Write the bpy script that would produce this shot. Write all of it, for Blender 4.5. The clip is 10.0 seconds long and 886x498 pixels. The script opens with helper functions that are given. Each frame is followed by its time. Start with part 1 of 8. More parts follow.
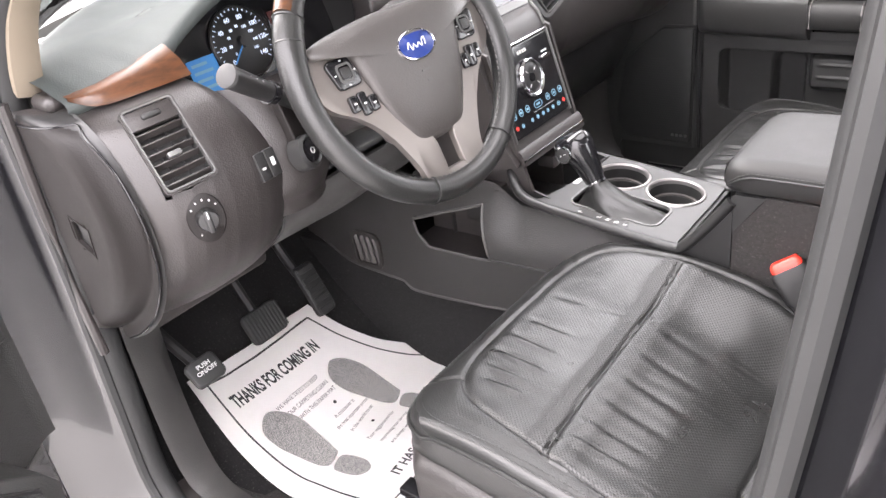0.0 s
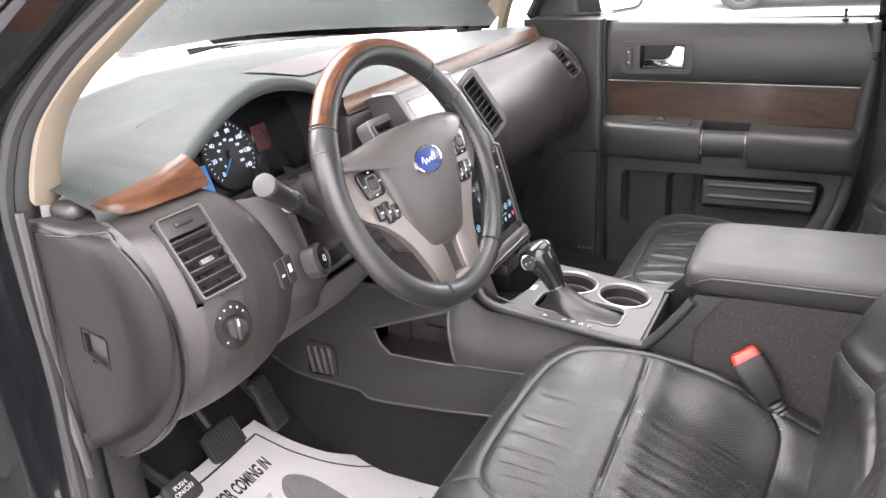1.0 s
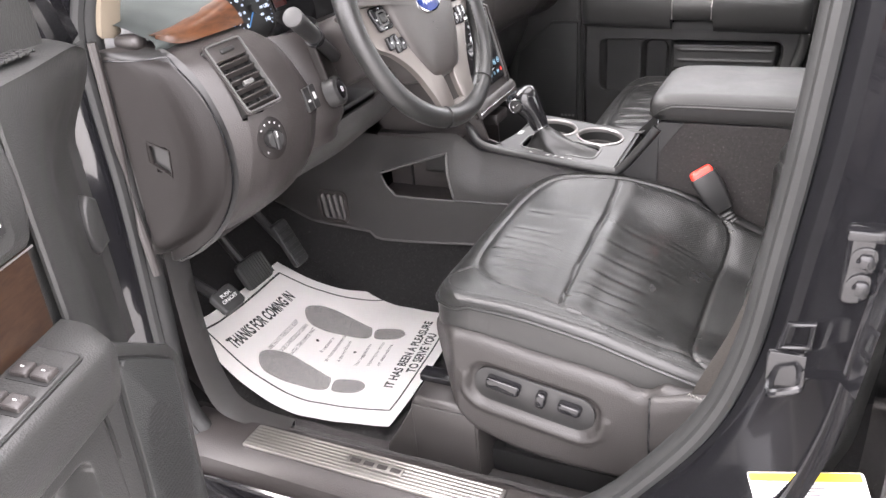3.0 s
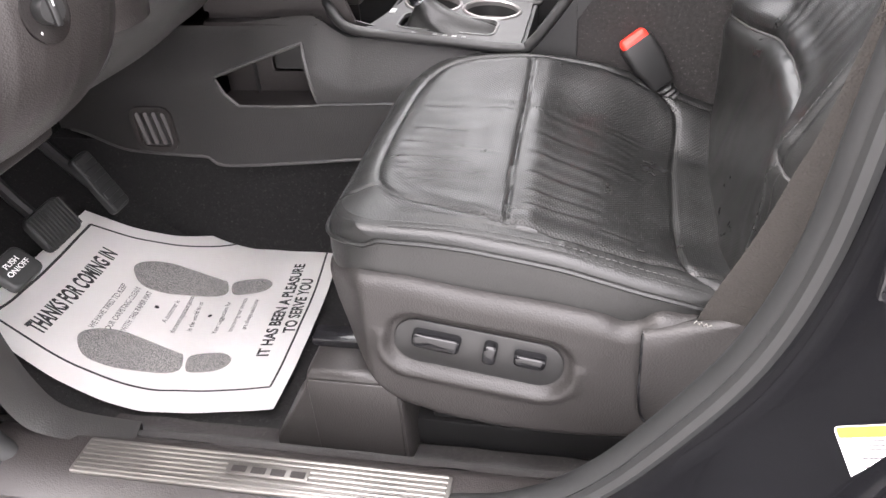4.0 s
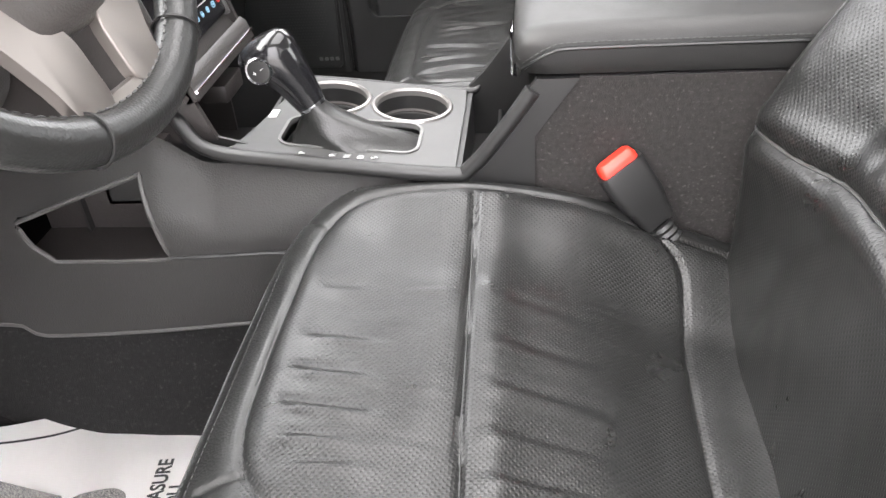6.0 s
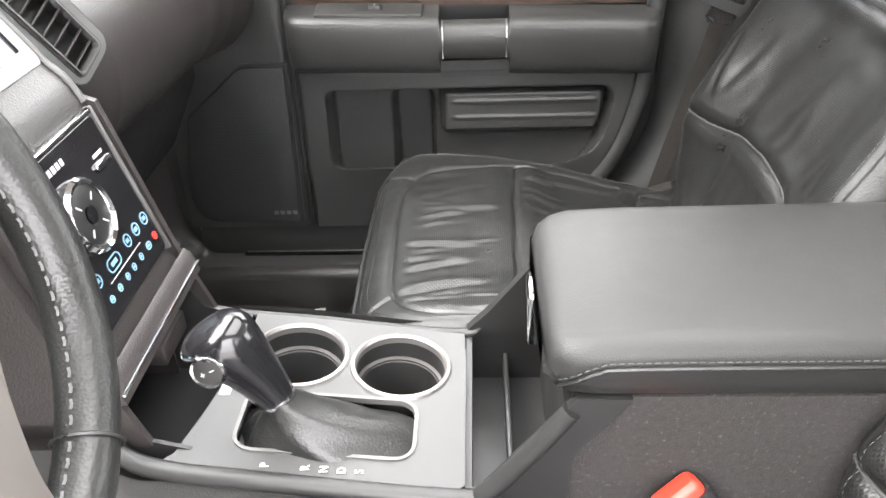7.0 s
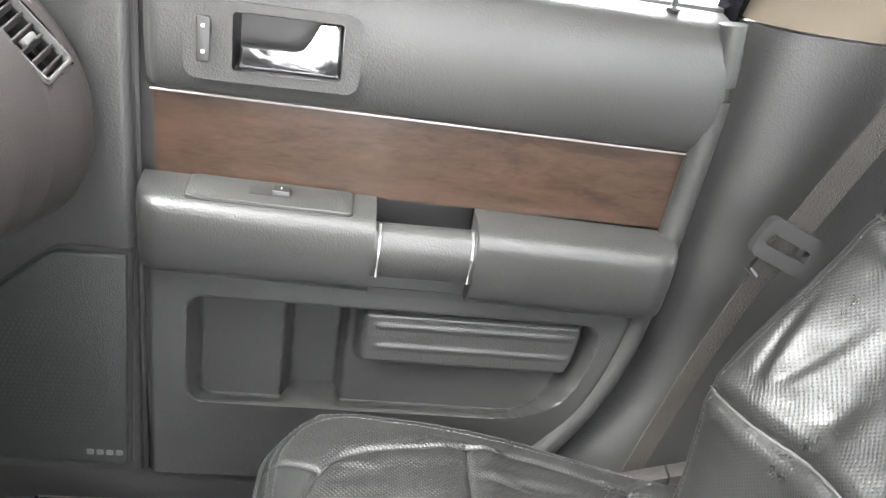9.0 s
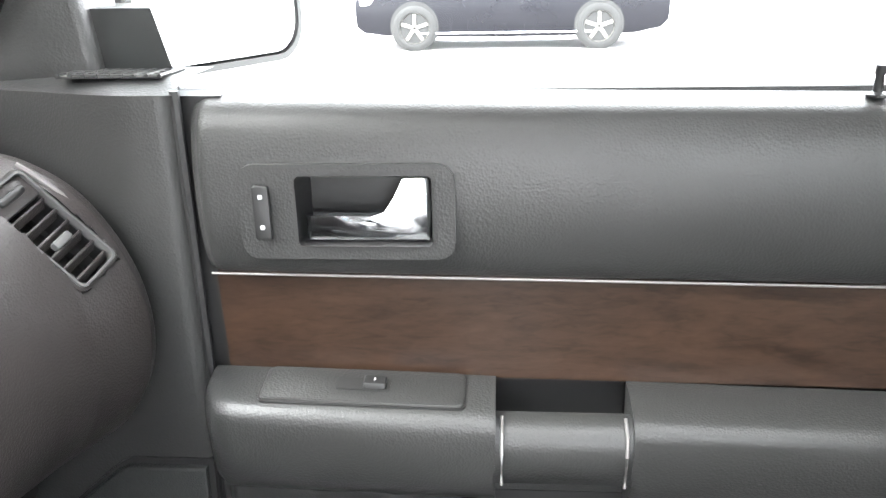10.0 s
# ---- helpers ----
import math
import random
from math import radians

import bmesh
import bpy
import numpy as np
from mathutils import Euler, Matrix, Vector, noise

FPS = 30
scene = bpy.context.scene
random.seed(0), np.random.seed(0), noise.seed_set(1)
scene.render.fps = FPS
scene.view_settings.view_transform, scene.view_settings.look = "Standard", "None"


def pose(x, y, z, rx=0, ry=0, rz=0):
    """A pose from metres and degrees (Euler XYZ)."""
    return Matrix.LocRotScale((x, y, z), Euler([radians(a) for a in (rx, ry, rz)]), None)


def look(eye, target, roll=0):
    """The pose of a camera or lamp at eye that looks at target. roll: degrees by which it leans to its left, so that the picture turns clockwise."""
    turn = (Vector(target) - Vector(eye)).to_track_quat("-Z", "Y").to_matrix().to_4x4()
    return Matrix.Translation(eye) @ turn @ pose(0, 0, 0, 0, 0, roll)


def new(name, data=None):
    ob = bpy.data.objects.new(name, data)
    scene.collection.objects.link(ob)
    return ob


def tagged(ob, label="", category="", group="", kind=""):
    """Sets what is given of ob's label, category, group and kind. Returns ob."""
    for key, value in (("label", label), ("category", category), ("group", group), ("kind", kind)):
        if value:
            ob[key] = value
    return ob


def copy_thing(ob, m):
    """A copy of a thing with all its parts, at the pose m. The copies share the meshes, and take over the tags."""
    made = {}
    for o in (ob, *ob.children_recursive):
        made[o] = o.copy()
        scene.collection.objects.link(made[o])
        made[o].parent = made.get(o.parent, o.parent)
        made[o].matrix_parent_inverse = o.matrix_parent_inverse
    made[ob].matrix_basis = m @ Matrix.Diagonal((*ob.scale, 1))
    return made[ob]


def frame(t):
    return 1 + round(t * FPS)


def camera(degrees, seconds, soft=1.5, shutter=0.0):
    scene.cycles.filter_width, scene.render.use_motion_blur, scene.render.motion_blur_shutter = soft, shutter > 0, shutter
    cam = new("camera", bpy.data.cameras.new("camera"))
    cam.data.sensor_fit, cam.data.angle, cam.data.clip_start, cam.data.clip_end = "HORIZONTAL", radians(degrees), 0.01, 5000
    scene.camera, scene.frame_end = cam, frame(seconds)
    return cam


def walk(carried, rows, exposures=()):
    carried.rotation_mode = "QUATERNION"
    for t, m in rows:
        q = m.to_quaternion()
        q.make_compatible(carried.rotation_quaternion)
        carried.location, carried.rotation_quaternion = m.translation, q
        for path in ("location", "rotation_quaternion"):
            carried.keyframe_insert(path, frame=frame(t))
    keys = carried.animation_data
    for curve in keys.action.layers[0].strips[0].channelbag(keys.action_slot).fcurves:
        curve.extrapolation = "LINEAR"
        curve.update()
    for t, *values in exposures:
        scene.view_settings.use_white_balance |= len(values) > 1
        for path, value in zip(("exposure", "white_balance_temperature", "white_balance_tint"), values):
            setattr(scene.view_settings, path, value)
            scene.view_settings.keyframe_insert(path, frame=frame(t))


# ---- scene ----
cam = camera(58.2, 10.0)
PATH = [
    (0, (0.648, -1.146, 1.394), (-0.515, 0.167, 0.432), -8.6),
    (0.5, (0.554, -1.185, 1.378), (-0.503, 0.327, 0.606), -4.7),
    (1, (0.482, -1.317, 1.422), (-0.382, 0.33, 0.688), -3.9),
    (1.5, (0.517, -1.438, 1.437), (-0.323, 0.216, 0.691), -3.9),
    (2, (0.583, -1.522, 1.43), (-0.257, 0.127, 0.671), -4.2),
    (2.5, (0.61, -1.583, 1.415), (-0.243, 0.025, 0.587), -4.7),
    (2.7, (0.605, -1.582, 1.402), (-0.255, 0.005, 0.541), -5.0),
    (4, (0.359, -1.307, 1.193), (-0.039, 0.307, 0.082), -4.9),
    (4.5, (0.325, -1.187, 1.117), (0.028, 0.431, -0.02), -4.4),
    (5, (0.307, -1.058, 1.096), (0.048, 0.551, -0.062), -5.1),
    (5.2, (0.302, -1.02, 1.099), (0.043, 0.585, -0.065), -5.5),
    (6.3, (0.3, -0.799, 1.212), (0.119, 0.87, 0.124), -3.4),
    (6.5, (0.284, -0.735, 1.231), (0.163, 0.956, 0.172), -2.5),
    (7, (0.23, -0.586, 1.284), (0.141, 1.118, 0.242), -2.3),
    (7.5, (0.192, -0.456, 1.287), (0.151, 1.265, 0.268), -1.5),
    (8, (0.174, -0.341, 1.318), (0.274, 1.367, 0.282), 3.4),
    (8.5, (0.146, -0.231, 1.315), (0.376, 1.499, 0.337), 5.1),
    (9, (0.124, -0.106, 1.288), (0.409, 1.679, 0.432), 9.0),
    (9.5, (0.141, 0.014, 1.234), (0.168, 1.914, 0.61), 7.8),
    (10, (0.177, 0.1, 1.292), (0.028, 1.975, 0.612), -1.2),
]
walk(cam, [(t, look(eye, target, roll)) for t, eye, target, roll in PATH],
     exposures=[(0.0, 2.15, 6500, 13.5), (2.5, 2.1, 6500, 13.5), (5.0, 1.85, 6500, 13), (6.5, 2.45, 6500, 8), (7.5, 2.95, 6500, 8), (8.5, 3.52, 6380, 6), (9.0, 3.6, 6350, 6), (9.5, 3.62, 6300, 6), (10.0, 2.85, 6200, 5)])

# The car stands with its nose towards -x; +y is its passenger side, z = 0 the ground.
# ---- world and light: bright overcast ----
world = bpy.data.worlds.new("overcast")
scene.world = world
world.use_nodes = True
wn = world.node_tree.nodes
wl = world.node_tree.links
wn.clear()
sky = wn.new("ShaderNodeTexSky")
sky.sky_type = "NISHITA"
sky.sun_disc = False
sky.sun_elevation = radians(47)
sky.sun_rotation = radians(248)
sky.air_density, sky.dust_density = 1.0, 4.0
sky_bg = wn.new("ShaderNodeBackground")
sky_bg.inputs[1].default_value = 0.06
cloud_bg = wn.new("ShaderNodeBackground")
cloud_bg.inputs[0].default_value = (1.0, 0.95, 0.955, 1)
# the cloud cover is a good twice as bright overhead as at the horizon
sky_co = wn.new("ShaderNodeTexCoord")
sky_z = wn.new("ShaderNodeSeparateXYZ")
sky_up = wn.new("ShaderNodeMapRange")
sky_up.inputs[1].default_value, sky_up.inputs[2].default_value = 0.0, 1.0
sky_up.inputs[3].default_value, sky_up.inputs[4].default_value = 1.9, 4.4
wl.new(sky_co.outputs["Generated"], sky_z.inputs[0])
wl.new(sky_z.outputs["Z"], sky_up.inputs[0])
wl.new(sky_up.outputs[0], cloud_bg.inputs[1])
sky_sum = wn.new("ShaderNodeAddShader")
wout = wn.new("ShaderNodeOutputWorld")
wl.new(sky.outputs[0], sky_bg.inputs[0])
wl.new(sky_bg.outputs[0], sky_sum.inputs[0])
wl.new(cloud_bg.outputs[0], sky_sum.inputs[1])
wl.new(sky_sum.outputs[0], wout.inputs[0])
sun = bpy.data.lights.new("sun", "SUN")
sun.energy, sun.angle, sun.color = 0.8, radians(36), (1.0, 0.97, 0.95)
sun_ob = new("sun", sun)
sun_ob.matrix_world = look((-6.5, -2.6, 8.0), (0, 0, 0.6))


# ---- materials ----
def material(name, color, rough=0.5, metal=0.0, spec=0.5, vary=0.15, vary_scale=6.0, grain=0.0, grain_scale=900.0,
             pattern="noise", coat=0.0, dirt=0.0, sheen=0.0, flat=None, speck=(260, 0.6, 0.75, 0.3)):
    """A surface with tone varying at two scales, and fine relief."""
    m = bpy.data.materials.new(name)
    m.use_nodes = True
    n, l = m.node_tree.nodes, m.node_tree.links
    b = n["Principled BSDF"]
    b.inputs["Roughness"].default_value = rough
    b.inputs["Metallic"].default_value = metal
    b.inputs["Specular IOR Level"].default_value = spec
    b.inputs["Coat Weight"].default_value = coat
    b.inputs["Coat Roughness"].default_value = 0.04
    b.inputs["Sheen Weight"].default_value = sheen
    co = n.new("ShaderNodeTexCoord")
    big = n.new("ShaderNodeTexNoise")
    big.inputs["Scale"].default_value = vary_scale
    big.inputs["Detail"].default_value = 6
    big.inputs["Roughness"].default_value = 0.65
    l.new(co.outputs["Object"], big.inputs["Vector"])
    mix = n.new("ShaderNodeMix")
    mix.data_type = "RGBA"
    dark = tuple(c * (1 - vary) for c in color)
    light = tuple(min(1, c * (1 + vary)) for c in color)
    mix.inputs[6].default_value = (*dark, 1)
    mix.inputs[7].default_value = (*light, 1)
    l.new(big.outputs["Fac"], mix.inputs[0])
    l.new(mix.outputs[2], b.inputs["Base Color"])
    rr = n.new("ShaderNodeMapRange")
    rr.inputs[1].default_value, rr.inputs[2].default_value = 0.3, 0.7
    rr.inputs[3].default_value, rr.inputs[4].default_value = max(0.02, rough - 0.07), min(1, rough + 0.07)
    l.new(big.outputs["Fac"], rr.inputs[0])
    l.new(rr.outputs[0], b.inputs["Roughness"])
    if dirt:
        d = n.new("ShaderNodeTexNoise")
        d.inputs["Scale"].default_value = speck[0]
        d.inputs["Detail"].default_value = 3
        ramp = n.new("ShaderNodeValToRGB")
        ramp.color_ramp.elements[0].position, ramp.color_ramp.elements[1].position = speck[1], speck[2]
        l.new(co.outputs["Object"], d.inputs["Vector"])
        l.new(d.outputs["Fac"], ramp.inputs[0])
        dm = n.new("ShaderNodeMix")
        dm.data_type = "RGBA"
        dm.inputs[7].default_value = (speck[3], speck[3] * 0.97, speck[3] * 0.92, 1)
        mul = n.new("ShaderNodeMath")
        mul.operation = "MULTIPLY"
        mul.inputs[1].default_value = dirt
        l.new(ramp.outputs[0], mul.inputs[0])
        l.new(mul.outputs[0], dm.inputs[0])
        l.new(mix.outputs[2], dm.inputs[6])
        l.new(dm.outputs[2], b.inputs["Base Color"])
    if grain:
        g = n.new("ShaderNodeTexVoronoi" if pattern in ("cells", "holes") else "ShaderNodeTexNoise")
        g.inputs["Scale"].default_value = grain_scale
        if pattern == "noise":
            g.inputs["Detail"].default_value = 4
        if pattern == "holes":
            g.inputs["Randomness"].default_value = 0.0
        if flat:
            fl = n.new("ShaderNodeMapping")
            fl.inputs["Scale"].default_value = flat
            l.new(co.outputs["Object"], fl.inputs[0])
            turn = n.new("ShaderNodeMapping")
            turn.inputs["Rotation"].default_value = (radians(45), 0, 0) if flat[0] == 0 else (0, 0, radians(45))
            l.new(fl.outputs[0], turn.inputs[0])
            l.new(turn.outputs[0], g.inputs["Vector"])
        else:
            l.new(co.outputs["Object"], g.inputs["Vector"])
        bump = n.new("ShaderNodeBump")
        bump.inputs["Strength"].default_value = grain
        bump.inputs["Distance"].default_value = 0.001
        out = g.outputs["Distance"] if pattern in ("cells", "holes") else g.outputs["Fac"]
        if pattern == "holes":
            st = n.new("ShaderNodeMapRange")
            st.inputs[1].default_value, st.inputs[2].default_value = 0.22, 0.36
            l.new(out, st.inputs[0])
            out = st.outputs[0]
            hole = n.new("ShaderNodeMix")
            hole.data_type = "RGBA"
            hole.inputs[6].default_value = (0.002, 0.002, 0.002, 1)
            l.new(out, hole.inputs[0])
            l.new(mix.outputs[2], hole.inputs[7])
            l.new(hole.outputs[2], b.inputs["Base Color"])
        l.new(out, bump.inputs["Height"])
        l.new(bump.outputs[0], b.inputs["Normal"])
    return m


def wood_material(name, dark, light, scale=9.0, coat=0.5):
    m = bpy.data.materials.new(name)
    m.use_nodes = True
    n, l = m.node_tree.nodes, m.node_tree.links
    b = n["Principled BSDF"]
    b.inputs["Roughness"].default_value = 0.38
    b.inputs["Specular IOR Level"].default_value = 0.32
    b.inputs["Coat Weight"].default_value = coat
    b.inputs["Coat Roughness"].default_value = 0.12
    co = n.new("ShaderNodeTexCoord")
    mp = n.new("ShaderNodeMapping")
    mp.inputs["Scale"].default_value = (0.5, 0.7, 2.0)
    l.new(co.outputs["Object"], mp.inputs[0])
    warp = n.new("ShaderNodeTexNoise")
    warp.inputs["Scale"].default_value = scale
    warp.inputs["Detail"].default_value = 8
    warp.inputs["Roughness"].default_value = 0.62
    warp.inputs["Distortion"].default_value = 2.6
    l.new(mp.outputs[0], warp.inputs["Vector"])
    fine = n.new("ShaderNodeTexNoise")
    fine.inputs["Scale"].default_value = scale * 9
    fine.inputs["Detail"].default_value = 5
    fine.inputs["Distortion"].default_value = 0.8
    l.new(mp.outputs[0], fine.inputs["Vector"])
    ramp = n.new("ShaderNodeValToRGB")
    e = ramp.color_ramp.elements
    e[0].position, e[0].color = 0.36, (*dark, 1)
    e[1].position, e[1].color = 0.71, (*light, 1)
    k = e.new(0.5)
    k.color = (*[0.55 * d + 0.45 * q for d, q in zip(dark, light)], 1)
    add = n.new("ShaderNodeMix")
    add.data_type = "FLOAT"
    add.inputs[0].default_value = 0.4
    l.new(warp.outputs["Fac"], add.inputs[2])
    l.new(fine.outputs["Fac"], add.inputs[3])
    l.new(add.outputs[0], ramp.inputs[0])
    l.new(ramp.outputs[0], b.inputs["Base Color"])
    return m


def glass_material(name, tint=(1, 1, 1)):
    m = bpy.data.materials.new(name)
    m.use_nodes = True
    n, l = m.node_tree.nodes, m.node_tree.links
    n.remove(n["Principled BSDF"])
    tr = n.new("ShaderNodeBsdfTransparent")
    tr.inputs[0].default_value = (*tint, 1)
    gl = n.new("ShaderNodeBsdfGlossy")
    gl.inputs["Roughness"].default_value = 0.01
    fr = n.new("ShaderNodeFresnel")
    fr.inputs[0].default_value = 1.45
    mx = n.new("ShaderNodeMixShader")
    l.new(fr.outputs[0], mx.inputs[0])
    l.new(tr.outputs[0], mx.inputs[1])
    l.new(gl.outputs[0], mx.inputs[2])
    l.new(mx.outputs[0], n["Material Output"].inputs[0])
    return m


def glow_material(name, color, strength):
    m = bpy.data.materials.new(name)
    m.use_nodes = True
    b = m.node_tree.nodes["Principled BSDF"]
    b.inputs["Base Color"].default_value = (*color, 1)
    b.inputs["Emission Color"].default_value = (*color, 1)
    b.inputs["Emission Strength"].default_value = strength
    return m


LEATHER = material("black_leather", (0.0130, 0.0133, 0.0129), 0.34, spec=0.5, vary=0.25, vary_scale=14, grain=0.22, grain_scale=430, pattern="cells")
PERF = material("perforated_leather", (0.0135, 0.0138, 0.0134), 0.33, spec=0.5, vary=0.2, vary_scale=14, grain=0.45, grain_scale=270, pattern="holes", flat=(1, 1, 0))
PERFBACK = material("perforated_back_leather", (0.0135, 0.0138, 0.0134), 0.33, spec=0.5, vary=0.2, vary_scale=14, grain=0.25, grain_scale=270, pattern="holes", flat=(0, 1, 1))
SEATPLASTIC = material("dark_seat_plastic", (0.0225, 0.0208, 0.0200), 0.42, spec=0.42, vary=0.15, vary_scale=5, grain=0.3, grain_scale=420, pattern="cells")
PLASTIC = material("charcoal_plastic", (0.025, 0.0222, 0.0214), 0.40, spec=0.5, vary=0.12, vary_scale=4, grain=0.28, grain_scale=480, pattern="cells")
GREYPLASTIC = material("grey_moulded_plastic", (0.058, 0.0565, 0.0550), 0.46, spec=0.45, vary=0.12, vary_scale=5, grain=0.25, grain_scale=480, pattern="cells")
DOORPLASTIC = material("charcoal_door_plastic", (0.0235, 0.0237, 0.0230), 0.42, spec=0.5, vary=0.12, vary_scale=5, grain=0.28, grain_scale=460, pattern="cells")
# lighter and greener than the charcoal plastic: windscreen glare put into the colour
DASHTOP = material("glare_lifted_dash_skin", (0.034, 0.0395, 0.038), 0.62, spec=0.22, vary=0.1, vary_scale=5, grain=0.25, grain_scale=480, pattern="cells")
SPEAKERPLASTIC = material("speaker_cloth_plastic", (0.0185, 0.0195, 0.0190), 0.55, spec=0.3, vary=0.1, vary_scale=6, grain=0.5, grain_scale=600, pattern="cells")
# dark switch plastic; on the dash end cover its darkness stands for shade
COVERPLASTIC = material("dark_and_shaded_plastic", (0.010, 0.0086, 0.0082), 0.5, spec=0.22, vary=0.1, vary_scale=5, grain=0.2, grain_scale=480, pattern="cells")
DARKPLASTIC = material("black_plastic", (0.014, 0.014, 0.014), 0.42, vary=0.2, vary_scale=9, grain=0.1)
GLOSSBLACK = material("gloss_black_plastic", (0.008, 0.008, 0.009), 0.16, vary=0.2, vary_scale=20)
RUBBER = material("black_rubber", (0.017, 0.0175, 0.0175), 0.58, spec=0.35, vary=0.15, vary_scale=12, grain=0.08)
CARPET = material("black_carpet", (0.0135, 0.0133, 0.0135), 0.95, spec=0.1, vary=0.5, vary_scale=130, grain=1.0, grain_scale=700, dirt=0.10, sheen=0.05)
CONCARPET = material("charcoal_console_carpet", (0.030, 0.028, 0.0275), 0.95, spec=0.1, vary=0.6, vary_scale=170, grain=1.0, grain_scale=800, dirt=0.14, sheen=0.06)
PAPER = material("white_paper", (0.84, 0.82, 0.81), 0.8, spec=0.2, vary=0.04, vary_scale=8, grain=0.1, grain_scale=60)
INK = material("black_ink", (0.03, 0.03, 0.032), 0.8, vary=0.3, vary_scale=300)
GREYINK = material("grey_ink", (0.06, 0.06, 0.062), 0.8, vary=0.5, vary_scale=60, dirt=1.0, speck=(900, 0.46, 0.56, 0.28))
SILVER = material("silver_plastic", (0.26, 0.25, 0.245), 0.34, metal=0.75, vary=0.08, vary_scale=10)
SPOKE = material("champagne_silver_plastic", (0.165, 0.150, 0.139), 0.36, metal=0.7, vary=0.08, vary_scale=10)
PLATE = material("brushed_silver_plate", (0.044, 0.044, 0.044), 0.46, metal=0.0, vary=0.1, vary_scale=16)
VENTRIM = material("satin_grey_rim", (0.11, 0.11, 0.108), 0.4, metal=0.3, vary=0.1, vary_scale=20)
CHROME = material("chrome", (0.72, 0.73, 0.75), 0.1, metal=1.0, vary=0.05, vary_scale=30)
ALUMINIUM = material("brushed_aluminium", (0.27, 0.26, 0.245), 0.4, metal=0.9, vary=0.1, vary_scale=30)
WOOD = wood_material("walnut_trim", (0.030, 0.0115, 0.0045), (0.105, 0.039, 0.0135), 7, 0.3)
# same walnut as above, its colour darkened for the shaded dash strip
DASHWOOD = wood_material("shaded_walnut_trim", (0.020, 0.009, 0.0045), (0.085, 0.037, 0.017), 14, 0.12)
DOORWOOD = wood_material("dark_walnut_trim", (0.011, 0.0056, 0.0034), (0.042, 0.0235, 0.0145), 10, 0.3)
BEIGE = material("beige_pillar_cloth", (0.150, 0.127, 0.097), 0.85, spec=0.2, vary=0.06, vary_scale=8, grain=0.2, grain_scale=900)
HEADLINER = material("pale_headliner_cloth", (0.56, 0.535, 0.49), 0.9, spec=0.1, vary=0.05, vary_scale=8, grain=0.2, grain_scale=900)
PAINT = material("black_car_paint", (0.006, 0.006, 0.007), 0.10, coat=1.0, vary=0.25, vary_scale=3)
RED = material("red_plastic", (0.72, 0.035, 0.02), 0.35, vary=0.1, vary_scale=30)
BELT = material("black_belt_webbing", (0.034, 0.031, 0.028), 0.7, spec=0.3, vary=0.15, vary_scale=40, grain=0.8, grain_scale=420, pattern="cells")
THREAD = material("pale_thread", (0.28, 0.27, 0.25), 0.8)
ARMVINYL = material("grained_black_vinyl", (0.014, 0.0138, 0.0135), 0.5, spec=0.4, vary=0.15, vary_scale=10, grain=0.14, grain_scale=700, pattern="cells")
DARKTHREAD = material("grey_thread", (0.035, 0.036, 0.035), 0.7)
# grey for stitching and marks, and for painted highlights on backrest seams
GREYTRIM = material("grey_trim_and_seam_glint", (0.05, 0.05, 0.049), 0.45, vary=0.3, vary_scale=40)
WHITEMARK = material("white_marking", (0.48, 0.48, 0.475), 0.5)
BLUEBADGE = material("blue_enamel", (0.010, 0.025, 0.13), 0.35, spec=0.3, vary=0.1, vary_scale=60)
YELLOW = material("yellow_label", (0.8, 0.5, 0.03), 0.6)
GLASS = glass_material("clear_glass", (0.93, 0.96, 0.95))
ROOFGLASS = glass_material("tinted_roof_glass", (0.62, 0.63, 0.62))
MIRROR = material("mirror_glass", (0.85, 0.87, 0.88), 0.02, metal=1.0, vary=0.0)
BLUEGLOW = glow_material("blue_backlight", (0.04, 0.19, 0.45), 0.11)
REDGLOW = glow_material("red_backlight", (0.6, 0.04, 0.03), 0.07)
ICONGLOW = glow_material("pale_icon_backlight", (0.16, 0.30, 0.40), 0.055)
DIALGLOW = glow_material("white_dial_light", (0.62, 0.72, 0.9), 0.22)
SCREEN = material("dark_screen_glass", (0.03, 0.034, 0.04), 0.10, spec=0.42, vary=0.05)
HUBPLASTIC = material("grey_hub_skin", (0.044, 0.0405, 0.0385), 0.36, spec=0.5, vary=0.1, vary_scale=6, grain=0.25, grain_scale=480, pattern="cells")
# bonnet black greyed and roughened to stand in for muted reflections
DULLEDPAINT = material("reflection_dulled_paint", (0.03, 0.032, 0.03), 0.5, spec=0.3, vary=0.3, vary_scale=6)
ASPHALT = material("pale_worn_concrete", (0.40, 0.395, 0.385), 0.9, spec=0.2, vary=0.2, vary_scale=1.2, grain=0.5, grain_scale=160)
TYRE = material("tyre_rubber", (0.02, 0.02, 0.02), 0.8)
SEDANPAINT = material("navy_car_paint", (0.004, 0.004, 0.007), 0.3, spec=0.25, coat=0.0, metal=0.0, vary=0.1, vary_scale=2)
DARKGLASS = material("dark_car_glass", (0.01, 0.012, 0.014), 0.05, vary=0.0)


# ---- mesh helpers ----
def finish(name, bm, mat, sharp=38):
    bmesh.ops.recalc_face_normals(bm, faces=bm.faces)
    me = bpy.data.meshes.new(name)
    bm.to_mesh(me)
    bm.free()
    me.materials.append(mat)
    me.polygons.foreach_set("use_smooth", [True] * len(me.polygons))
    me.set_sharp_from_angle(angle=radians(sharp))
    return me


def part(name, bm, mat, parent, label="", sharp=38):
    ob = new(name, finish(name, bm, mat, sharp))
    ob.parent = parent
    return tagged(ob, label)


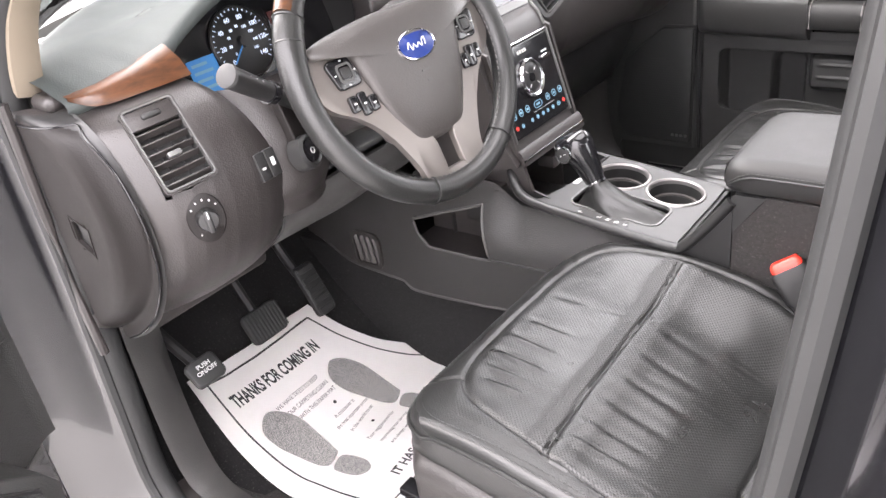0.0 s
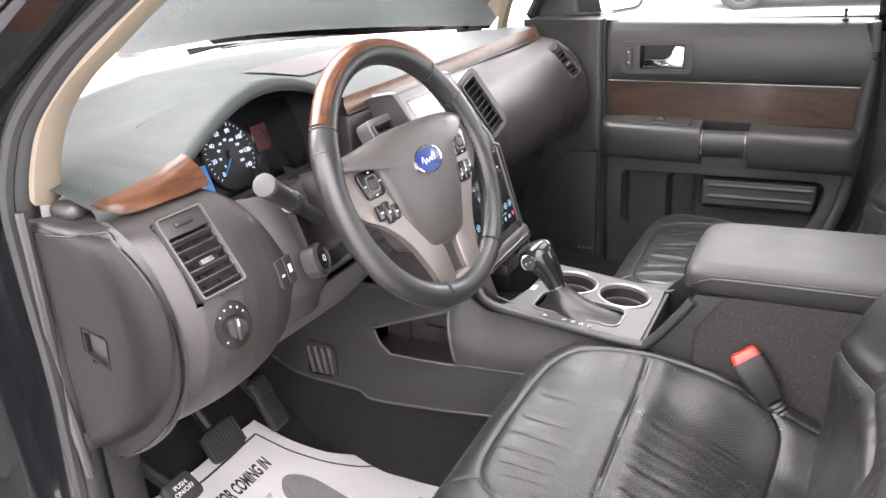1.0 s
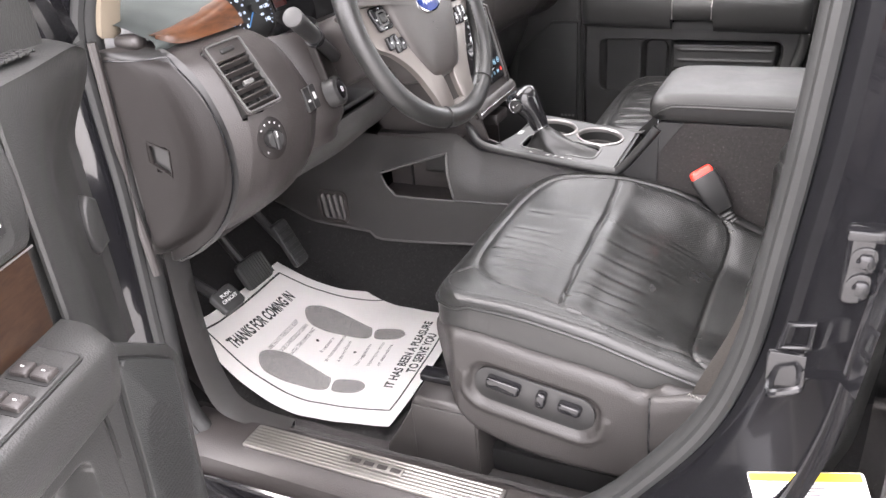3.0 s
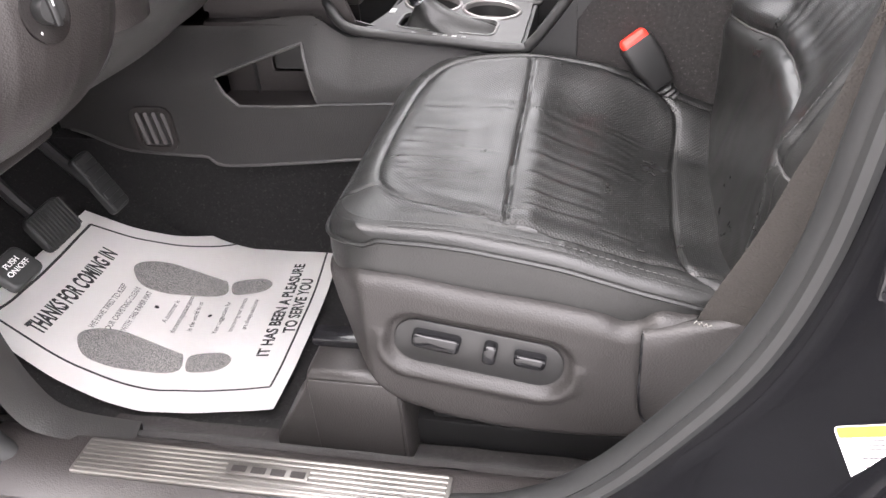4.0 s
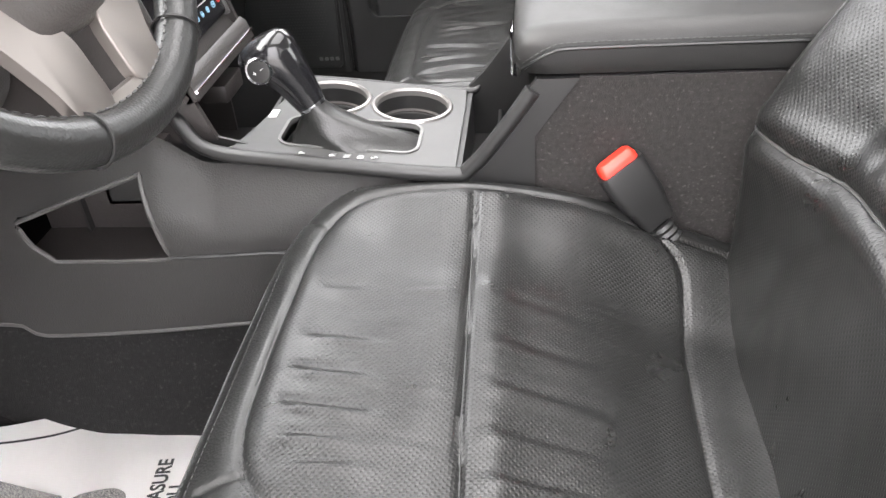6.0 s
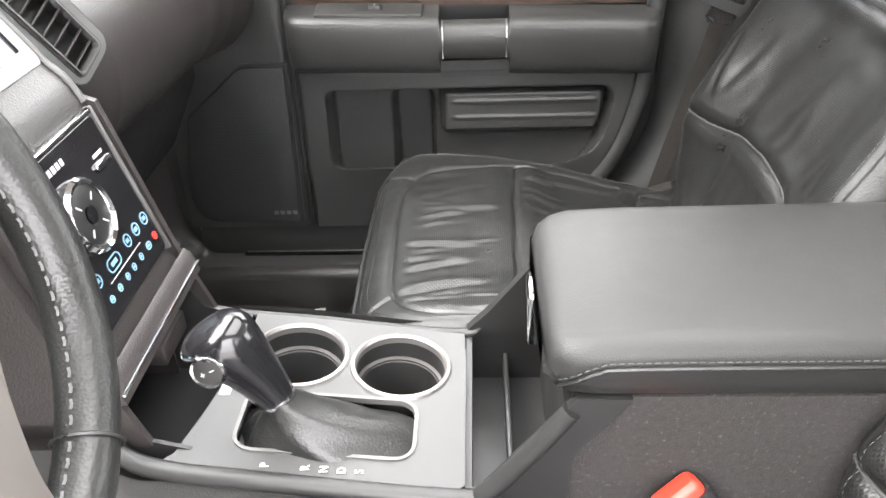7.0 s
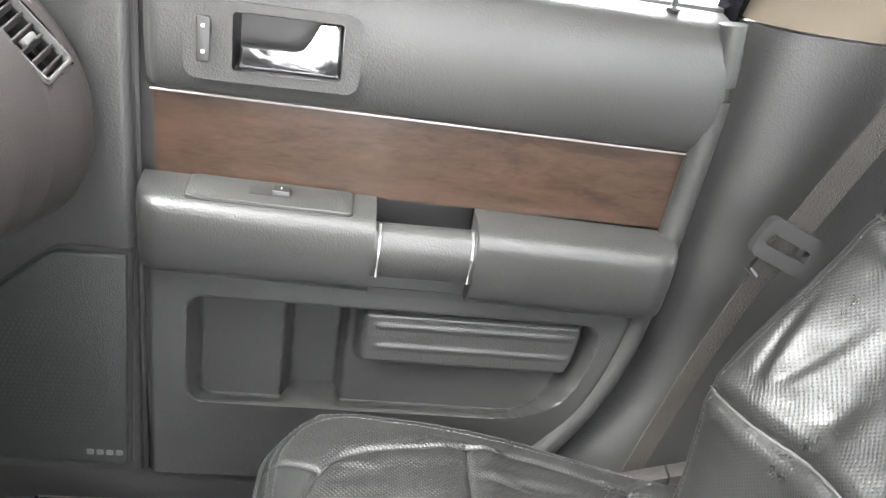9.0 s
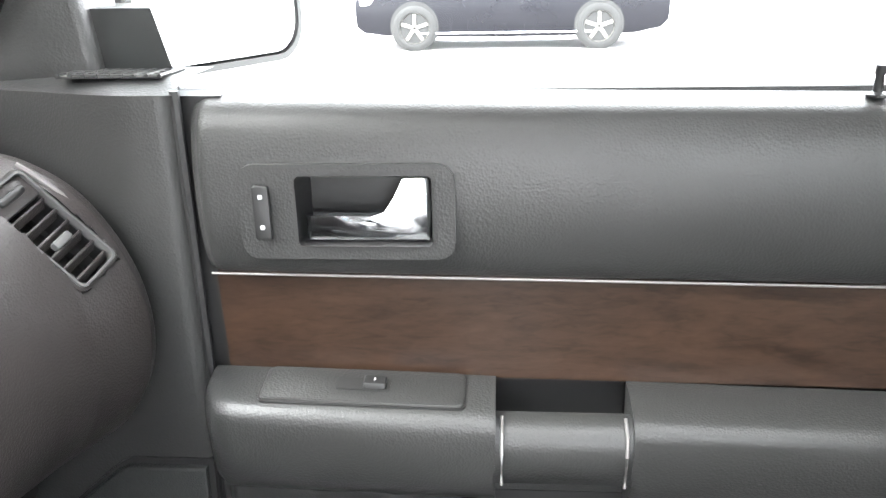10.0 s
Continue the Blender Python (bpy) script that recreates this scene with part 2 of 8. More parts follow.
def thing(name, label, category, m=None, group="", kind=""):
    ob = new(name)
    ob.empty_display_size = 0.05
    if m is not None:
        ob.matrix_world = m
    return tagged(ob, label, category, group, kind)


def solid(name, bm, mat, label, category, kind="", group="", sharp=38):
    return tagged(new(name, finish(name, bm, mat, sharp)), label, category, group, kind)


def box(lo, hi, r=0.0, seg=2, bm=None):
    bm = bm or bmesh.new()
    c = [(a + b) / 2 for a, b in zip(lo, hi)]
    s = [max(1e-4, abs(b - a)) for a, b in zip(lo, hi)]
    made = bmesh.ops.create_cube(bm, size=1.0, matrix=Matrix.Translation(c) @ Matrix.Diagonal((*s, 1)))["verts"]
    if r:
        edges = list({e for v in made for e in v.link_edges})
        bmesh.ops.bevel(bm, geom=edges, offset=min(r, min(s) * 0.49), segments=seg, profile=0.5, affect="EDGES")
    return bm


def move(bm, m):
    bmesh.ops.transform(bm, matrix=m, verts=bm.verts)
    return bm


def join(*bms):
    """One bmesh out of several."""
    out = bms[0]
    for other in bms[1:]:
        me = bpy.data.meshes.new("tmp")
        other.to_mesh(me)
        other.free()
        out.from_mesh(me)
        bpy.data.meshes.remove(me)
    return out


def grid(f, us, vs, bm=None):
    """A sheet of the points f(u, v)."""
    bm = bm or bmesh.new()
    vv = [[bm.verts.new(f(u, v)) for v in vs] for u in us]
    for i in range(len(us) - 1):
        for j in range(len(vs) - 1):
            bm.faces.new((vv[i][j], vv[i + 1][j], vv[i + 1][j + 1], vv[i][j + 1]))
    return bm


def lin(a, b, n):
    return [a + (b - a) * i / (n - 1) for i in range(n)]


def soft_ends(n, k=0.5):
    """0 to 1, denser at both ends."""
    return [(1 - k) * t + k * (0.5 - 0.5 * math.cos(math.pi * t)) for t in lin(0, 1, n)]


def loft(rings, cap=True, closed=True, bm=None):
    bm = bm or bmesh.new()
    vv = [[bm.verts.new(p) for p in ring] for ring in rings]
    n = len(vv[0])
    for a, b in zip(vv, vv[1:]):
        for i in range(n if closed else n - 1):
            j = (i + 1) % n
            bm.faces.new((a[i], a[j], b[j], b[i]))
    if cap and closed:
        bm.faces.new(vv[0][::-1])
        bm.faces.new(vv[-1])
    return bm


def smooth_path(pts, n=8, closed=False):
    """Catmull-Rom through the points."""
    pts = [Vector(p) for p in pts]
    k = len(pts)
    out = []
    for i in range(k if closed else k - 1):
        if closed:
            a, b, c, d = (pts[(i + j - 1) % k] for j in range(4))
        else:
            a, b, c, d = pts[max(i - 1, 0)], pts[i], pts[i + 1], pts[min(i + 2, k - 1)]
        for s in range(n):
            t = s / n
            out.append(0.5 * ((2 * b) + (c - a) * t + (2 * a - 5 * b + 4 * c - d) * t * t + (3 * b - a - 3 * c + d) * t ** 3))
    if not closed:
        out.append(pts[-1])
    return out


def tube(path, r, n=8, closed=False, squash=1.0, up=(0, 0, 1), bm=None):
    """A round or flattened bar along a path; r may be a list."""
    path = [Vector(p) for p in path]
    k = len(path)
    rs = r if isinstance(r, (list, tuple)) else [r] * k
    rings = []
    for i, p in enumerate(path):
        a = path[(i - 1) % k] if closed or i else path[0]
        b = path[(i + 1) % k] if closed or i < k - 1 else path[-1]
        t = (b - a).normalized()
        s = t.cross(Vector(up))
        if s.length < 1e-4:
            s = t.cross(Vector((1, 0, 0)))
        s.normalize()
        w = s.cross(t)
        rings.append([p + rs[i] * (math.cos(q) * s + squash * math.sin(q) * w) for q in [2 * math.pi * j / n for j in range(n)]])
    if closed:
        rings.append(rings[0])
        bm = loft(rings, cap=False, bm=bm)
        bmesh.ops.remove_doubles(bm, verts=bm.verts, dist=1e-6)
        return bm
    return loft(rings, bm=bm)


def rounded(w, h, r, n=5):
    """The outline of a rounded rectangle, centred."""
    r = min(r, w / 2 - 1e-4, h / 2 - 1e-4)
    out = []
    for cx, cy, a0 in ((w / 2 - r, h / 2 - r, 0), (-w / 2 + r, h / 2 - r, 90), (-w / 2 + r, -h / 2 + r, 180), (w / 2 - r, -h / 2 + r, 270)):
        for i in range(n + 1):
            a = radians(a0 + 90 * i / n)
            out.append((cx + r * math.cos(a), cy + r * math.sin(a)))
    return out


def plate(outline, d, r=0.0, bm=None):
    """A slab from a flat outline in x, y, from z = 0 to d, its upper rim eased by r."""
    cx = sum(p[0] for p in outline) / len(outline)
    cy = sum(p[1] for p in outline) / len(outline)
    size = max(max(abs(p[0] - cx), abs(p[1] - cy)) for p in outline)

    def ring(z, inset):
        k = 1 - inset / size
        return [(cx + (x - cx) * k, cy + (y - cy) * k, z) for x, y in outline]
    rings = [ring(0, 0)]
    if r:
        for i in range(4):
            a = radians(90 * i / 3)
            rings.append(ring(d - r + r * math.sin(a), r * (1 - math.cos(a))))
    else:
        rings.append(ring(d, 0))
    return loft(rings, bm=bm)


def frame_plate(outer, inner, d, lip=0.0, bm=None):
    """A flat ring between two outlines of as many points, d thick, with a lip inwards and down."""
    rings = [[(x, y, 0) for x, y in outer], [(x, y, d) for x, y in outer], [(x, y, d) for x, y in inner], [(x, y, -lip) for x, y in inner]]
    return loft(rings, cap=False, bm=bm)


def lathe(profile, n=32, bm=None, cap=True):
    """A turned shape about z from (radius, z) pairs."""
    return loft([[(r * math.cos(a), r * math.sin(a), z) for a in [2 * math.pi * i / n for i in range(n)]] for r, z in profile], cap=cap, bm=bm)


def axes(origin, xdir, ydir):
    """The pose whose x and y run along two directions."""
    x = Vector(xdir).normalized()
    z = x.cross(Vector(ydir)).normalized()
    y = z.cross(x)
    m = Matrix((x, y, z)).transposed().to_4x4()
    m.translation = origin
    return m


def dashes(path, length, gap, r, bm=None):
    """A row of stitches along a path."""
    bm = bm or bmesh.new()
    path = [Vector(p) for p in path]
    walked, on, start = 0.0, True, path[0]
    for a, b in zip(path, path[1:]):
        d = (b - a).length
        pos = 0.0
        while d - pos > 1e-6:
            need = (length if on else gap) - walked
            step = min(need, d - pos)
            pos += step
            walked += step
            if walked >= (length if on else gap) - 1e-7:
                here = a.lerp(b, pos / d)
                if on:
                    tube([start, start.lerp(here, 0.5) + Vector((0, 0, r * 0.6)), here], r, 4, bm=bm)
                start, walked, on = here, 0.0, not on
    return bm


def lettering(body, size, m, mat, name, parent=None, label="", squeeze=1.0, kind="", category="", depth=0.0004, bold=0.0):
    """Words as flat raised letters."""
    cu = bpy.data.curves.new(name, "FONT")
    cu.body, cu.size, cu.extrude = body, size, depth
    cu.align_x, cu.align_y, cu.offset = "CENTER", "CENTER", bold
    tmp = bpy.data.objects.new("tmp_text", cu)
    scene.collection.objects.link(tmp)
    me = bpy.data.meshes.new_from_object(tmp.evaluated_get(bpy.context.evaluated_depsgraph_get()))
    bpy.data.objects.remove(tmp)
    me.transform(m @ Matrix.Diagonal((squeeze, 1, 1, 1)))
    me.materials.clear()
    me.materials.append(mat)
    ob = new(name, me)
    ob.parent = parent
    return tagged(ob, label, category, "", kind)


def cut(bm, m, w, h, depth=0.03):
    """Opens a sheet where it lies in the box w x h about the pose m."""
    inv = m.inverted()
    gone = []
    for f in bm.faces:
        c = inv @ f.calc_center_median()
        if abs(c.x) < w / 2 and abs(c.y) < h / 2 and abs(c.z) < depth:
            gone.append(f)
    bmesh.ops.delete(bm, geom=gone, context="FACES")
    return bm


def linear(pts, x):
    """Piecewise straight value through (x, y) pairs."""
    if x <= pts[0][0]:
        return pts[0][1]
    for (a, p), (b, q) in zip(pts, pts[1:]):
        if x <= b:
            return p + (q - p) * (x - a) / (b - a)
    return pts[-1][1]


def bump(t, w):
    return math.exp(-(t / w) ** 2)


def smoothstep(a, b, x):
    t = max(0.0, min(1.0, (x - a) / (b - a)))
    return t * t * (3 - 2 * t)


def curve(pts, x):
    """Piecewise smooth value through (x, y) pairs."""
    if x <= pts[0][0]:
        return pts[0][1]
    for (a, p), (b, q) in zip(pts, pts[1:]):
        if x <= b:
            return p + (q - p) * smoothstep(a, b, x)
    return pts[-1][1]


# ---- ground and the far side of the lot ----
bm = grid(lambda u, v: (u, v, 0.0), [-2500, -60, -12, -4, 0, 4, 12, 60, 2500], [-2500, -60, -12, -4, 0, 4, 12, 60, 2500])
solid("ground", bm, ASPHALT, "pale worn concrete of the car lot", "ground", "structure")

FLOOR = 0.365


def toe(x):
    return 0.0 if x > -0.28 else ((-0.28 - x) / 0.23) ** 1.5 * 0.115


# ---- body shell (setting) ----
bm = grid(lambda x, y: (x, y, FLOOR - 0.005 + min(0.5, toe(x)) + 0.004 * noise.noise((x * 9, y * 9, 0))), lin(-0.86, 1.9, 56), lin(-0.70, 0.70, 24))
solid("floor_carpet", bm, CARPET, "black loop-pile carpet, slightly dusty, over the car floor", "carpet", "structure")

# raised tunnel carpet beside the console, under the side panels
bm = loft([[(x, -0.178, FLOOR - 0.02), (x, -0.150, 0.60), (x, 0.150, 0.60), (x, 0.178, FLOOR - 0.02)] for x in lin(-0.80, 0.9, 6)])
solid("tunnel_carpet", bm, CARPET, "black carpet over the centre tunnel", "carpet", "structure")

# firewall behind the pedals
bm = box((-0.92, -0.74, 0.3), (-0.87, 0.74, 1.1))
solid("firewall", bm, CARPET, "black carpeted firewall behind the pedals", "wall", "structure")

# roof, headliner and the plain rear that closes the cabin
bm = grid(lambda x, y: (x, y, 1.60 + 0.035 * (1 - (y / 0.75) ** 2) - 0.05 * smoothstep(0.2, -0.2, x)), lin(-0.12, 2.1, 14), lin(-0.74, 0.74, 12))
ROOF_GLASS = pose(0.43, 0, 1.60)
cut(bm, ROOF_GLASS, 0.70, 0.84, 0.2)
bmesh.ops.solidify(bm, geom=bm.faces[:], thickness=0.03)
solid("roof", bm, PAINT, "black painted roof panel of the car", "roof", "structure")
bm = grid(lambda x, y: (x, y, 1.555 + 0.03 * (1 - (y / 0.72) ** 2) - 0.05 * smoothstep(0.2, -0.2, x)), lin(-0.10, 2.05, 14), lin(-0.70, 0.70, 12))
cut(bm, ROOF_GLASS, 0.70, 0.84, 0.2)
solid("headliner", bm, HEADLINER, "pale beige cloth headliner under the roof", "headliner", "structure")
bm = grid(lambda x, y: (x, y, 1.615 + 0.035 * (1 - (y / 0.75) ** 2)), lin(0.0, 0.86, 4), lin(-0.50, 0.50, 6))
g = solid("window_roof", bm, ROOFGLASS, "dark tinted glass panel in the roof", "window", "structure")
bm = box((2.05, -0.76, 0.3), (2.12, 0.76, 1.10), 0.02)
solid("wall_rear", bm, DARKPLASTIC, "plain dark rear end of the cabin", "wall", "structure")

bm = grid(lambda y, z: (2.09 - 0.1 * (z - 1.1), y, z), [-0.72, 0.72], [1.10, 1.58])
g = solid("window_rear", bm, GLASS, "clear glass of the tailgate window", "window", "structure")
g.visible_shadow = False

# passenger side body behind the door
bm = box((-0.95, 0.80, 0.30), (2.1, 0.86, 0.60), 0.01)
solid("sill_passenger", bm, PAINT, "black painted sill under the passenger door", "sill", "structure")
bm = box((-0.72, 0.66, 0.34), (0.62, 0.80, 0.475), 0.02, 3)
solid("sill_trim_passenger", bm, PLASTIC, "charcoal plastic sill trim by the passenger footwell", "sill trim", "structure")
scuff_p = thing("scuff_plate", "ribbed dark scuff plate on the passenger sill", "scuff plate", group="sill scuff plates")
part("base", box((-0.225, 0.716, 0.475), (0.40, 0.776, 0.482), 0.003), GLOSSBLACK, scuff_p)
for k in range(5):
    part("rib", box((-0.22, 0.722 + 0.011 * k, 0.482), (0.39, 0.7265 + 0.011 * k, 0.4845), 0.001, 1), ALUMINIUM, scuff_p)
for k in range(4):
    part("letter_bar", box((-0.045 + 0.028 * k, 0.738, 0.4845), (-0.024 + 0.028 * k, 0.752, 0.486), 0.001, 1), ALUMINIUM, scuff_p)
# moulded trim that sweeps from the sill up in front of the door
rails = [[(0.40, 0.742, 0.477), (-0.20, 0.742, 0.477), (-0.285, 0.740, 0.488), (-0.325, 0.738, 0.53), (-0.338, 0.735, 0.62), (-0.340, 0.733, 0.76), (-0.336, 0.731, 0.90)],
         [(0.40, 0.690, 0.479), (-0.22, 0.690, 0.479), (-0.32, 0.690, 0.490), (-0.372, 0.690, 0.54), (-0.390, 0.690, 0.63), (-0.393, 0.690, 0.77), (-0.388, 0.690, 0.91)],
         [(0.40, 0.672, 0.468), (-0.24, 0.672, 0.468), (-0.34, 0.672, 0.478), (-0.400, 0.674, 0.53), (-0.420, 0.676, 0.63), (-0.424, 0.676, 0.77), (-0.418, 0.676, 0.91)],
         [(0.40, 0.662, 0.40), (-0.26, 0.662, 0.40), (-0.38, 0.662, 0.42), (-0.46, 0.666, 0.50), (-0.49, 0.670, 0.63), (-0.50, 0.670, 0.77), (-0.50, 0.670, 0.91)]]
bm = loft([smooth_path(r_, 6) for r_ in rails], cap=False, closed=False)
bmesh.ops.solidify(bm, geom=bm.faces[:], thickness=0.004)
solid("kick_trim", bm, GREYPLASTIC, "grey moulded trim sweeping from the sill up to the dash", "kick trim", "structure", sharp=60)

# kick panel in front of the passenger door
bm = loft([[(x, 0.74 - 0.09 * smoothstep(-0.30, -0.55, x), z) for z in lin(0.30, 1.15, 10)] for x in lin(-0.85, -0.27, 10)], cap=False, closed=False)
solid("kick_panel", bm, DOORPLASTIC, "charcoal plastic kick panel beside the footwell", "kick panel", "structure")

bm = box((0.28, 0.786, 0.44), (0.64, 0.794, 1.19))
solid("jamb_passenger", bm, DARKPLASTIC, "plain dark door jamb behind the passenger trim", "jamb", "structure")

# passenger B-pillar trim
rings = []
for v in lin(0.42, 1.185, 20) + lin(1.188, 1.56, 10):
    x = 0.545 - 0.10 * smoothstep(0.75, 0.5, v) + 0.02 * smoothstep(1.1, 1.3, v)
    dy = -0.06 * smoothstep(1.15, 1.55, v)
    rings.append([(x, 0.772 + dy, v), (x, 0.745 + dy, v), (x + 0.012, 0.722 + dy, v), (x + 0.04, 0.702 + dy, v), (x + 0.09, 0.692 + dy, v), (x + 0.20, 0.690 + dy, v), (0.905, 0.690 + dy, v), (0.905, 0.772 + dy, v)])
solid("pillar_trim_upper", loft(rings[20:]), BEIGE, "beige cloth-covered upper trim on the door pillar", "pillar trim", "structure")
bm = loft(rings[:20])
solid("pillar_trim_passenger", bm, DOORPLASTIC, "charcoal grained plastic trim on the door pillar", "pillar trim", "structure")
bm = box((0.80, 0.735, 0.36), (2.1, 0.78, 1.16), 0.02)
solid("wall_passenger_rear", bm, DARKPLASTIC, "plain dark rear side of the cabin", "wall", "structure")
bm = grid(lambda x, z: (x, 0.73 - 0.10 * (z - 1.16) / 0.42, z), lin(0.70, 2.1, 2), lin(1.16, 1.58, 2))
g = solid("window_rear_passenger", bm, GLASS, "clear glass of the rear side window", "window", "structure")
g.visible_shadow = False

# windscreen and cowl
def screen_x(y):
    return -0.86 + 0.45 * (abs(y) / 0.74) ** 2.2


bm = grid(lambda y, t: (screen_x(y) + t * (-0.10 + 0.06 * (abs(y) / 0.74) ** 2 - screen_x(y)), y * (1 - 0.10 * t), 1.205 + t * 0.36 - 0.03 * (abs(y) / 0.74) ** 2 * (1 - t)), lin(-0.74, 0.74, 25), lin(0, 1, 8))
g = solid("windscreen", bm, GLASS, "clear curved windscreen glass", "windscreen", "structure")
g.visible_shadow = False
bm = grid(lambda y, t: (screen_x(y) - 0.015 - 0.07 * t, y, 1.175 - 0.03 * (abs(y) / 0.74) ** 2 - 0.05 * t), lin(-0.76, 0.76, 25), lin(0, 1, 4))
solid("cowl", bm, DARKPLASTIC, "black plastic cowl below the windscreen", "cowl", "structure")
bm = grid(lambda y, t: (screen_x(y) - 0.075 - t * (0.95 + 0.35 * (1 - (y / 0.9) ** 2) - (0.86 + screen_x(y)) * -1 * 0.9), y * 1.12, 1.160 - 0.03 * (abs(y) / 0.74) ** 2 - 0.03 * t - 0.25 * t ** 10), lin(-0.80, 0.80, 21), lin(0, 1, 12))
solid("bonnet", bm, DULLEDPAINT, "black painted bonnet in front of the windscreen", "bonnet", "structure")
for k, (ya, yb) in enumerate(((-0.62, -0.02), (0.05, 0.55))):
    wip = thing("wiper", "black windscreen wiper resting at the glass base", "wiper", group="windscreen wipers")
    pts = [(screen_x(y) + 0.02, y, 1.212 + 0.05 * (y - ya) - 0.03 * (abs(y) / 0.74) ** 2) for y in lin(ya, yb, 12)]
    part("blade", tube(pts, 0.005, 6), DARKPLASTIC, wip)
    part("arm", tube([(x - 0.02, y, z + 0.012) for x, y, z in pts[3:]], 0.006, 6), DARKPLASTIC, wip)

# ---- driver side door opening ----
SEAL = [(-0.36, 0.425), (-0.41, 0.50), (-0.405, 0.66), (-0.39, 0.90), (-0.39, 1.08), (-0.386, 1.16), (-0.370, 1.215), (-0.345, 1.265), (-0.283, 1.327), (-0.208, 1.380), (-0.09, 1.455), (0.08, 1.53),
        (0.30, 1.55), (0.52, 1.555), (0.585, 1.50), (0.580, 1.30), (0.565, 1.10), (0.548, 0.95), (0.530, 0.82), (0.495, 0.71), (0.435, 0.61), (0.365, 0.52), (0.29, 0.462), (0.20, 0.438), (-0.05, 0.43), (-0.27, 0.425)]


def lean(z):
    """How far the body side leans in above the belt line."""
    return 0.10 * smoothstep(1.15, 1.6, z)


seal_pts = smooth_path([(x, -0.735 + lean(z), z) for x, z in SEAL], 6, True)
bm = tube(seal_pts, 0.0185, 14, True, up=(0, 1, 0))
seal = solid("door_seal", bm, RUBBER, "black rubber seal round the driver door opening", "door seal", "structure")
bm = tube([p + Vector((0.0, -0.018, 0.0)) for p in seal_pts], 0.010, 8, True, up=(0, 1, 0))
solid("seal_lip", bm, RUBBER, "thin black rubber lip of the door seal", "door seal", "structure")
bm = loft([[(p.x, p.y - 0.010, p.z) for p in seal_pts], [(0.07 + (p.x - 0.07) * 1.07, p.y - 0.03, 0.98 + (p.z - 0.98) * 1.05) for p in seal_pts],
           [(0.07 + (p.x - 0.07) * 1.10, p.y - 0.075, 0.98 + (p.z - 0.98) * 1.07) for p in seal_pts],
           [(0.07 + (p.x - 0.07) * 1.17, p.y - 0.095, 0.98 + (p.z - 0.98) * 1.10) for p in seal_pts],
           [(0.07 + (p.x - 0.07) * 1.19, p.y - 0.15, 0.98 + (p.z - 0.98) * 1.11) for p in seal_pts]], cap=False)
solid("door_frame", bm, PAINT, "gloss black painted door frame of the car body", "door frame", "structure", sharp=60)

# fender in front of the hinge and the rocker below
bm = box((-1.30, -0.95, 0.30), (-0.50, -0.86, 1.12), 0.03, 3)
solid("fender", bm, PAINT, "black painted front fender ahead of the door", "fender", "structure")
bm = loft([[(x, -0.80, 0.40), (x, -0.86, 0.40), (x, -0.90, 0.37), (x, -0.91, 0.30), (x, -0.86, 0.25), (x, -0.80, 0.25)] for x in lin(-0.55, 2.0, 4)])
solid("rocker_panel", bm, PAINT, "black painted rocker panel under the door opening", "rocker panel", "structure")

# sill cover with a ribbed bright plate
bm = loft([[(x, -0.674, 0.36), (x, -0.677, 0.435 - 0.01 * smoothstep(-0.2, -0.35, x)), (x, -0.686, 0.448), (x, -0.700, 0.453), (x, -0.765, 0.448), (x, -0.785, 0.43), (x, -0.79, 0.36)] for x in lin(-0.42, 0.45, 12)])
solid("sill_trim_driver", bm, PLASTIC, "charcoal plastic sill cover in the driver doorway", "sill trim", "structure")
bm = grid(lambda x, t: (x, -0.585 - 0.093 * t, FLOOR + 0.008 + 0.066 * smoothstep(0.15, 1.0, t) + 0.004 * noise.noise((x * 18, t * 3, 2))), lin(-0.45, 0.60, 60), lin(0, 1, 10))
solid("sill_carpet", bm, CONCARPET, "dusty charcoal loop carpet rising to the sill", "carpet", "structure", sharp=80)
scuff = thing("scuff_plate", "ribbed brushed aluminium scuff plate on the driver sill", "scuff plate", group="sill scuff plates")
part("base", box((-0.275, -0.756, 0.449), (0.20, -0.703, 0.4565), 0.002, 2), ALUMINIUM, scuff)
for k in range(7):
    y = -0.7515 + 0.0072 * k
    part("rib", box((-0.27, y, 0.456), (0.195, y + 0.0042, 0.4588), 0.001, 1), ALUMINIUM, scuff)
bm = box((-0.075, -0.738, 0.4585), (0.03, -0.721, 0.4605), 0.002)
part("nameplate", bm, ALUMINIUM, scuff)
for k in range(4):
    part("letter_bar", box((-0.067 + 0.025 * k, -0.734, 0.4605), (-0.049 + 0.025 * k, -0.725, 0.4613)), PLASTIC, scuff)

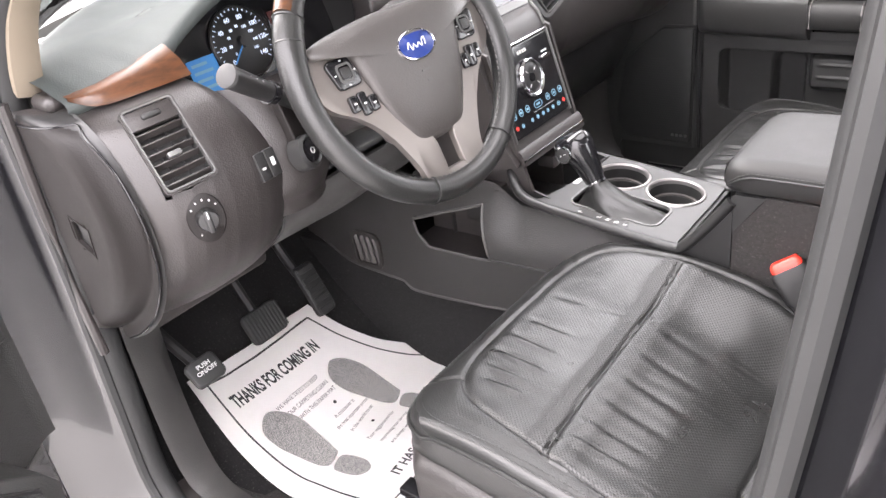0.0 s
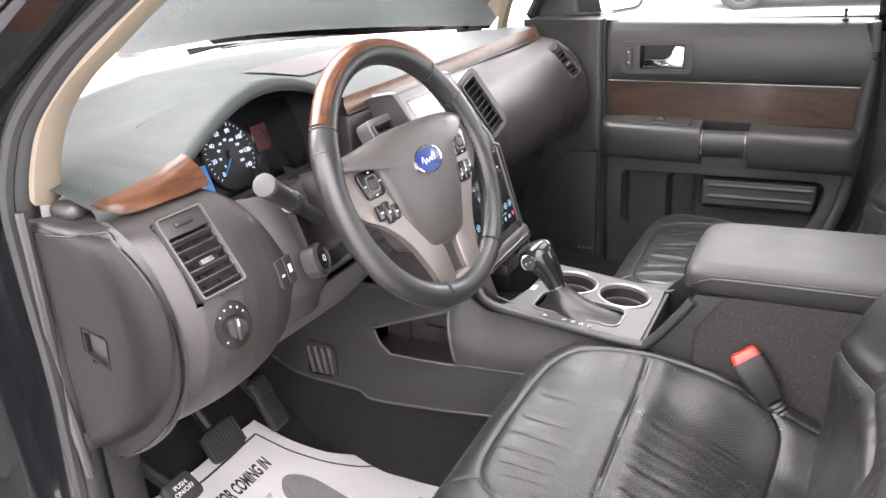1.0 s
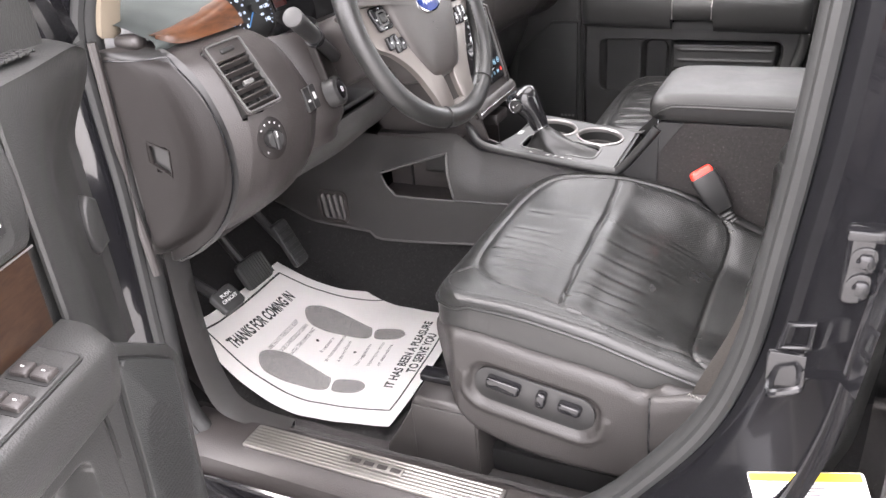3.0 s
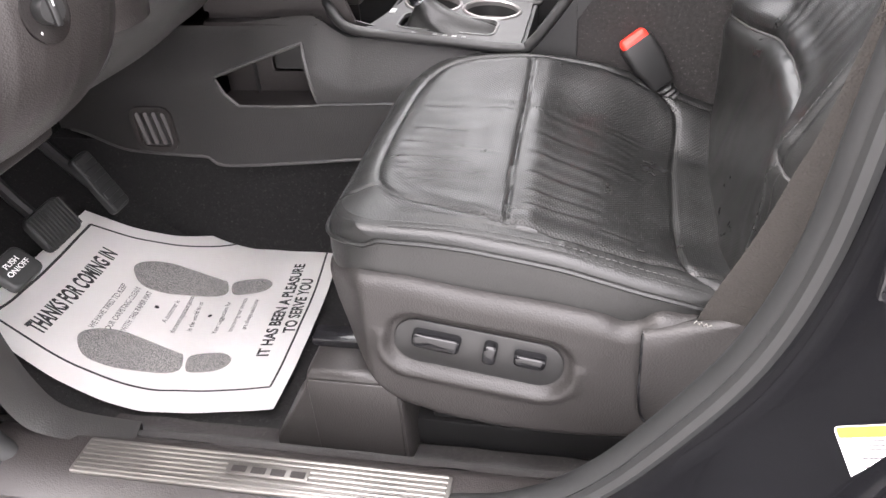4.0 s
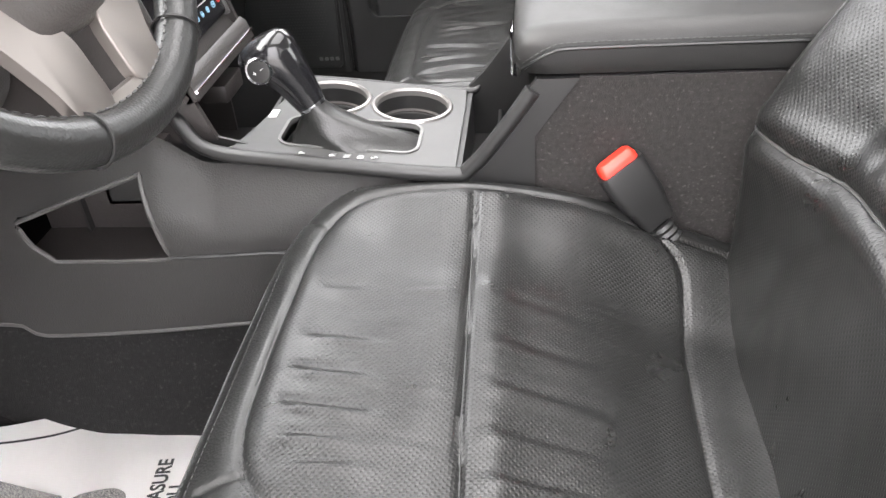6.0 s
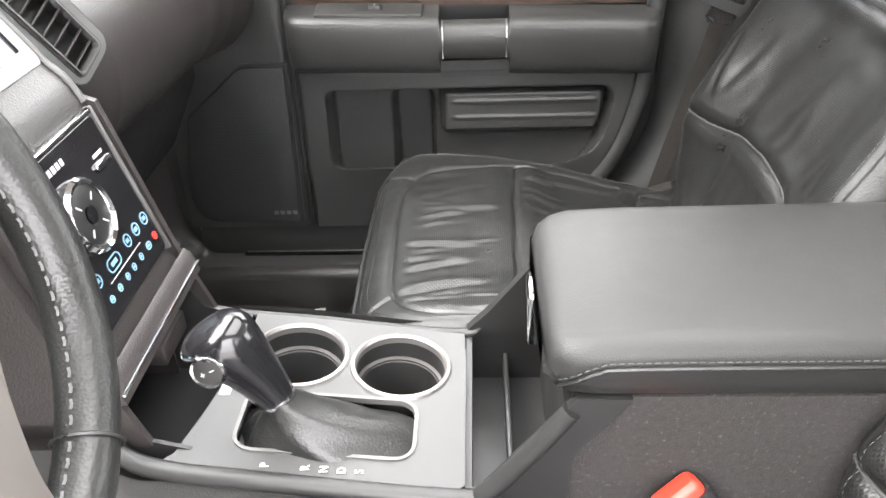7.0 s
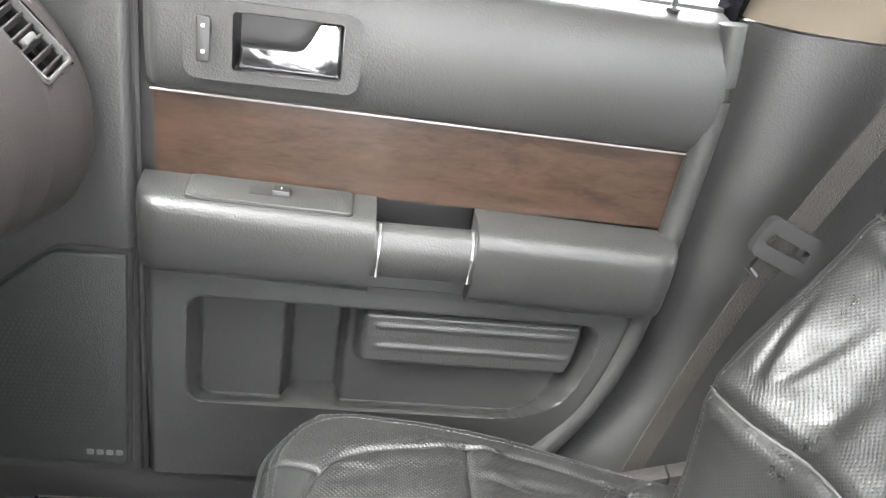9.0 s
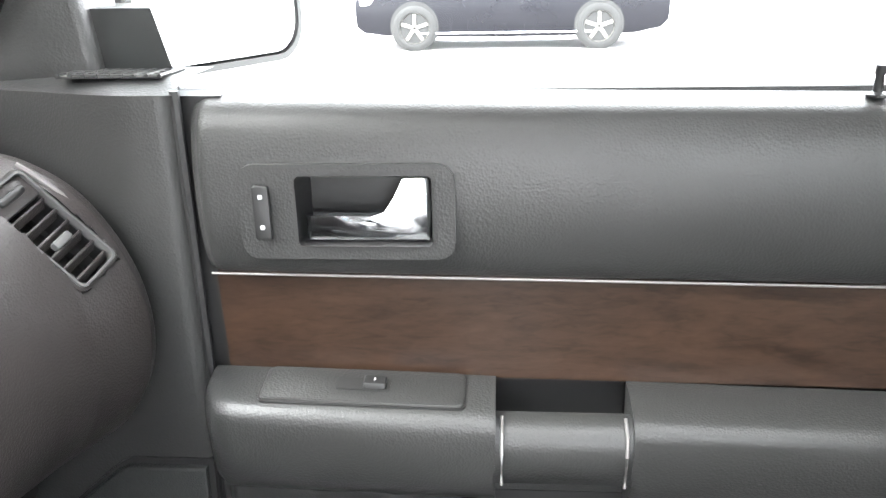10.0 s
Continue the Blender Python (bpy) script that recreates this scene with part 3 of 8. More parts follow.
rails = [[(-0.22, -0.706, 0.449), (-0.33, -0.709, 0.456), (-0.368, -0.714, 0.490), (-0.384, -0.716, 0.58), (-0.384, -0.718, 0.70), (-0.378, -0.720, 0.80)],
         [(-0.22, -0.690, 0.451), (-0.325, -0.690, 0.459), (-0.362, -0.692, 0.497), (-0.378, -0.693, 0.59), (-0.379, -0.694, 0.70), (-0.373, -0.694, 0.80)],
         [(-0.23, -0.660, 0.446), (-0.335, -0.658, 0.456), (-0.375, -0.656, 0.505), (-0.392, -0.656, 0.60), (-0.394, -0.656, 0.70), (-0.388, -0.656, 0.80)],
         [(-0.25, -0.652, 0.37), (-0.40, -0.648, 0.39), (-0.47, -0.642, 0.49), (-0.49, -0.640, 0.60), (-0.50, -0.640, 0.70), (-0.50, -0.640, 0.80)],
         [(-0.26, -0.650, 0.365), (-0.44, -0.640, 0.375), (-0.56, -0.635, 0.47), (-0.58, -0.635, 0.60), (-0.60, -0.635, 0.70), (-0.60, -0.635, 0.80)]]
bm = loft([smooth_path(r_, 6) for r_ in rails], cap=False, closed=False)
bmesh.ops.solidify(bm, geom=bm.faces[:], thickness=0.004)
solid("kick_panel_driver", bm, GREYPLASTIC, "charcoal moulded kick panel sweeping down into the sill", "kick panel", "structure", sharp=60)

# A-pillar cloth trim and the plastic base at its foot
def pillar_trim(side):
    path = [(-0.360, 1.155), (-0.345, 1.212), (-0.324, 1.257), (-0.288, 1.296), (-0.244, 1.328), (-0.178, 1.376), (-0.05, 1.455), (0.12, 1.530)]
    rings = []
    for x, z in [(p.x, p.z) for p in smooth_path([(x, 0, z) for x, z in path], 5)]:
        y = side * (0.725 - lean(z))
        rings.append([(x - 0.014, y + side * 0.012, z + 0.010), (x - 0.014, y - side * 0.024, z + 0.012), (x, y - side * 0.024, z), (x + 0.005, y - side * 0.006, z - 0.004), (x, y + side * 0.013, z)])
    return loft(rings)


solid("pillar_trim_driver", pillar_trim(-1), BEIGE, "beige cloth-covered windscreen pillar trim", "pillar trim", "structure", sharp=50)
solid("pillar_trim_far", pillar_trim(1), BEIGE, "beige cloth-covered windscreen pillar trim", "pillar trim", "structure", sharp=50)
# painted pillars outside
for side, name in ((-1, "pillar_driver"), (1, "pillar_far")):
    rings = []
    for p in smooth_path([(-0.48, 0, 1.12), (-0.41, 0, 1.26), (-0.16, 0, 1.455), (0.10, 0, 1.575)], 5):
        y = side * (0.79 - lean(p.z))
        rings.append([(p.x - 0.03, y - side * 0.05, p.z + 0.05), (p.x - 0.05, y + side * 0.02, p.z + 0.035), (p.x + 0.01, y + side * 0.03, p.z - 0.0), (p.x + 0.02, y - side * 0.03, p.z - 0.01)])
    solid(name, loft(rings), PAINT, "black painted windscreen pillar", "pillar", "structure")

# rear door edge and B-pillar outside
bm = grid(lambda z, t: (0.655 + 0.02 * smoothstep(1.1, 1.4, z) + (0.0, 0.012, 0.05, 1.3)[int(t)] * 1.0 - 0.05 * smoothstep(0.75, 0.4, z), (-0.80, -0.885, -0.905, -0.92)[int(t)] + lean(z) * 0.8, z), lin(0.34, 1.14, 14), [0, 1, 2, 3])
bmesh.ops.solidify(bm, geom=bm.faces[:], thickness=0.02)
rdoor = thing("rear_door", "closed gloss black rear door of the car", "car door")
part("outer_panel", bm, PAINT, rdoor)
part("belt_moulding", box((0.685, -0.918, 1.118), (1.95, -0.893, 1.140), 0.006), CHROME, rdoor, "bright chrome belt moulding")
bm = loft([[(0.665 + 0.05 * t, -0.86 + lean(z) * 0.9, z) for t in (0, 1)] + [(0.665 + 0.05 * t, -0.89 + lean(z) * 0.9, z) for t in (1, 0)] for z in lin(1.14, 1.58, 8)])
part("window_frame", bm, PAINT, rdoor)
bm = grid(lambda x, z: (x, -0.875 + lean(z) * 0.9, z), [0.70, 1.95], lin(1.12, 1.57, 4))
pane = part("pane", bm, GLASS, rdoor, "clear window glass")
pane.visible_shadow = False
hin = thing("hinge_bracket", "black steel door hinge bolted to the pillar", "hinge", group="rear door hinges")
part("bracket", box((0.606, -0.826, 0.942), (0.640, -0.803, 1.022), 0.006, 3), GLOSSBLACK, hin)
part("bracket_lip", box((0.604, -0.832, 1.012), (0.640, -0.810, 1.024), 0.004, 2), GLOSSBLACK, hin)
for z in (0.965, 0.993):
    part("washer", move(lathe([(0.013, 0), (0.013, 0.002), (0.010, 0.003)], 24), axes((0.623, -0.826, z), (1, 0, 0), (0, 0, 1))), GLOSSBLACK, hin)
    part("bolt", move(lathe([(0.008, 0.002), (0.008, 0.007), (0.005, 0.009)], 6), axes((0.623, -0.826, z), (1, 0, 0), (0, 0, 1))), GLOSSBLACK, hin)
strike = thing("door_striker", "black door latch striker on the pillar", "striker")
part("base_plate", box((0.550, -0.812, 0.824), (0.590, -0.803, 0.868), 0.004), GLOSSBLACK, strike, "black base plate")
part("loop", tube(smooth_path([(0.556, -0.812, 0.832), (0.556, -0.836, 0.834), (0.562, -0.842, 0.838), (0.580, -0.842, 0.846), (0.584, -0.836, 0.848), (0.584, -0.812, 0.848)], 4), 0.0045, 8), GLOSSBLACK, strike)
part("catch_frame", tube([(0.562, -0.812, 0.876), (0.588, -0.812, 0.880), (0.590, -0.812, 0.908), (0.568, -0.812, 0.904)], 0.004, 8, True, up=(0, 1, 0)), GLOSSBLACK, strike, "black rubber catch frame")

# tyre label on the pillar foot
lab = thing("tyre_label", "white and yellow tyre pressure label on black paint", "label")
lm = axes((0.6083, -0.8519, 0.7253), (0.3817, -0.4698, -0.796), (0.7046, -0.4095, 0.5795)) @ pose(0, 0, 0.004)
part("sheet", move(plate(rounded(0.046, 0.150, 0.004), 0.0008), lm), PAPER, lab)
part("yellow_band", move(plate(rounded(0.009, 0.146, 0.002), 0.0006), lm @ pose(-0.0180, 0, 0.0008)), YELLOW, lab, "yellow heading band")
for k in range(9):
    part("print_bar", move(box((-0.011 + 0.0036 * k, -0.062 + 0.01 * (k % 2), 0.0008), (-0.0100 + 0.0036 * k, 0.060 - 0.014 * (k % 3), 0.0012)), lm), INK, lab)


# ---- seats ----
def poly_far(X, Y, pts):
    """Distance of many points from a polyline."""
    best = np.full(X.shape, 9.0)
    for (ax, ay), (bx, by) in zip(pts, pts[1:]):
        dx, dy = bx - ax, by - ay
        t = np.clip(((X - ax) * dx + (Y - ay) * dy) / (dx * dx + dy * dy + 1e-12), 0, 1)
        best = np.minimum(best, np.hypot(X - ax - t * dx, Y - ay - t * dy))
    return best


def sstep(a, b, x):
    t = np.clip((np.asarray(x, float) - a) / (b - a), 0, 1)
    return t * t * (3 - 2 * t)


def nbump(t, w):
    return np.exp(-(t / w) ** 2)


def through_points(pts, x):
    """Smooth value along x through (x, y) pairs, without overshoot at the ends."""
    px = np.array([p[0] for p in pts])
    py = np.array([p[1] for p in pts])
    m = np.gradient(py, px)
    i = np.clip(np.searchsorted(px, x) - 1, 0, len(px) - 2)
    h = px[i + 1] - px[i]
    t = np.clip((x - px[i]) / h, 0, 1)
    return (2 * t ** 3 - 3 * t ** 2 + 1) * py[i] + (t ** 3 - 2 * t ** 2 + t) * h * m[i] + (-2 * t ** 3 + 3 * t ** 2) * py[i + 1] + (t ** 3 - t ** 2) * h * m[i + 1]


def rumple(X, Y, sx, sy, seed):
    """Soft irregular relief between -1 and 1."""
    return np.array([noise.noise((a * sx, b * sy, seed)) for a, b in zip(X.ravel(), Y.ravel())]).reshape(X.shape)


def creases(X, Y, folds):
    """Gathered leather: ridges that run along x, each with a valley beside it. Fold: y, x, length, width, height, slope."""
    z = np.zeros(X.shape)
    for fy, fx, fl, fw, fa, sl in folds:
        d = Y - fy - sl * (X - fx) - 0.35 * sl * np.sin((X - fx) / fl * 3.0) * 0.03
        ends = sstep(fx - 0.004, fx + 0.03, X) * sstep(fx + fl, fx + fl * 0.4, X)
        z += fa * (nbump(d, fw) - 0.9 * nbump(d - 1.55 * fw, fw * 0.75)) * ends
    return z


def sheet_mesh(X, Y, Z, mask):
    """A bmesh from arrays of places, faces under the mask in the second material."""
    bm = bmesh.new()
    n, k = X.shape
    vv = [[bm.verts.new((X[i, j], Y[i, j], Z[i, j])) for j in range(k)] for i in range(n)]
    for i in range(n - 1):
        for j in range(k - 1):
            bm.faces.new((vv[i][j], vv[i + 1][j], vv[i + 1][j + 1], vv[i][j + 1])).material_index = 1 if mask[i, j] else 0
    return bm


def make_seat(name, x0, y0, outer, label):
    """A front seat; outer is the side of its door, -1 or 1."""
    W, L = 0.250, 0.478
    seat = thing(name, label, "car seat", pose(x0, y0, 0))
    rnd = random.Random(3 if outer < 0 else 8)
    if outer < 0:
        folds = [(-0.005, 0.055, 0.095, 0.0055, 0.0022, -0.10), (-0.045, 0.050, 0.10, 0.0060, 0.0030, -0.12), (-0.085, 0.052, 0.105, 0.0055, 0.0034, -0.10), (-0.118, 0.060, 0.09, 0.0045, 0.0026, -0.05), (-0.145, 0.075, 0.08, 0.0045, 0.0022, 0.02), (0.06, 0.055, 0.07, 0.007, 0.0014, -0.05)]
        folds += [(-0.175, 0.212, 0.10, 0.0055, 0.0032, 0.10), (-0.145, 0.212, 0.11, 0.0065, 0.0026, 0.06), (-0.105, 0.212, 0.12, 0.0080, 0.0026, 0.04), (-0.055, 0.212, 0.13, 0.0085, 0.0022, 0.0), (0.0, 0.212, 0.12, 0.0085, 0.0016, -0.04), (0.06, 0.215, 0.10, 0.009, 0.0012, -0.06)]
        for _ in range(10):
            folds.append((rnd.uniform(-0.18, 0.1), rnd.choice((0.05, 0.13, 0.215, 0.30)), rnd.uniform(0.05, 0.09), rnd.uniform(0.003, 0.005), rnd.uniform(0.0004, 0.0011), rnd.uniform(-0.2, 0.2)))
    else:
        folds = []
        for k in range(13):
            y = -0.175 + 0.029 * k + rnd.uniform(-0.012, 0.012)
            folds.append((y, 0.045 + rnd.uniform(0, 0.02), rnd.uniform(0.09, 0.15), rnd.uniform(0.0060, 0.0105), rnd.uniform(0.0006, 0.0030), rnd.uniform(-0.45, 0.02)))
            folds.append((y + 0.012, 0.208, rnd.uniform(0.08, 0.17), rnd.uniform(0.0060, 0.0110), rnd.uniform(0.0006, 0.0030), rnd.uniform(-0.45, 0.15)))
        for _ in range(16):
            folds.append((rnd.uniform(-0.18, 0.18), rnd.choice((0.06, 0.12, 0.215, 0.28)), rnd.uniform(0.05, 0.1), rnd.uniform(0.003, 0.005), rnd.uniform(0.0005, 0.0014), rnd.uniform(-0.4, 0.2)))
    o, i_ = -0.210, 0.216       # outboard and inboard insert seams, measured from the seat's middle
    insert = [(0.475, o + 0.004), (0.34, o - 0.003), (0.24, o - 0.002), (0.15, o + 0.012), (0.085, o + 0.030), (0.052, -0.150), (0.038, -0.105), (0.034, -0.04), (0.035, 0.05), (0.038, 0.12), (0.046, 0.165), (0.072, 0.200), (0.12, 0.216), (0.20, i_ + 0.004), (0.30, i_ - 0.002), (0.475, i_ - 0.012)]
    flip = -outer               # seat drawn with the door at -y
    ins = [(p.x, p.y * flip) for p in smooth_path([(a, b, 0) for a, b in insert], 4)]
    cross = [(0.207, o * flip), (0.201, -0.1 * flip), (0.197, 0.05 * flip), (0.194, (i_ + 0.004) * flip)]
    back = [(p.x, p.y * flip) for p in smooth_path([(0.440, -0.235, 0), (0.408, -0.212, 0), (0.396, -0.168, 0), (0.396, -0.06, 0), (0.398, 0.06, 0), (0.404, 0.12, 0), (0.406, 0.175, 0), (0.385, 0.205, 0), (0.360, i_, 0)], 4)]
    ticks = [[(0.052, -0.150 * flip), (0.020, -0.165 * flip), (-0.01, -0.172 * flip)], [(0.046, 0.165 * flip), (0.022, 0.185 * flip), (0.0, 0.203 * flip)]]

    def front(y):
        v = y * flip
        r = 0.075 if v < 0 else 0.105
        a = max(0.0, abs(y) - (W - r))
        return r - math.sqrt(max(0, r * r - a * a)) - 0.009 + 0.006 * (y / W) ** 2

    def heights(X, Y):
        V = Y * flip
        mid = through_points([(-0.02, 0.722), (0.03, 0.739), (0.10, 0.744), (0.20, 0.735), (0.30, 0.704), (0.395, 0.655), (0.478, 0.640)], X)
        out = through_points([(-0.02, 0.724), (0.03, 0.738), (0.12, 0.740), (0.20, 0.731), (0.26, 0.719), (0.32, 0.703), (0.41, 0.678), (0.478, 0.662)], X)
        inn = through_points([(-0.02, 0.722), (0.03, 0.742), (0.10, 0.755), (0.20, 0.757), (0.30, 0.742), (0.40, 0.702), (0.478, 0.675)], X)
        z = mid + (np.where(V < 0, out, inn) - mid) * sstep(0.09, 0.232, np.abs(V))
        k = poly_far(X, Y, ins)
        z -= 0.0034 * nbump(k, 0.0024)
        z += 0.0014 * nbump(k - 0.014, 0.012)
        inside = (np.abs(V + 0.003) < 0.212) & (X > 0.036)
        c = poly_far(X, Y, cross)
        z += np.where(inside, -0.0045 * nbump(c, 0.0026) + np.where(X > 0.2, 0.0050, 0.0022) * nbump(c - 0.024, 0.020), 0)
        b = poly_far(X, Y, back)
        z += np.where(np.abs(V) < 0.235, -0.0045 * nbump(b, 0.0030) + 0.0022 * nbump(b - 0.020, 0.016), 0)
        z += creases(X, Y * flip, folds) * sstep(0.205, 0.180, np.abs(V)) * sstep(0.392, 0.370, X)
        for tk in ticks:
            z -= 0.0026 * nbump(poly_far(X, Y, tk), 0.0028)
        # fine puckering along the outer seam
        z += 0.0004 * np.sin(X * 420 + 6 * np.sin(X * 41)) * nbump(np.abs(V + 0.228), 0.010) * sstep(0.12, 0.3, X) * (V < 0)
        z += 0.0020 * rumple(X, Y, 11, 13, x0 * 7) + 0.0006 * rumple(X, Y, 34, 46, 1.5)
        # rounded rim: tight by the door, fuller by the console
        F = np.array([front(y) for y in Y[0]])[None, :]
        d = np.minimum(W - np.abs(Y), (X - F) * 0.9)
        R = np.where(V < 0, 0.015, 0.030)
        R = np.where((X - F) * 0.9 < W - np.abs(Y), 0.022, R)
        return z - np.where(d < R, R - np.sqrt(np.maximum(0, R * R - (R - d) ** 2)), 0)

    us = np.array(soft_ends(170, 0.3))
    vs = np.array([2 * t - 1 for t in soft_ends(180, 0.45)])
    Y = np.repeat((W * vs)[None, :], len(us), 0)
    F = np.array([front(y) for y in W * vs])
    X = F[None, :] + (L - F[None, :]) * us[:, None]
    Z = heights(X, Y)
    inside = (X[:-1, :-1] > 0.038 + np.maximum(0, np.abs(Y[:-1, :-1]) - 0.10) ** 2.2 * 5.5) & (np.abs(Y[:-1, :-1] * flip + 0.003) < 0.213)
    sheet = sheet_mesh(X, Y, Z, inside)
    n_u, n_v = X.shape
    P3 = lambda a, b: (X[a, b], Y[a, b], Z[a, b])
    rim = [P3(n_u - 1 - a, 0) for a in range(n_u)] + [P3(0, b) for b in range(1, n_v)] + [P3(a, n_v - 1) for a in range(1, n_u)]
    rings = []
    for t in lin(0, 1, 10):
        ring = []
        for x, y, z in rim:
            n = Vector((x - 0.25, y * 1.2, 0)).normalized()
            off = 0.005 * math.sin(t * math.pi * 0.85) - 0.006 * t + 0.0012 * noise.noise((x * 14, y * 14, t * 2))
            zb = 0.625 - 0.03 * smoothstep(0.1, 0.45, x)
            ring.append((x + n.x * off, y + n.y * off, z + (zb - z) * t))
        rings.append(ring)
    whole = join(sheet, loft(rings, cap=False, closed=False))
    bmesh.ops.remove_doubles(whole, verts=whole.verts, dist=1e-5)
    part("cushion", whole, LEATHER, seat, "black leather cushion with perforated creased middle", sharp=85).data.materials.append(PERF)

    def over(path, dz=0.0008):
        base = []
        for x, y in path:
            u = (x - front(y)) / (L - front(y))
            a = int(np.clip(np.searchsorted(us, u), 1, n_u - 1))
            b = int(np.clip(np.searchsorted(vs, y / W), 1, n_v - 1))
            base.append((x, y, min(Z[a, b], Z[a - 1, b], Z[a, b - 1]) + dz))
        return base
    seam = [p for p in ins if p[0] < 0.40]
    part("cushion_piping", tube(smooth_path(over(seam, 0.0003), 2), 0.0010, 6), LEATHER, seat)
    part("cross_piping", tube(smooth_path(over([(a + (c - a) * t, b + (d - b) * t) for (a, b), (c, d) in zip(cross, cross[1:]) for t in lin(0, 0.9, 6)], 0.0002), 2), 0.0009, 6), LEATHER, seat)
    rim2 = []
    for x, y, z in rim[::2]:
        n = Vector((x - 0.25, y * 1.2, 0)).normalized()
        rim2.append((x + n.x * 0.002, y + n.y * 0.002, z))
    part("edge_welt", tube(rim2, 0.0030, 6), LEATHER, seat)
    for gap in (0.012, 0.021):
        line = []
        for x, y, z in rim2:
            if y * flip > 0 and x > 0.08:
                continue
            q = Vector((x, y)).lerp(Vector((0.25, 0)), gap / max(0.05, math.hypot(x - 0.25, y)))
            line.append((q.x, q.y))
        part("edge_stitching", dashes([(x, y, z + 0.0013) for x, y, z in over(line, 0.0)], 0.0045, 0.0028, 0.0005), DARKTHREAD, seat, "fine grey stitching")

    # backrest
    tilt = radians(23)
    bx, bz = 0.452, 0.640
    H = 0.66
    width = [(0, 0.235), (0.2, 0.258), (0.45, 0.255), (0.64, 0.20)]
    seams = [[(-0.27, 0.165), (-0.167, 0.178), (-0.085, 0.198), (0.0, 0.205), (0.085, 0.198), (0.167, 0.178), (0.27, 0.165)]]
    seams += [[(-0.27, 0.415), (-0.12, 0.422), (0.0, 0.424), (0.12, 0.422), (0.27, 0.415)]]
    bfolds = [(rnd.uniform(-0.20, 0.20), rnd.choice((0.02, 0.205, 0.215, 0.43)), rnd.uniform(0.09, 0.19), rnd.uniform(0.008, 0.018), rnd.uniform(0.0005, 0.0019), rnd.uniform(-0.3, 0.3)) for _ in range(20)]

    def back_arrays(S, V):
        wid = np.interp(S, np.linspace(-0.03, 0.63, 60), [curve(width, s) for s in np.linspace(-0.03, 0.63, 60)])
        Yb = wid * V
        f = 0.034 * sstep(0.08, 0.225, np.abs(Yb)) * sstep(0.0, 0.20, S) * sstep(0.62, 0.40, S)
        f = f + 0.022 * nbump(S - 0.2, 0.16) - 0.02 * sstep(0.45, 0.65, S)
        for sm in seams:
            q = poly_far(Yb, S, sm)
            f += (0.0045 * nbump(q - 0.020, 0.014) - 0.0065 * nbump(q, 0.0040)) * sstep(0.255, 0.20, np.abs(Yb))
        f += creases(S, Yb, bfolds) * sstep(0.235, 0.20, np.abs(Yb))
        f += 0.003 * rumple(Yb, S, 14, 14, y0) + 0.0007 * rumple(Yb, S, 40, 40, y0 + 3)
        # welt line where the front meets the side
        f -= 0.0030 * nbump(np.abs(Yb) - (wid - 0.030), 0.0030)
        RR = 0.045
        for d in (wid - np.abs(Yb), H - 0.03 - S):
            f -= np.where(d < RR, RR - np.sqrt(np.maximum(0, RR * RR - (RR - d) ** 2)), 0)
        return bx + math.sin(tilt) * S - math.cos(tilt) * f, Yb, bz + math.cos(tilt) * S + math.sin(tilt) * f
    us = np.array(soft_ends(160, 0.3))
    vs = np.array([2 * t - 1 for t in soft_ends(150, 0.45)])
    S, V = np.meshgrid(H * us - 0.03, vs, indexing="ij")
    X, Y, Z = back_arrays(S, V)
    whole = sheet_mesh(X, Y, Z, (np.abs(Y[:-1, :-1]) < 0.215) & (S[:-1, :-1] < 0.56))
    n_u, n_v = X.shape
    rim = [P3(a, 0) for a in range(n_u)] + [P3(n_u - 1, b) for b in range(1, n_v)] + [P3(n_u - 1 - a, n_v - 1) for a in range(1, n_u)]
    rings = [[(x + math.cos(tilt) * 0.13 * t, y * (1 + 0.02 * math.sin(t * 3)), z - math.sin(tilt) * 0.13 * t) for x, y, z in rim] for t in lin(0, 1, 6)]
    skirt = loft(rings, cap=False, closed=False)
    skirt.faces.new([skirt.verts.new(p) for p in rings[-1]])
    bmesh.ops.remove_doubles(skirt, verts=skirt.verts, dist=1e-5)
    whole = join(whole, skirt)
    bmesh.ops.remove_doubles(whole, verts=whole.verts, dist=1e-5)

    def on_back(path, lift=0.002):
        A = np.array([[p[1] for p in path]])
        B = np.array([[max(-0.985, min(0.985, p[0] / curve(width, p[1]))) for p in path]])
        a, b, c = back_arrays(A, B)
        return [(p - lift * 0.92, q, r + lift * 0.4) for p, q, r in zip(a[0], b[0], c[0])]
    # lighter grey tubes paint the edge highlight along the real seams
    for sm in seams:
        line = [(p.x, p.y) for p in smooth_path([(a, b_, 0) for a, b_ in sm], 8)]
        part("backrest_seam_glint", tube(on_back(line), 0.0018, 6), GREYTRIM, seat)
    for s in (-1, 1):
        part("backrest_stitching", dashes(on_back([(s * (curve(width, q) - 0.038), q) for q in lin(0.02, 0.58, 60)], 0.0012), 0.0045, 0.003, 0.0005), DARKTHREAD, seat)
    part("backrest", whole, LEATHER, seat, "black leather backrest with perforated middle", sharp=85).data.materials.append(PERFBACK)

    # plastic side shield, with a sunk field for the switches
    S_ = outer
    top_z = [(-0.004, 0.668), (0.004, 0.678), (0.03, 0.685), (0.08, 0.686), (0.183, 0.670), (0.284, 0.655), (0.318, 0.648), (0.338, 0.640), (0.352, 0.642), (0.372, 0.656), (0.40, 0.655), (0.58, 0.67)]
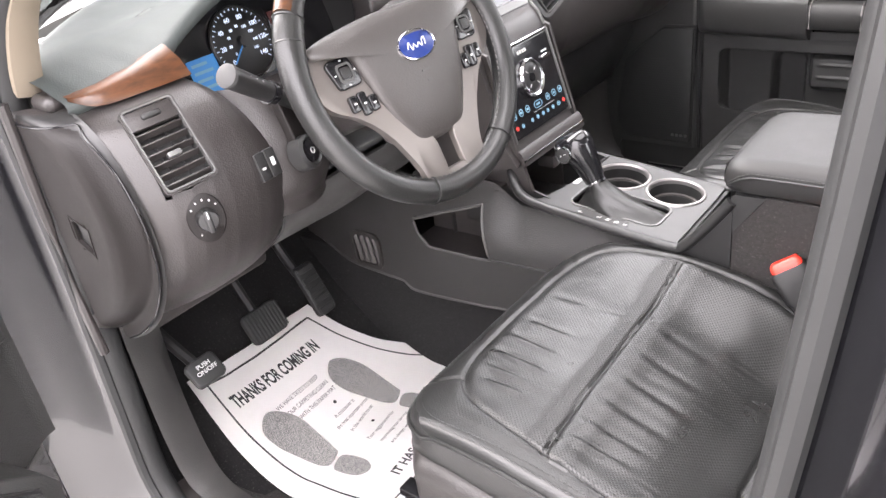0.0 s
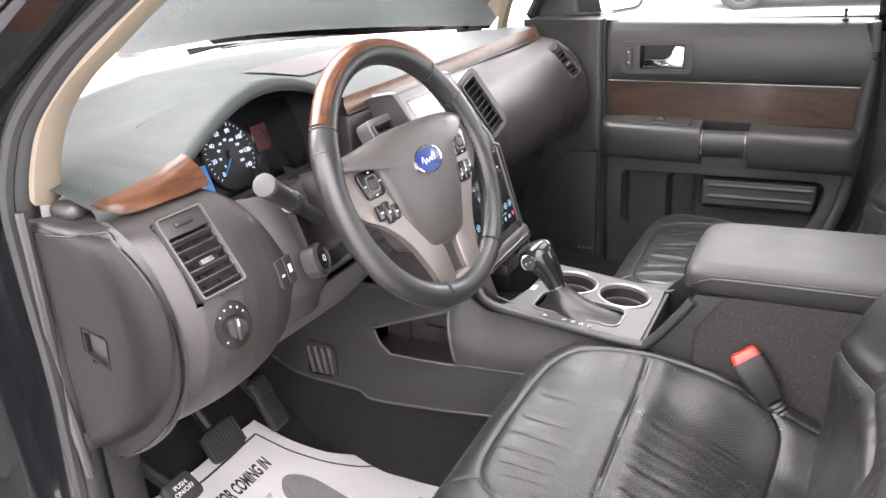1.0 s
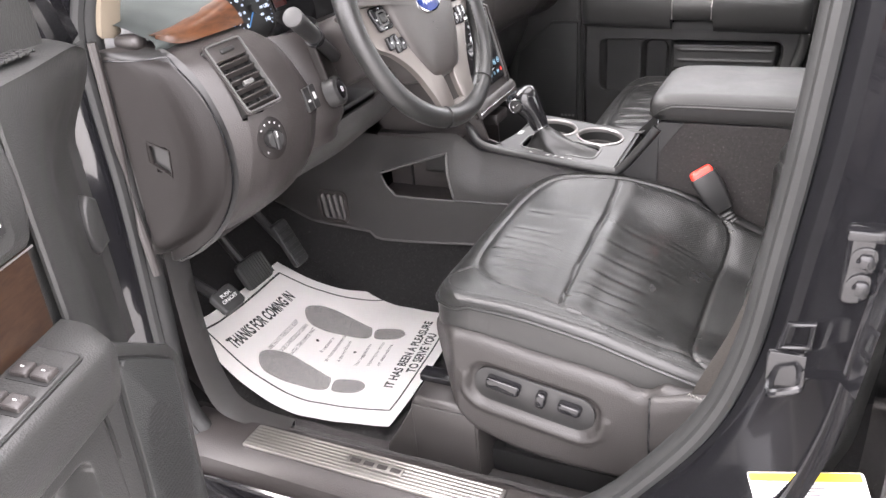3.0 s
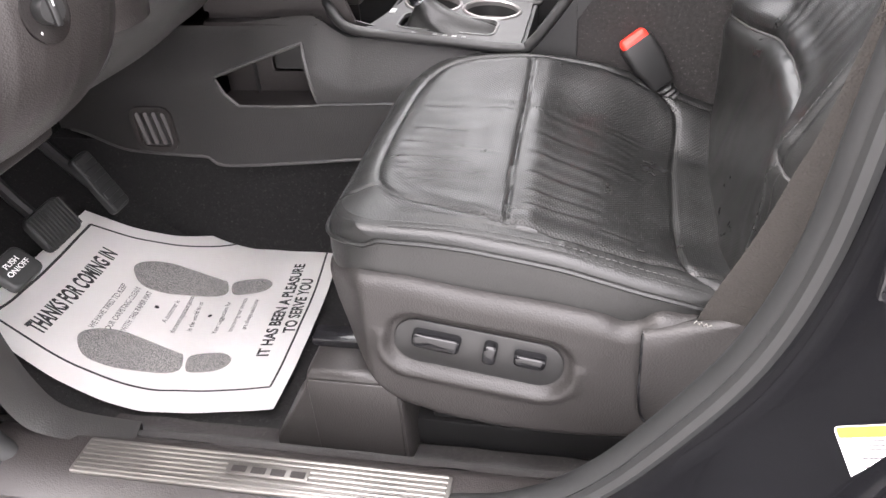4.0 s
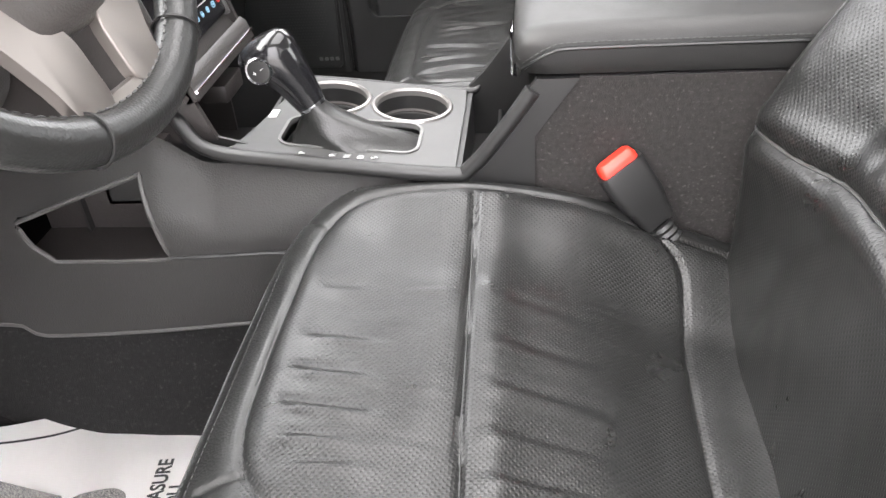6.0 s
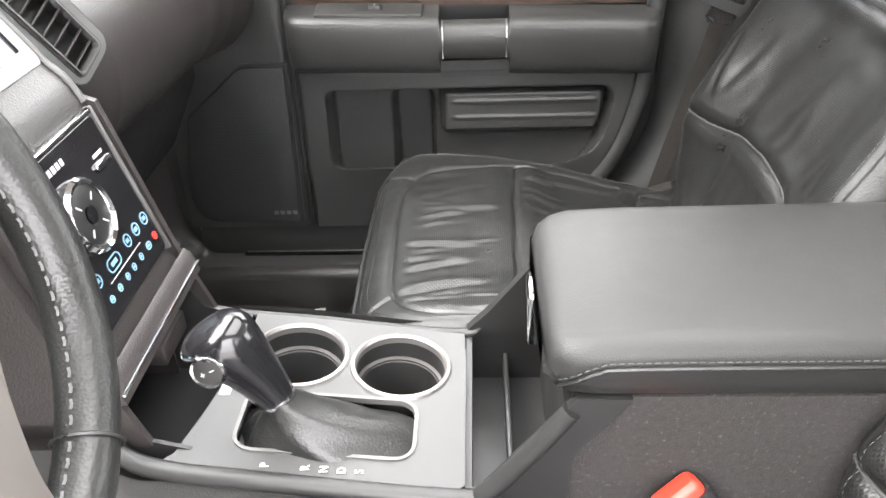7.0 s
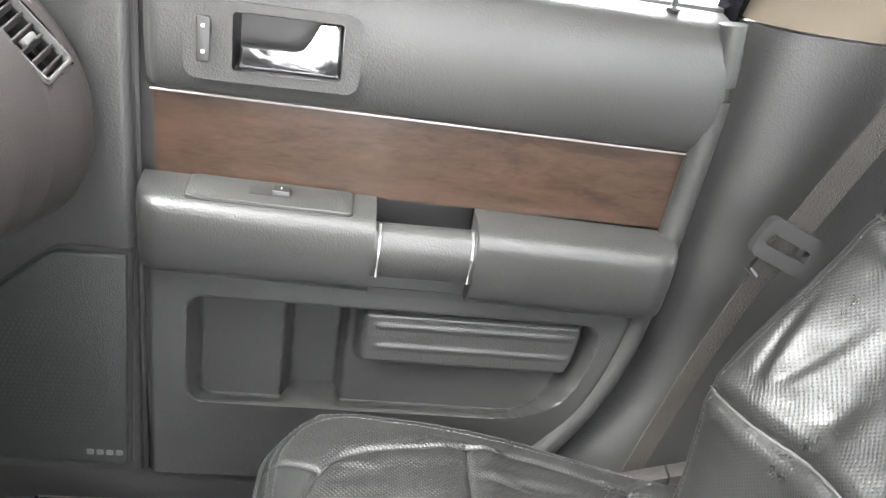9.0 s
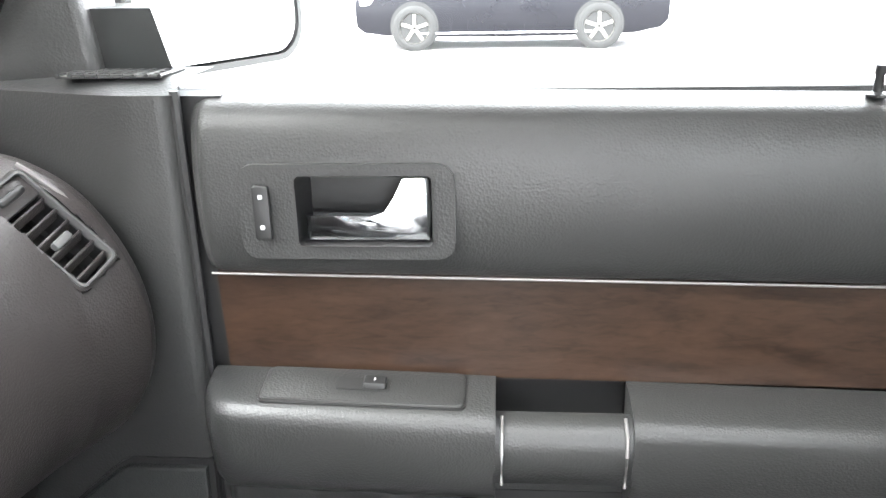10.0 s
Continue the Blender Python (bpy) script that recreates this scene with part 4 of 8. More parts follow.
    low_z = [(-0.004, 0.640), (0.002, 0.615), (0.015, 0.586), (0.038, 0.545), (0.06, 0.514), (0.11, 0.487), (0.172, 0.473), (0.288, 0.466), (0.40, 0.478), (0.58, 0.51)]
    xs = np.array([-0.004 + 0.584 * q ** 1.3 for q in lin(0, 1, 120)])
    ts = np.array(soft_ends(56, 0.75))
    TZ, LZ = through_points(top_z, xs), through_points(low_z, xs)
    XX = np.repeat(xs[:, None], len(ts), 1)
    ZZ = TZ[:, None] + (LZ - TZ)[:, None] * ts[None, :]
    e = 0.212 + 0.056 * np.sqrt(np.clip((XX + 0.004) / 0.055, 0, 1)) * sstep(-0.03, 0.05, XX)
    dt, dl = TZ[:, None] - ZZ, ZZ - LZ[:, None]
    rt, rl = np.minimum(0.022, (TZ - LZ)[:, None] * 0.45), np.minimum(0.016, (TZ - LZ)[:, None] * 0.45)
    e = e - np.where(dt < rt, rt - np.sqrt(np.maximum(0, rt ** 2 - (rt - dt) ** 2)), 0) - np.where(dl < rl, rl - np.sqrt(np.maximum(0, rl ** 2 - (rl - dl) ** 2)), 0)
    ca, sa = math.cos(math.atan(-0.17)), math.sin(math.atan(-0.17))
    A, B = (XX - 0.178) * ca + (ZZ - 0.588) * sa, -(XX - 0.178) * sa + (ZZ - 0.588) * ca
    qx, qz = np.maximum(np.abs(A) - (0.1085 - 0.034), 0), np.maximum(np.abs(B) - (0.041 - 0.034), 0)
    deep = 0.034 - np.hypot(qx, qz)
    e = e - 0.0085 * sstep(-0.002, 0.008, deep) + 0.004 * nbump(deep + 0.006, 0.006) * (B < 0.01)
    bm = sheet_mesh(XX, S_ * e, ZZ, np.zeros(XX.shape))
    side = loft([[(x, S_ * (q - 0.001), z) for x, q, z in zip(xs, e[:, 0], TZ)], [(x, S_ * 0.19, z - 0.002) for x, z in zip(xs, TZ)]], cap=False, closed=False)
    foot_ = loft([[(x, S_ * (q - 0.001), z) for x, q, z in zip(xs, e[:, -1], LZ)], [(x, S_ * 0.19, z) for x, z in zip(xs, LZ)]], cap=False, closed=False)
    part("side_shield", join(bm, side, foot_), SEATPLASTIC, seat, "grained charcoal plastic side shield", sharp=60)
    y1 = S_ * 0.2605
    facing = (lambda x, z: axes((x, y1, z), (1, 0, -0.17), (0, 0, 1))) if S_ < 0 else (lambda x, z: axes((x, y1, z), (-1, 0, 0.17), (0, 0, 1)))
    part("switch_panel", move(plate(rounded(0.196, 0.062, 0.028, 6), 0.0025, 0.001), facing(0.178, 0.588)), DARKPLASTIC, seat, "smooth dark switch panel")
    for nm, x, z, w, h in (("cushion_switch", 0.132, 0.606, 0.056, 0.020), ("lumbar_switch", 0.193, 0.594, 0.016, 0.028), ("recline_switch", 0.238, 0.588, 0.037, 0.016)):
        part(nm, move(plate(rounded(w, h, 0.006, 4), 0.014, 0.005), facing(x, z) @ pose(0, 0, 0.002)), GLOSSBLACK, seat)
        part("switch_foot", move(plate(rounded(w * 0.8, h * 0.8, 0.004, 4), 0.003, 0.0), facing(x, z) @ pose(0, 0, 0.001)), DARKPLASTIC, seat)
    # belt anchor cover behind the shield, in two pieces
    for xa, xb in ((0.358, 0.470), (0.473, 0.580)):
        rings = []
        for x in lin(xa, xb, 9):
            zt = 0.640 + 0.29 * max(0, x - 0.358)
            zl = 0.508 - 0.03 * (x - 0.358) + 0.02 * bump(x - xa, 0.012) * (xa < 0.4)
            rings.append([(x, S_ * 0.250, zt - 0.004), (x, S_ * 0.268, zt), (x, S_ * 0.2755, zt - 0.008), (x, S_ * 0.277, zt - 0.03), (x, S_ * 0.2765, 0.56), (x, S_ * 0.270, zl), (x, S_ * 0.245, zl)])
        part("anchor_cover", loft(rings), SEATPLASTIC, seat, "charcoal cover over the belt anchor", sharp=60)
    part("cover_gap", tube(smooth_path([(0.3570, S_ * 0.2755, 0.642), (0.3575, S_ * 0.2765, 0.60), (0.359, S_ * 0.2765, 0.545), (0.366, S_ * 0.273, 0.515), (0.382, S_ * 0.271, 0.507), (0.43, S_ * 0.270, 0.505)], 5), 0.0016, 6), GLOSSBLACK, seat)
    part("belt_slot", loft([[(x, S_ * q, 0.6435 + 0.29 * (x - 0.358) + dz) for q, dz in ((0.236, -0.03), (0.236, -0.012), (0.264, -0.014), (0.264, -0.03))] for x in lin(0.362, 0.468, 6)]), GLOSSBLACK, seat, "dark slot for the belt")
    # runners and their end covers on the floor
    for s in (-1, 1):
        part("runner", box((0.03, s * 0.19 - 0.02, FLOOR), (0.60, s * 0.19 + 0.02, FLOOR + 0.05), 0.006), DARKPLASTIC, seat)
        part("riser", box((0.10, s * 0.19 - 0.012, FLOOR + 0.045), (0.50, s * 0.19 + 0.012, 0.57), 0.004), DARKPLASTIC, seat)
    e1 = S_ * 0.262
    lid = [(-0.105, FLOOR - 0.003), (-0.100, 0.415), (-0.075, 0.455), (-0.047, 0.505), (-0.040, 0.531), (-0.034, 0.537), (0.048, 0.537), (0.078, 0.500), (0.080, FLOOR - 0.003)]
    bm = loft([[(x, y, z - dz) for x, z in lid] for y, dz in ((e1 - S_ * 0.085, 0), (e1 - S_ * 0.010, 0.0), (e1 - S_ * 0.003, 0.003), (e1, 0.010))])
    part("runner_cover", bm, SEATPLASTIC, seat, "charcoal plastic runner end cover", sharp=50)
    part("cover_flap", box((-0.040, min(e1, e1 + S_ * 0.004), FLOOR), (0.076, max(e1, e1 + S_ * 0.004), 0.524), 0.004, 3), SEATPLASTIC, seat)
    part("slide_rail", box((-0.045, e1 - S_ * 0.058 - 0.014, 0.537), (0.07, e1 - S_ * 0.058 + 0.014, 0.552), 0.003), GLOSSBLACK, seat, "dark steel slide rail")
    part("under_pan", box((0.03, -0.22, 0.55), (0.52, 0.22, 0.62), 0.01), DARKPLASTIC, seat)
    return seat


make_seat("driver_seat", 0.045, -0.370, -1, "black leather front seat with perforated insert and soft creases")
make_seat("passenger_seat", 0.083, 0.355, 1, "black leather passenger seat, deeply creased perforated insert")

# ---- centre console ----
console = thing("centre_console", "charcoal plastic centre console with silver shifter plate", "console")


def plate_z(x):
    return 0.791 - 0.10 * (x + 0.05)


def side_out(x, t):
    """How far the side panel stands out: sheer below, drawn in towards the shifter plate above."""
    a = curve([(-0.62, 0.145), (-0.42, 0.172), (-0.15, 0.172), (0.08, 0.152), (0.24, 0.146)], x)
    return a + 0.004 * (1 - t) - (a - 0.127) * smoothstep(0.55, 1.0, t) ** 1.3


# side panels, driver and passenger side
for s in (-1, 1):
    def side(x, t, s=s):
        z0 = curve([(-0.62, 0.62), (-0.47, 0.59), (-0.33, 0.585), (-0.305, 0.568), (-0.05, 0.583), (0.25, 0.59)], x)
        z1 = curve([(-0.62, 0.80), (-0.30, 0.80), (-0.12, 0.815), (-0.05, plate_z(-0.05) - 0.012), (0.24, plate_z(0.24) - 0.012)], x)
        z = z0 + (z1 - z0) * t
        return (x, s * side_out(x, t), z)
    bm = bmesh.new()
    xs, ts = lin(-0.62, 0.216, 230), lin(0, 1, 60)
    vv = [[bm.verts.new(side(x, t)) for t in ts] for x in xs]
    for i in range(len(xs) - 1):
        for j in range(len(ts) - 1):
            x, y, z = side((xs[i] + xs[i + 1]) / 2, (ts[j] + ts[j + 1]) / 2)
            lo = 0.680
            hi = 0.730 + (x + 0.285) * 0.30
            if lo < z < hi and -0.285 + 0.03 * smoothstep(0.73, 0.68, z) < x < -0.128 + 0.02 * smoothstep(0.77, 0.68, z):
                continue
            bm.faces.new((vv[i][j], vv[i + 1][j], vv[i + 1][j + 1], vv[i][j + 1]))
    bmesh.ops.solidify(bm, geom=bm.faces[:], thickness=0.004)
    part("side_panel", bm, GREYPLASTIC, console, "smooth grey side panel with an open pocket")

    def on_side(x, z, s=s):
        z0 = curve([(-0.33, 0.585), (-0.305, 0.568), (-0.05, 0.583)], x)
        z1 = curve([(-0.30, 0.80), (-0.12, 0.815), (-0.05, plate_z(-0.05) - 0.012)], x)
        return (x, s * (side_out(x, (z - z0) / (z1 - z0)) + 0.0005), z)
    lip = [(-0.283, 0.728), (-0.21, 0.752), (-0.131, 0.776), (-0.118, 0.730), (-0.108, 0.682), (-0.18, 0.680), (-0.247, 0.680), (-0.268, 0.700)]
    part("pocket_lip", tube([on_side(x, z) for x, z in [(lip[i][0] + (lip[(i + 1) % 8][0] - lip[i][0]) * t, lip[i][1] + (lip[(i + 1) % 8][1] - lip[i][1]) * t) for i in range(8) for t in (0, 0.25, 0.5, 0.75)]], 0.0030, 6, True), GREYPLASTIC, console)
    bm = loft([[(x, s * y, z) for y, z in ((0.160, 0.672), (0.090, 0.672), (0.090, 0.80), (0.130, 0.80), (0.126, 0.805), (0.086, 0.805), (0.086, 0.668), (0.160, 0.668))] for x in (-0.30, -0.105, -0.104)])
    part("pocket_liner", bm, PLASTIC, console, "dark open side pocket")
    part("pocket_divider", box((-0.245, min(s * 0.09, s * 0.100), 0.672), (-0.242, max(s * 0.09, s * 0.100), 0.79)), DARKPLASTIC, console)
    part("panel_seam", tube([on_side(x, 0.683 - 0.02 * (x + 0.12)) for x in lin(-0.112, 0.20, 12)], 0.0026, 6), DARKPLASTIC, console)
    part("panel_foot", tube([(x, s * (side_out(x, 0) - 0.001), curve([(-0.62, 0.62), (-0.47, 0.59), (-0.33, 0.585), (-0.305, 0.568), (-0.05, 0.583), (0.25, 0.59)], x)) for x in lin(-0.60, 0.21, 60)], 0.003, 6), GREYPLASTIC, console)

# footwell air vent on the driver side
vent = axes((-0.412, -0.1765, 0.637), (1, 0.02, 0), (0, 0, 1))
part("foot_vent_frame", move(frame_plate(rounded(0.078, 0.082, 0.02), rounded(0.062, 0.066, 0.014), 0.005, 0.012), vent), PLASTIC, console)
part("foot_vent_back", move(plate(rounded(0.066, 0.070, 0.014), 0.001), vent @ pose(0, 0, -0.011)), DARKPLASTIC, console)
for k in range(4):
    part("foot_vent_blade", move(box((-0.0045, -0.031, -0.010), (0.0045, 0.031, 0.003), 0.0015, 1), vent @ pose(-0.024 + 0.016 * k, 0, 0, 0, 35, 8)), PLASTIC, console)

# shifter plate with two cup wells and the gear slot
def hole_grid(outline, holes, z_of, thick):
    """A flat sheet with round or rounded holes, thickened."""
    bm = bmesh.new()
    loops = [outline] + holes
    edges = []
    for lp in loops:
        vs_ = [bm.verts.new((x, y, 0)) for x, y in lp]
        edges += [bm.edges.new((vs_[i], vs_[(i + 1) % len(vs_)])) for i in range(len(vs_))]
    bmesh.ops.triangle_fill(bm, use_beauty=True, use_dissolve=False, edges=edges)
    inner = []
    for f in bm.faces:
        c = f.calc_center_median()
        for h in holes:
            hx = sum(p[0] for p in h) / len(h)
            hy = sum(p[1] for p in h) / len(h)
            if all((h[(i + 1) % len(h)][0] - h[i][0]) * (c.y - h[i][1]) - (h[(i + 1) % len(h)][1] - h[i][1]) * (c.x - h[i][0]) > 0 for i in range(len(h))):
                inner.append(f)
                break
    bmesh.ops.delete(bm, geom=inner, context="FACES_ONLY")
    bmesh.ops.recalc_face_normals(bm, faces=bm.faces)
    ret = bmesh.ops.extrude_face_region(bm, geom=bm.faces[:])
    for v in ret["geom"]:
        if isinstance(v, bmesh.types.BMVert):
            v.co.z -= thick
    for v in bm.verts:
        v.co.z += z_of(v.co.x)
    return bm


def circle(cx, cy, r, n=36):
    return [(cx + r * math.cos(2 * math.pi * i / n), cy + r * math.sin(2 * math.pi * i / n)) for i in range(n)]


CUPS = [(0.049, 0.036), (0.151, 0.030)]
outline = [(-0.044, -0.118), (0.06, -0.124), (0.205, -0.128), (0.216, -0.118), (0.216, -0.05), (0.216, 0.05), (0.214, 0.090), (0.10, 0.096), (0.03, 0.100), (-0.007, 0.100), (-0.007, 0.03), (-0.020, -0.05), (-0.032, -0.105)]
slot = [(x + 0.092, y - 0.0585) for x, y in rounded(0.158, 0.074, 0.018)]
part("shifter_plate", hole_grid(outline, [circle(cx, cy, 0.0455) for cx, cy in CUPS] + [slot], plate_z, 0.006), PLATE, console, "satin silver plastic shifter plate")
for cx, cy in CUPS:
    m = pose(cx, cy, plate_z(cx), 0, 5.7, 0)
    part("cup_ring", move(lathe([(0.0445, -0.006), (0.0445, 0.001), (0.0465, 0.0035), (0.0495, 0.0028), (0.051, 0.0)], 40, cap=False), m), SILVER, console, "satin silver cup holder ring")
    part("cup_well", move(lathe([(0.0455, 0.0), (0.0445, -0.026), (0.040, -0.028), (0.0395, -0.030), (0.037, -0.075), (0.034, -0.078), (0.001, -0.078)], 40, cap=False), m), DARKPLASTIC, console)
    part("cup_step", move(lathe([(0.0447, -0.024), (0.041, -0.0255), (0.0405, -0.029), (0.0447, -0.029)], 40, cap=False), m), PLASTIC, console)
sl = pose(0.092, -0.0585, plate_z(0.092), 0, 5.7, 0)
part("slot_rim", move(frame_plate(rounded(0.162, 0.078, 0.020), rounded(0.155, 0.071, 0.016), 0.002, 0.004), sl), VENTRIM, console, "thin satin grey rim of the gear slot")
part("slot_floor", move(plate(rounded(0.158, 0.074, 0.018), 0.001), sl @ pose(0, 0, -0.018)), DARKPLASTIC, console)
for word, x in (("P", 0.047), ("R", 0.081), ("N", 0.097), ("D", 0.112), ("S", 0.127)):
    lettering(word, 0.011, pose(x, -0.112, plate_z(x) + 0.0008, 0, 5.7, 90), WHITEMARK, "gear_letter", console)

# near rim of the console that wraps the plate
part("edge_rim", tube(smooth_path([(-0.105, -0.085, 0.845), (-0.085, -0.108, 0.815), (-0.05, -0.121, 0.790), (0.06, -0.127, 0.777), (0.205, -0.131, 0.763), (0.235, -0.131, 0.772), (0.275, -0.128, 0.82), (0.30, -0.126, 0.855)], 6), 0.0085, 10), DARKPLASTIC, console)
part("edge_rim", tube(smooth_path([(-0.105, 0.090, 0.845), (-0.085, 0.100, 0.815), (-0.05, 0.104, 0.788), (0.06, 0.102, 0.775), (0.205, 0.096, 0.761), (0.235, 0.10, 0.772), (0.275, 0.108, 0.82), (0.30, 0.112, 0.855)], 6), 0.0055, 10), DARKPLASTIC, console)
# open bin between plate and armrest
for lo_, hi_ in (((0.222, -0.122, 0.69), (0.300, 0.100, 0.70)), ((0.216, -0.122, 0.69), (0.222, 0.100, 0.760)), ((0.296, -0.122, 0.69), (0.302, 0.105, 0.852)), ((0.222, -0.126, 0.69), (0.300, -0.120, 0.765)), ((0.222, 0.094, 0.69), (0.300, 0.100, 0.765))):
    part("bin_wall", box(lo_, hi_), DARKPLASTIC, console, "black wall of the open bin")
bm = loft([[(0.222, y, 0.757), (0.302, y, 0.855), (0.302, y, 0.70), (0.222, y, 0.70)] for y in (-0.128, -0.120)])
part("bin_cheek", bm, DARKPLASTIC, console)
bm = loft([[(0.216, y, 0.765), (0.24, y, 0.79), (0.302, y, 0.870), (0.302, y, 0.70), (0.216, y, 0.70)] for y in (0.094, 0.106)])
part("bin_cheek", bm, DARKPLASTIC, console)
part("bin_divider", box((0.255, -0.12, 0.70), (0.260, 0.095, 0.735), 0.002), DARKPLASTIC, console)

# gear lever
lever = thing("gear_lever", "black gear lever with chrome cap and leather boot", "gear lever")
sh = axes((0.060, -0.070, 0.790), (1, 0, 0.55), (0, 1, 0.0))
up = Vector((-0.47, 0.03, 0.88)).normalized()
foot = Vector((0.052, -0.071, 0.826))
fw = Vector((0, 1, 0)).cross(up)


def lever_ring(s, rx, ry, ahead=0.0, n=28):
    c = foot + up * s - fw * ahead
    return [c + rx * math.cos(a) * fw + ry * math.sin(a) * Vector((0, 1, 0)) for a in [2 * math.pi * i / n for i in range(n)]]


rings = [lever_ring(s, rx, ry, ah) for s, rx, ry, ah in ((-0.004, 0.0150, 0.0135, 0), (0.006, 0.0165, 0.0145, 0), (0.02, 0.0185, 0.0165, 0), (0.034, 0.021, 0.0195, 0.001), (0.048, 0.0245, 0.0225, 0.003), (0.060, 0.0275, 0.0245, 0.005), (0.070, 0.0285, 0.0245, 0.006), (0.078, 0.026, 0.022, 0.006), (0.083, 0.020, 0.017, 0.006), (0.0855, 0.010, 0.008, 0.006))]
rings = [[foot + up * (v - foot).dot(up) + 1.18 * (v - foot - up * (v - foot).dot(up)) for v in ring] for ring in rings]
part("knob", loft(rings), GLOSSBLACK, lever, "black leather-wrapped knob", sharp=80)
part("chrome_collar", loft([lever_ring(s, r, r * 0.9) for s, r in ((-0.008, 0.0165), (-0.003, 0.0178), (0.000, 0.0175), (0.002, 0.0155))]), CHROME, lever)
part("chrome_strip", tube(lever_ring(0.074, 0.0305, 0.0268, 0.0072)[8:21], 0.0028, 8), CHROME, lever, "bright chrome strip on the knob")
bt = axes((0.0115, -0.0965, 0.872), (0.88, 0.0, 0.47), (-0.45, 0.16, 0.86))
part("button_ring", move(lathe([(0.0125, 0), (0.0125, 0.0025), (0.0145, 0.003), (0.0152, 0.0)], 28, cap=False), bt), CHROME, lever)
part("button", move(lathe([(0.0125, 0), (0.0125, 0.002), (0.008, 0.0032), (0.0005, 0.0035)], 24), bt), DARKPLASTIC, lever)
part("plus_mark", join(move(box((-0.002, -0.0004, 0.003), (0.002, 0.0004, 0.0037)), bt @ pose(-0.0045, 0, 0)), move(box((-0.0004, -0.002, 0.003), (0.0004, 0.002, 0.0037)), bt @ pose(-0.0045, 0, 0)), move(box((-0.002, -0.0004, 0.003), (0.002, 0.0004, 0.0037)), bt @ pose(0.0045, 0, 0))), WHITEMARK, lever)
# leather boot, gathered
rings = []
for k, t in enumerate(lin(0, 1, 14)):
    cxx = 0.092 + (0.056 - 0.092) * t ** 1.1
    rx = 0.074 * (1 - t) ** 1.6 + 0.014
    ry = 0.032 * (1 - t) ** 1.3 + 0.0145
    zz = plate_z(cxx) - 0.016 + 0.060 * t ** 0.9
    ring = []
    for i in range(36):
        a = 2 * math.pi * i / 36
        w = 1 + 0.10 * (1 - t) * math.sin(a * 5 + 7 * t) * smoothstep(0, 0.2, t)
        ring.append((cxx + rx * w * math.cos(a), -0.0625 - 0.009 * t + ry * w * math.sin(a), zz + 0.004 * math.sin(3 * a + 5 * t) * (1 - t) + 0.018 * math.sin(t * math.pi) * smoothstep(0.2, 1.0, -math.cos(a)) * 0.3))
    rings.append(ring)
part("boot", loft(rings, cap=False), LEATHER, lever, "creased black leather boot")

# armrest lid
arm = thing("armrest", "padded black leather armrest lid on the console", "armrest")
rings = []
for x, inset, zt, zb in ((0.279, 0.034, 0.890, 0.884), (0.281, 0.020, 0.899, 0.877), (0.287, 0.009, 0.908, 0.872), (0.298, 0.003, 0.914, 0.870), (0.315, 0.0, 0.918, 0.870), (0.36, 0.0, 0.920, 0.870), (0.5, 0.0, 0.921, 0.870), (0.66, 0.0, 0.922, 0.870), (0.74, 0.002, 0.920, 0.870), (0.76, 0.01, 0.906, 0.874)):
    a, b = -0.127 + inset, 0.102 - inset
    r = 0.024
    ring = [(x, a + 0.004, zb), (x, a, zb + 0.012), (x, a + 0.001, zt - r)]
    for k in range(1, 6):
        q = radians(90 * k / 5)
        ring.append((x, a + r * (1 - math.cos(q)), zt - r + r * math.sin(q) * 0.9))
    ring += [(x, a + (b - a) * t, zt - 0.0026 + 0.003 * math.sin(t * math.pi)) for t in (0.3, 0.5, 0.7)]
    for k in range(5, 0, -1):
        q = radians(90 * k / 5)
        ring.append((x, b - r * (1 - math.cos(q)), zt - r + r * math.sin(q) * 0.9))
    ring += [(x, b - 0.001, zt - r), (x, b, zb + 0.012), (x, b - 0.004, zb)]
    rings.append(ring)
part("pad", loft(rings), ARMVINYL, arm, sharp=70)
seam = [(0.290, -0.118, 0.874), (0.300, -0.1265, 0.884), (0.318, -0.1280, 0.894), (0.345, -0.1280, 0.8975), (0.5, -0.1280, 0.8985), (0.74, -0.1280, 0.899)]
part("seam_welt", tube(smooth_path(seam, 6), 0.0018, 6), LEATHER, arm)
part("stitching", dashes([(p.x, p.y - 0.0005, p.z + 0.006) for p in smooth_path(seam, 6)], 0.004, 0.0025, 0.0006), DARKTHREAD, arm)
part("latch", box((0.274, 0.004, 0.815), (0.286, 0.046, 0.872), 0.004, 3), CHROME, arm, "chrome latch tab")
def side_plate(pts, y0, y1):
    return loft([[(x, y + 0.008 * (z - 0.60), z) for x, z in pts] for y in (y0, y1)])


part("side_carpet", side_plate([(0.20, 0.52), (0.20, 0.735), (0.252, 0.735), (0.347, 0.866), (0.78, 0.866), (0.78, 0.52)], -0.125, -0.119), CONCARPET, console, "charcoal carpet on the console side")
part("carpet_border", side_plate([(0.203, 0.733), (0.212, 0.750), (0.226, 0.762), (0.304, 0.866), (0.346, 0.866), (0.252, 0.733)], -0.128, -0.119), DARKPLASTIC, console, "black plastic border of the bin")
part("box_body", box((0.302, -0.117, 0.52), (0.78, 0.108, 0.866)), DARKPLASTIC, console)

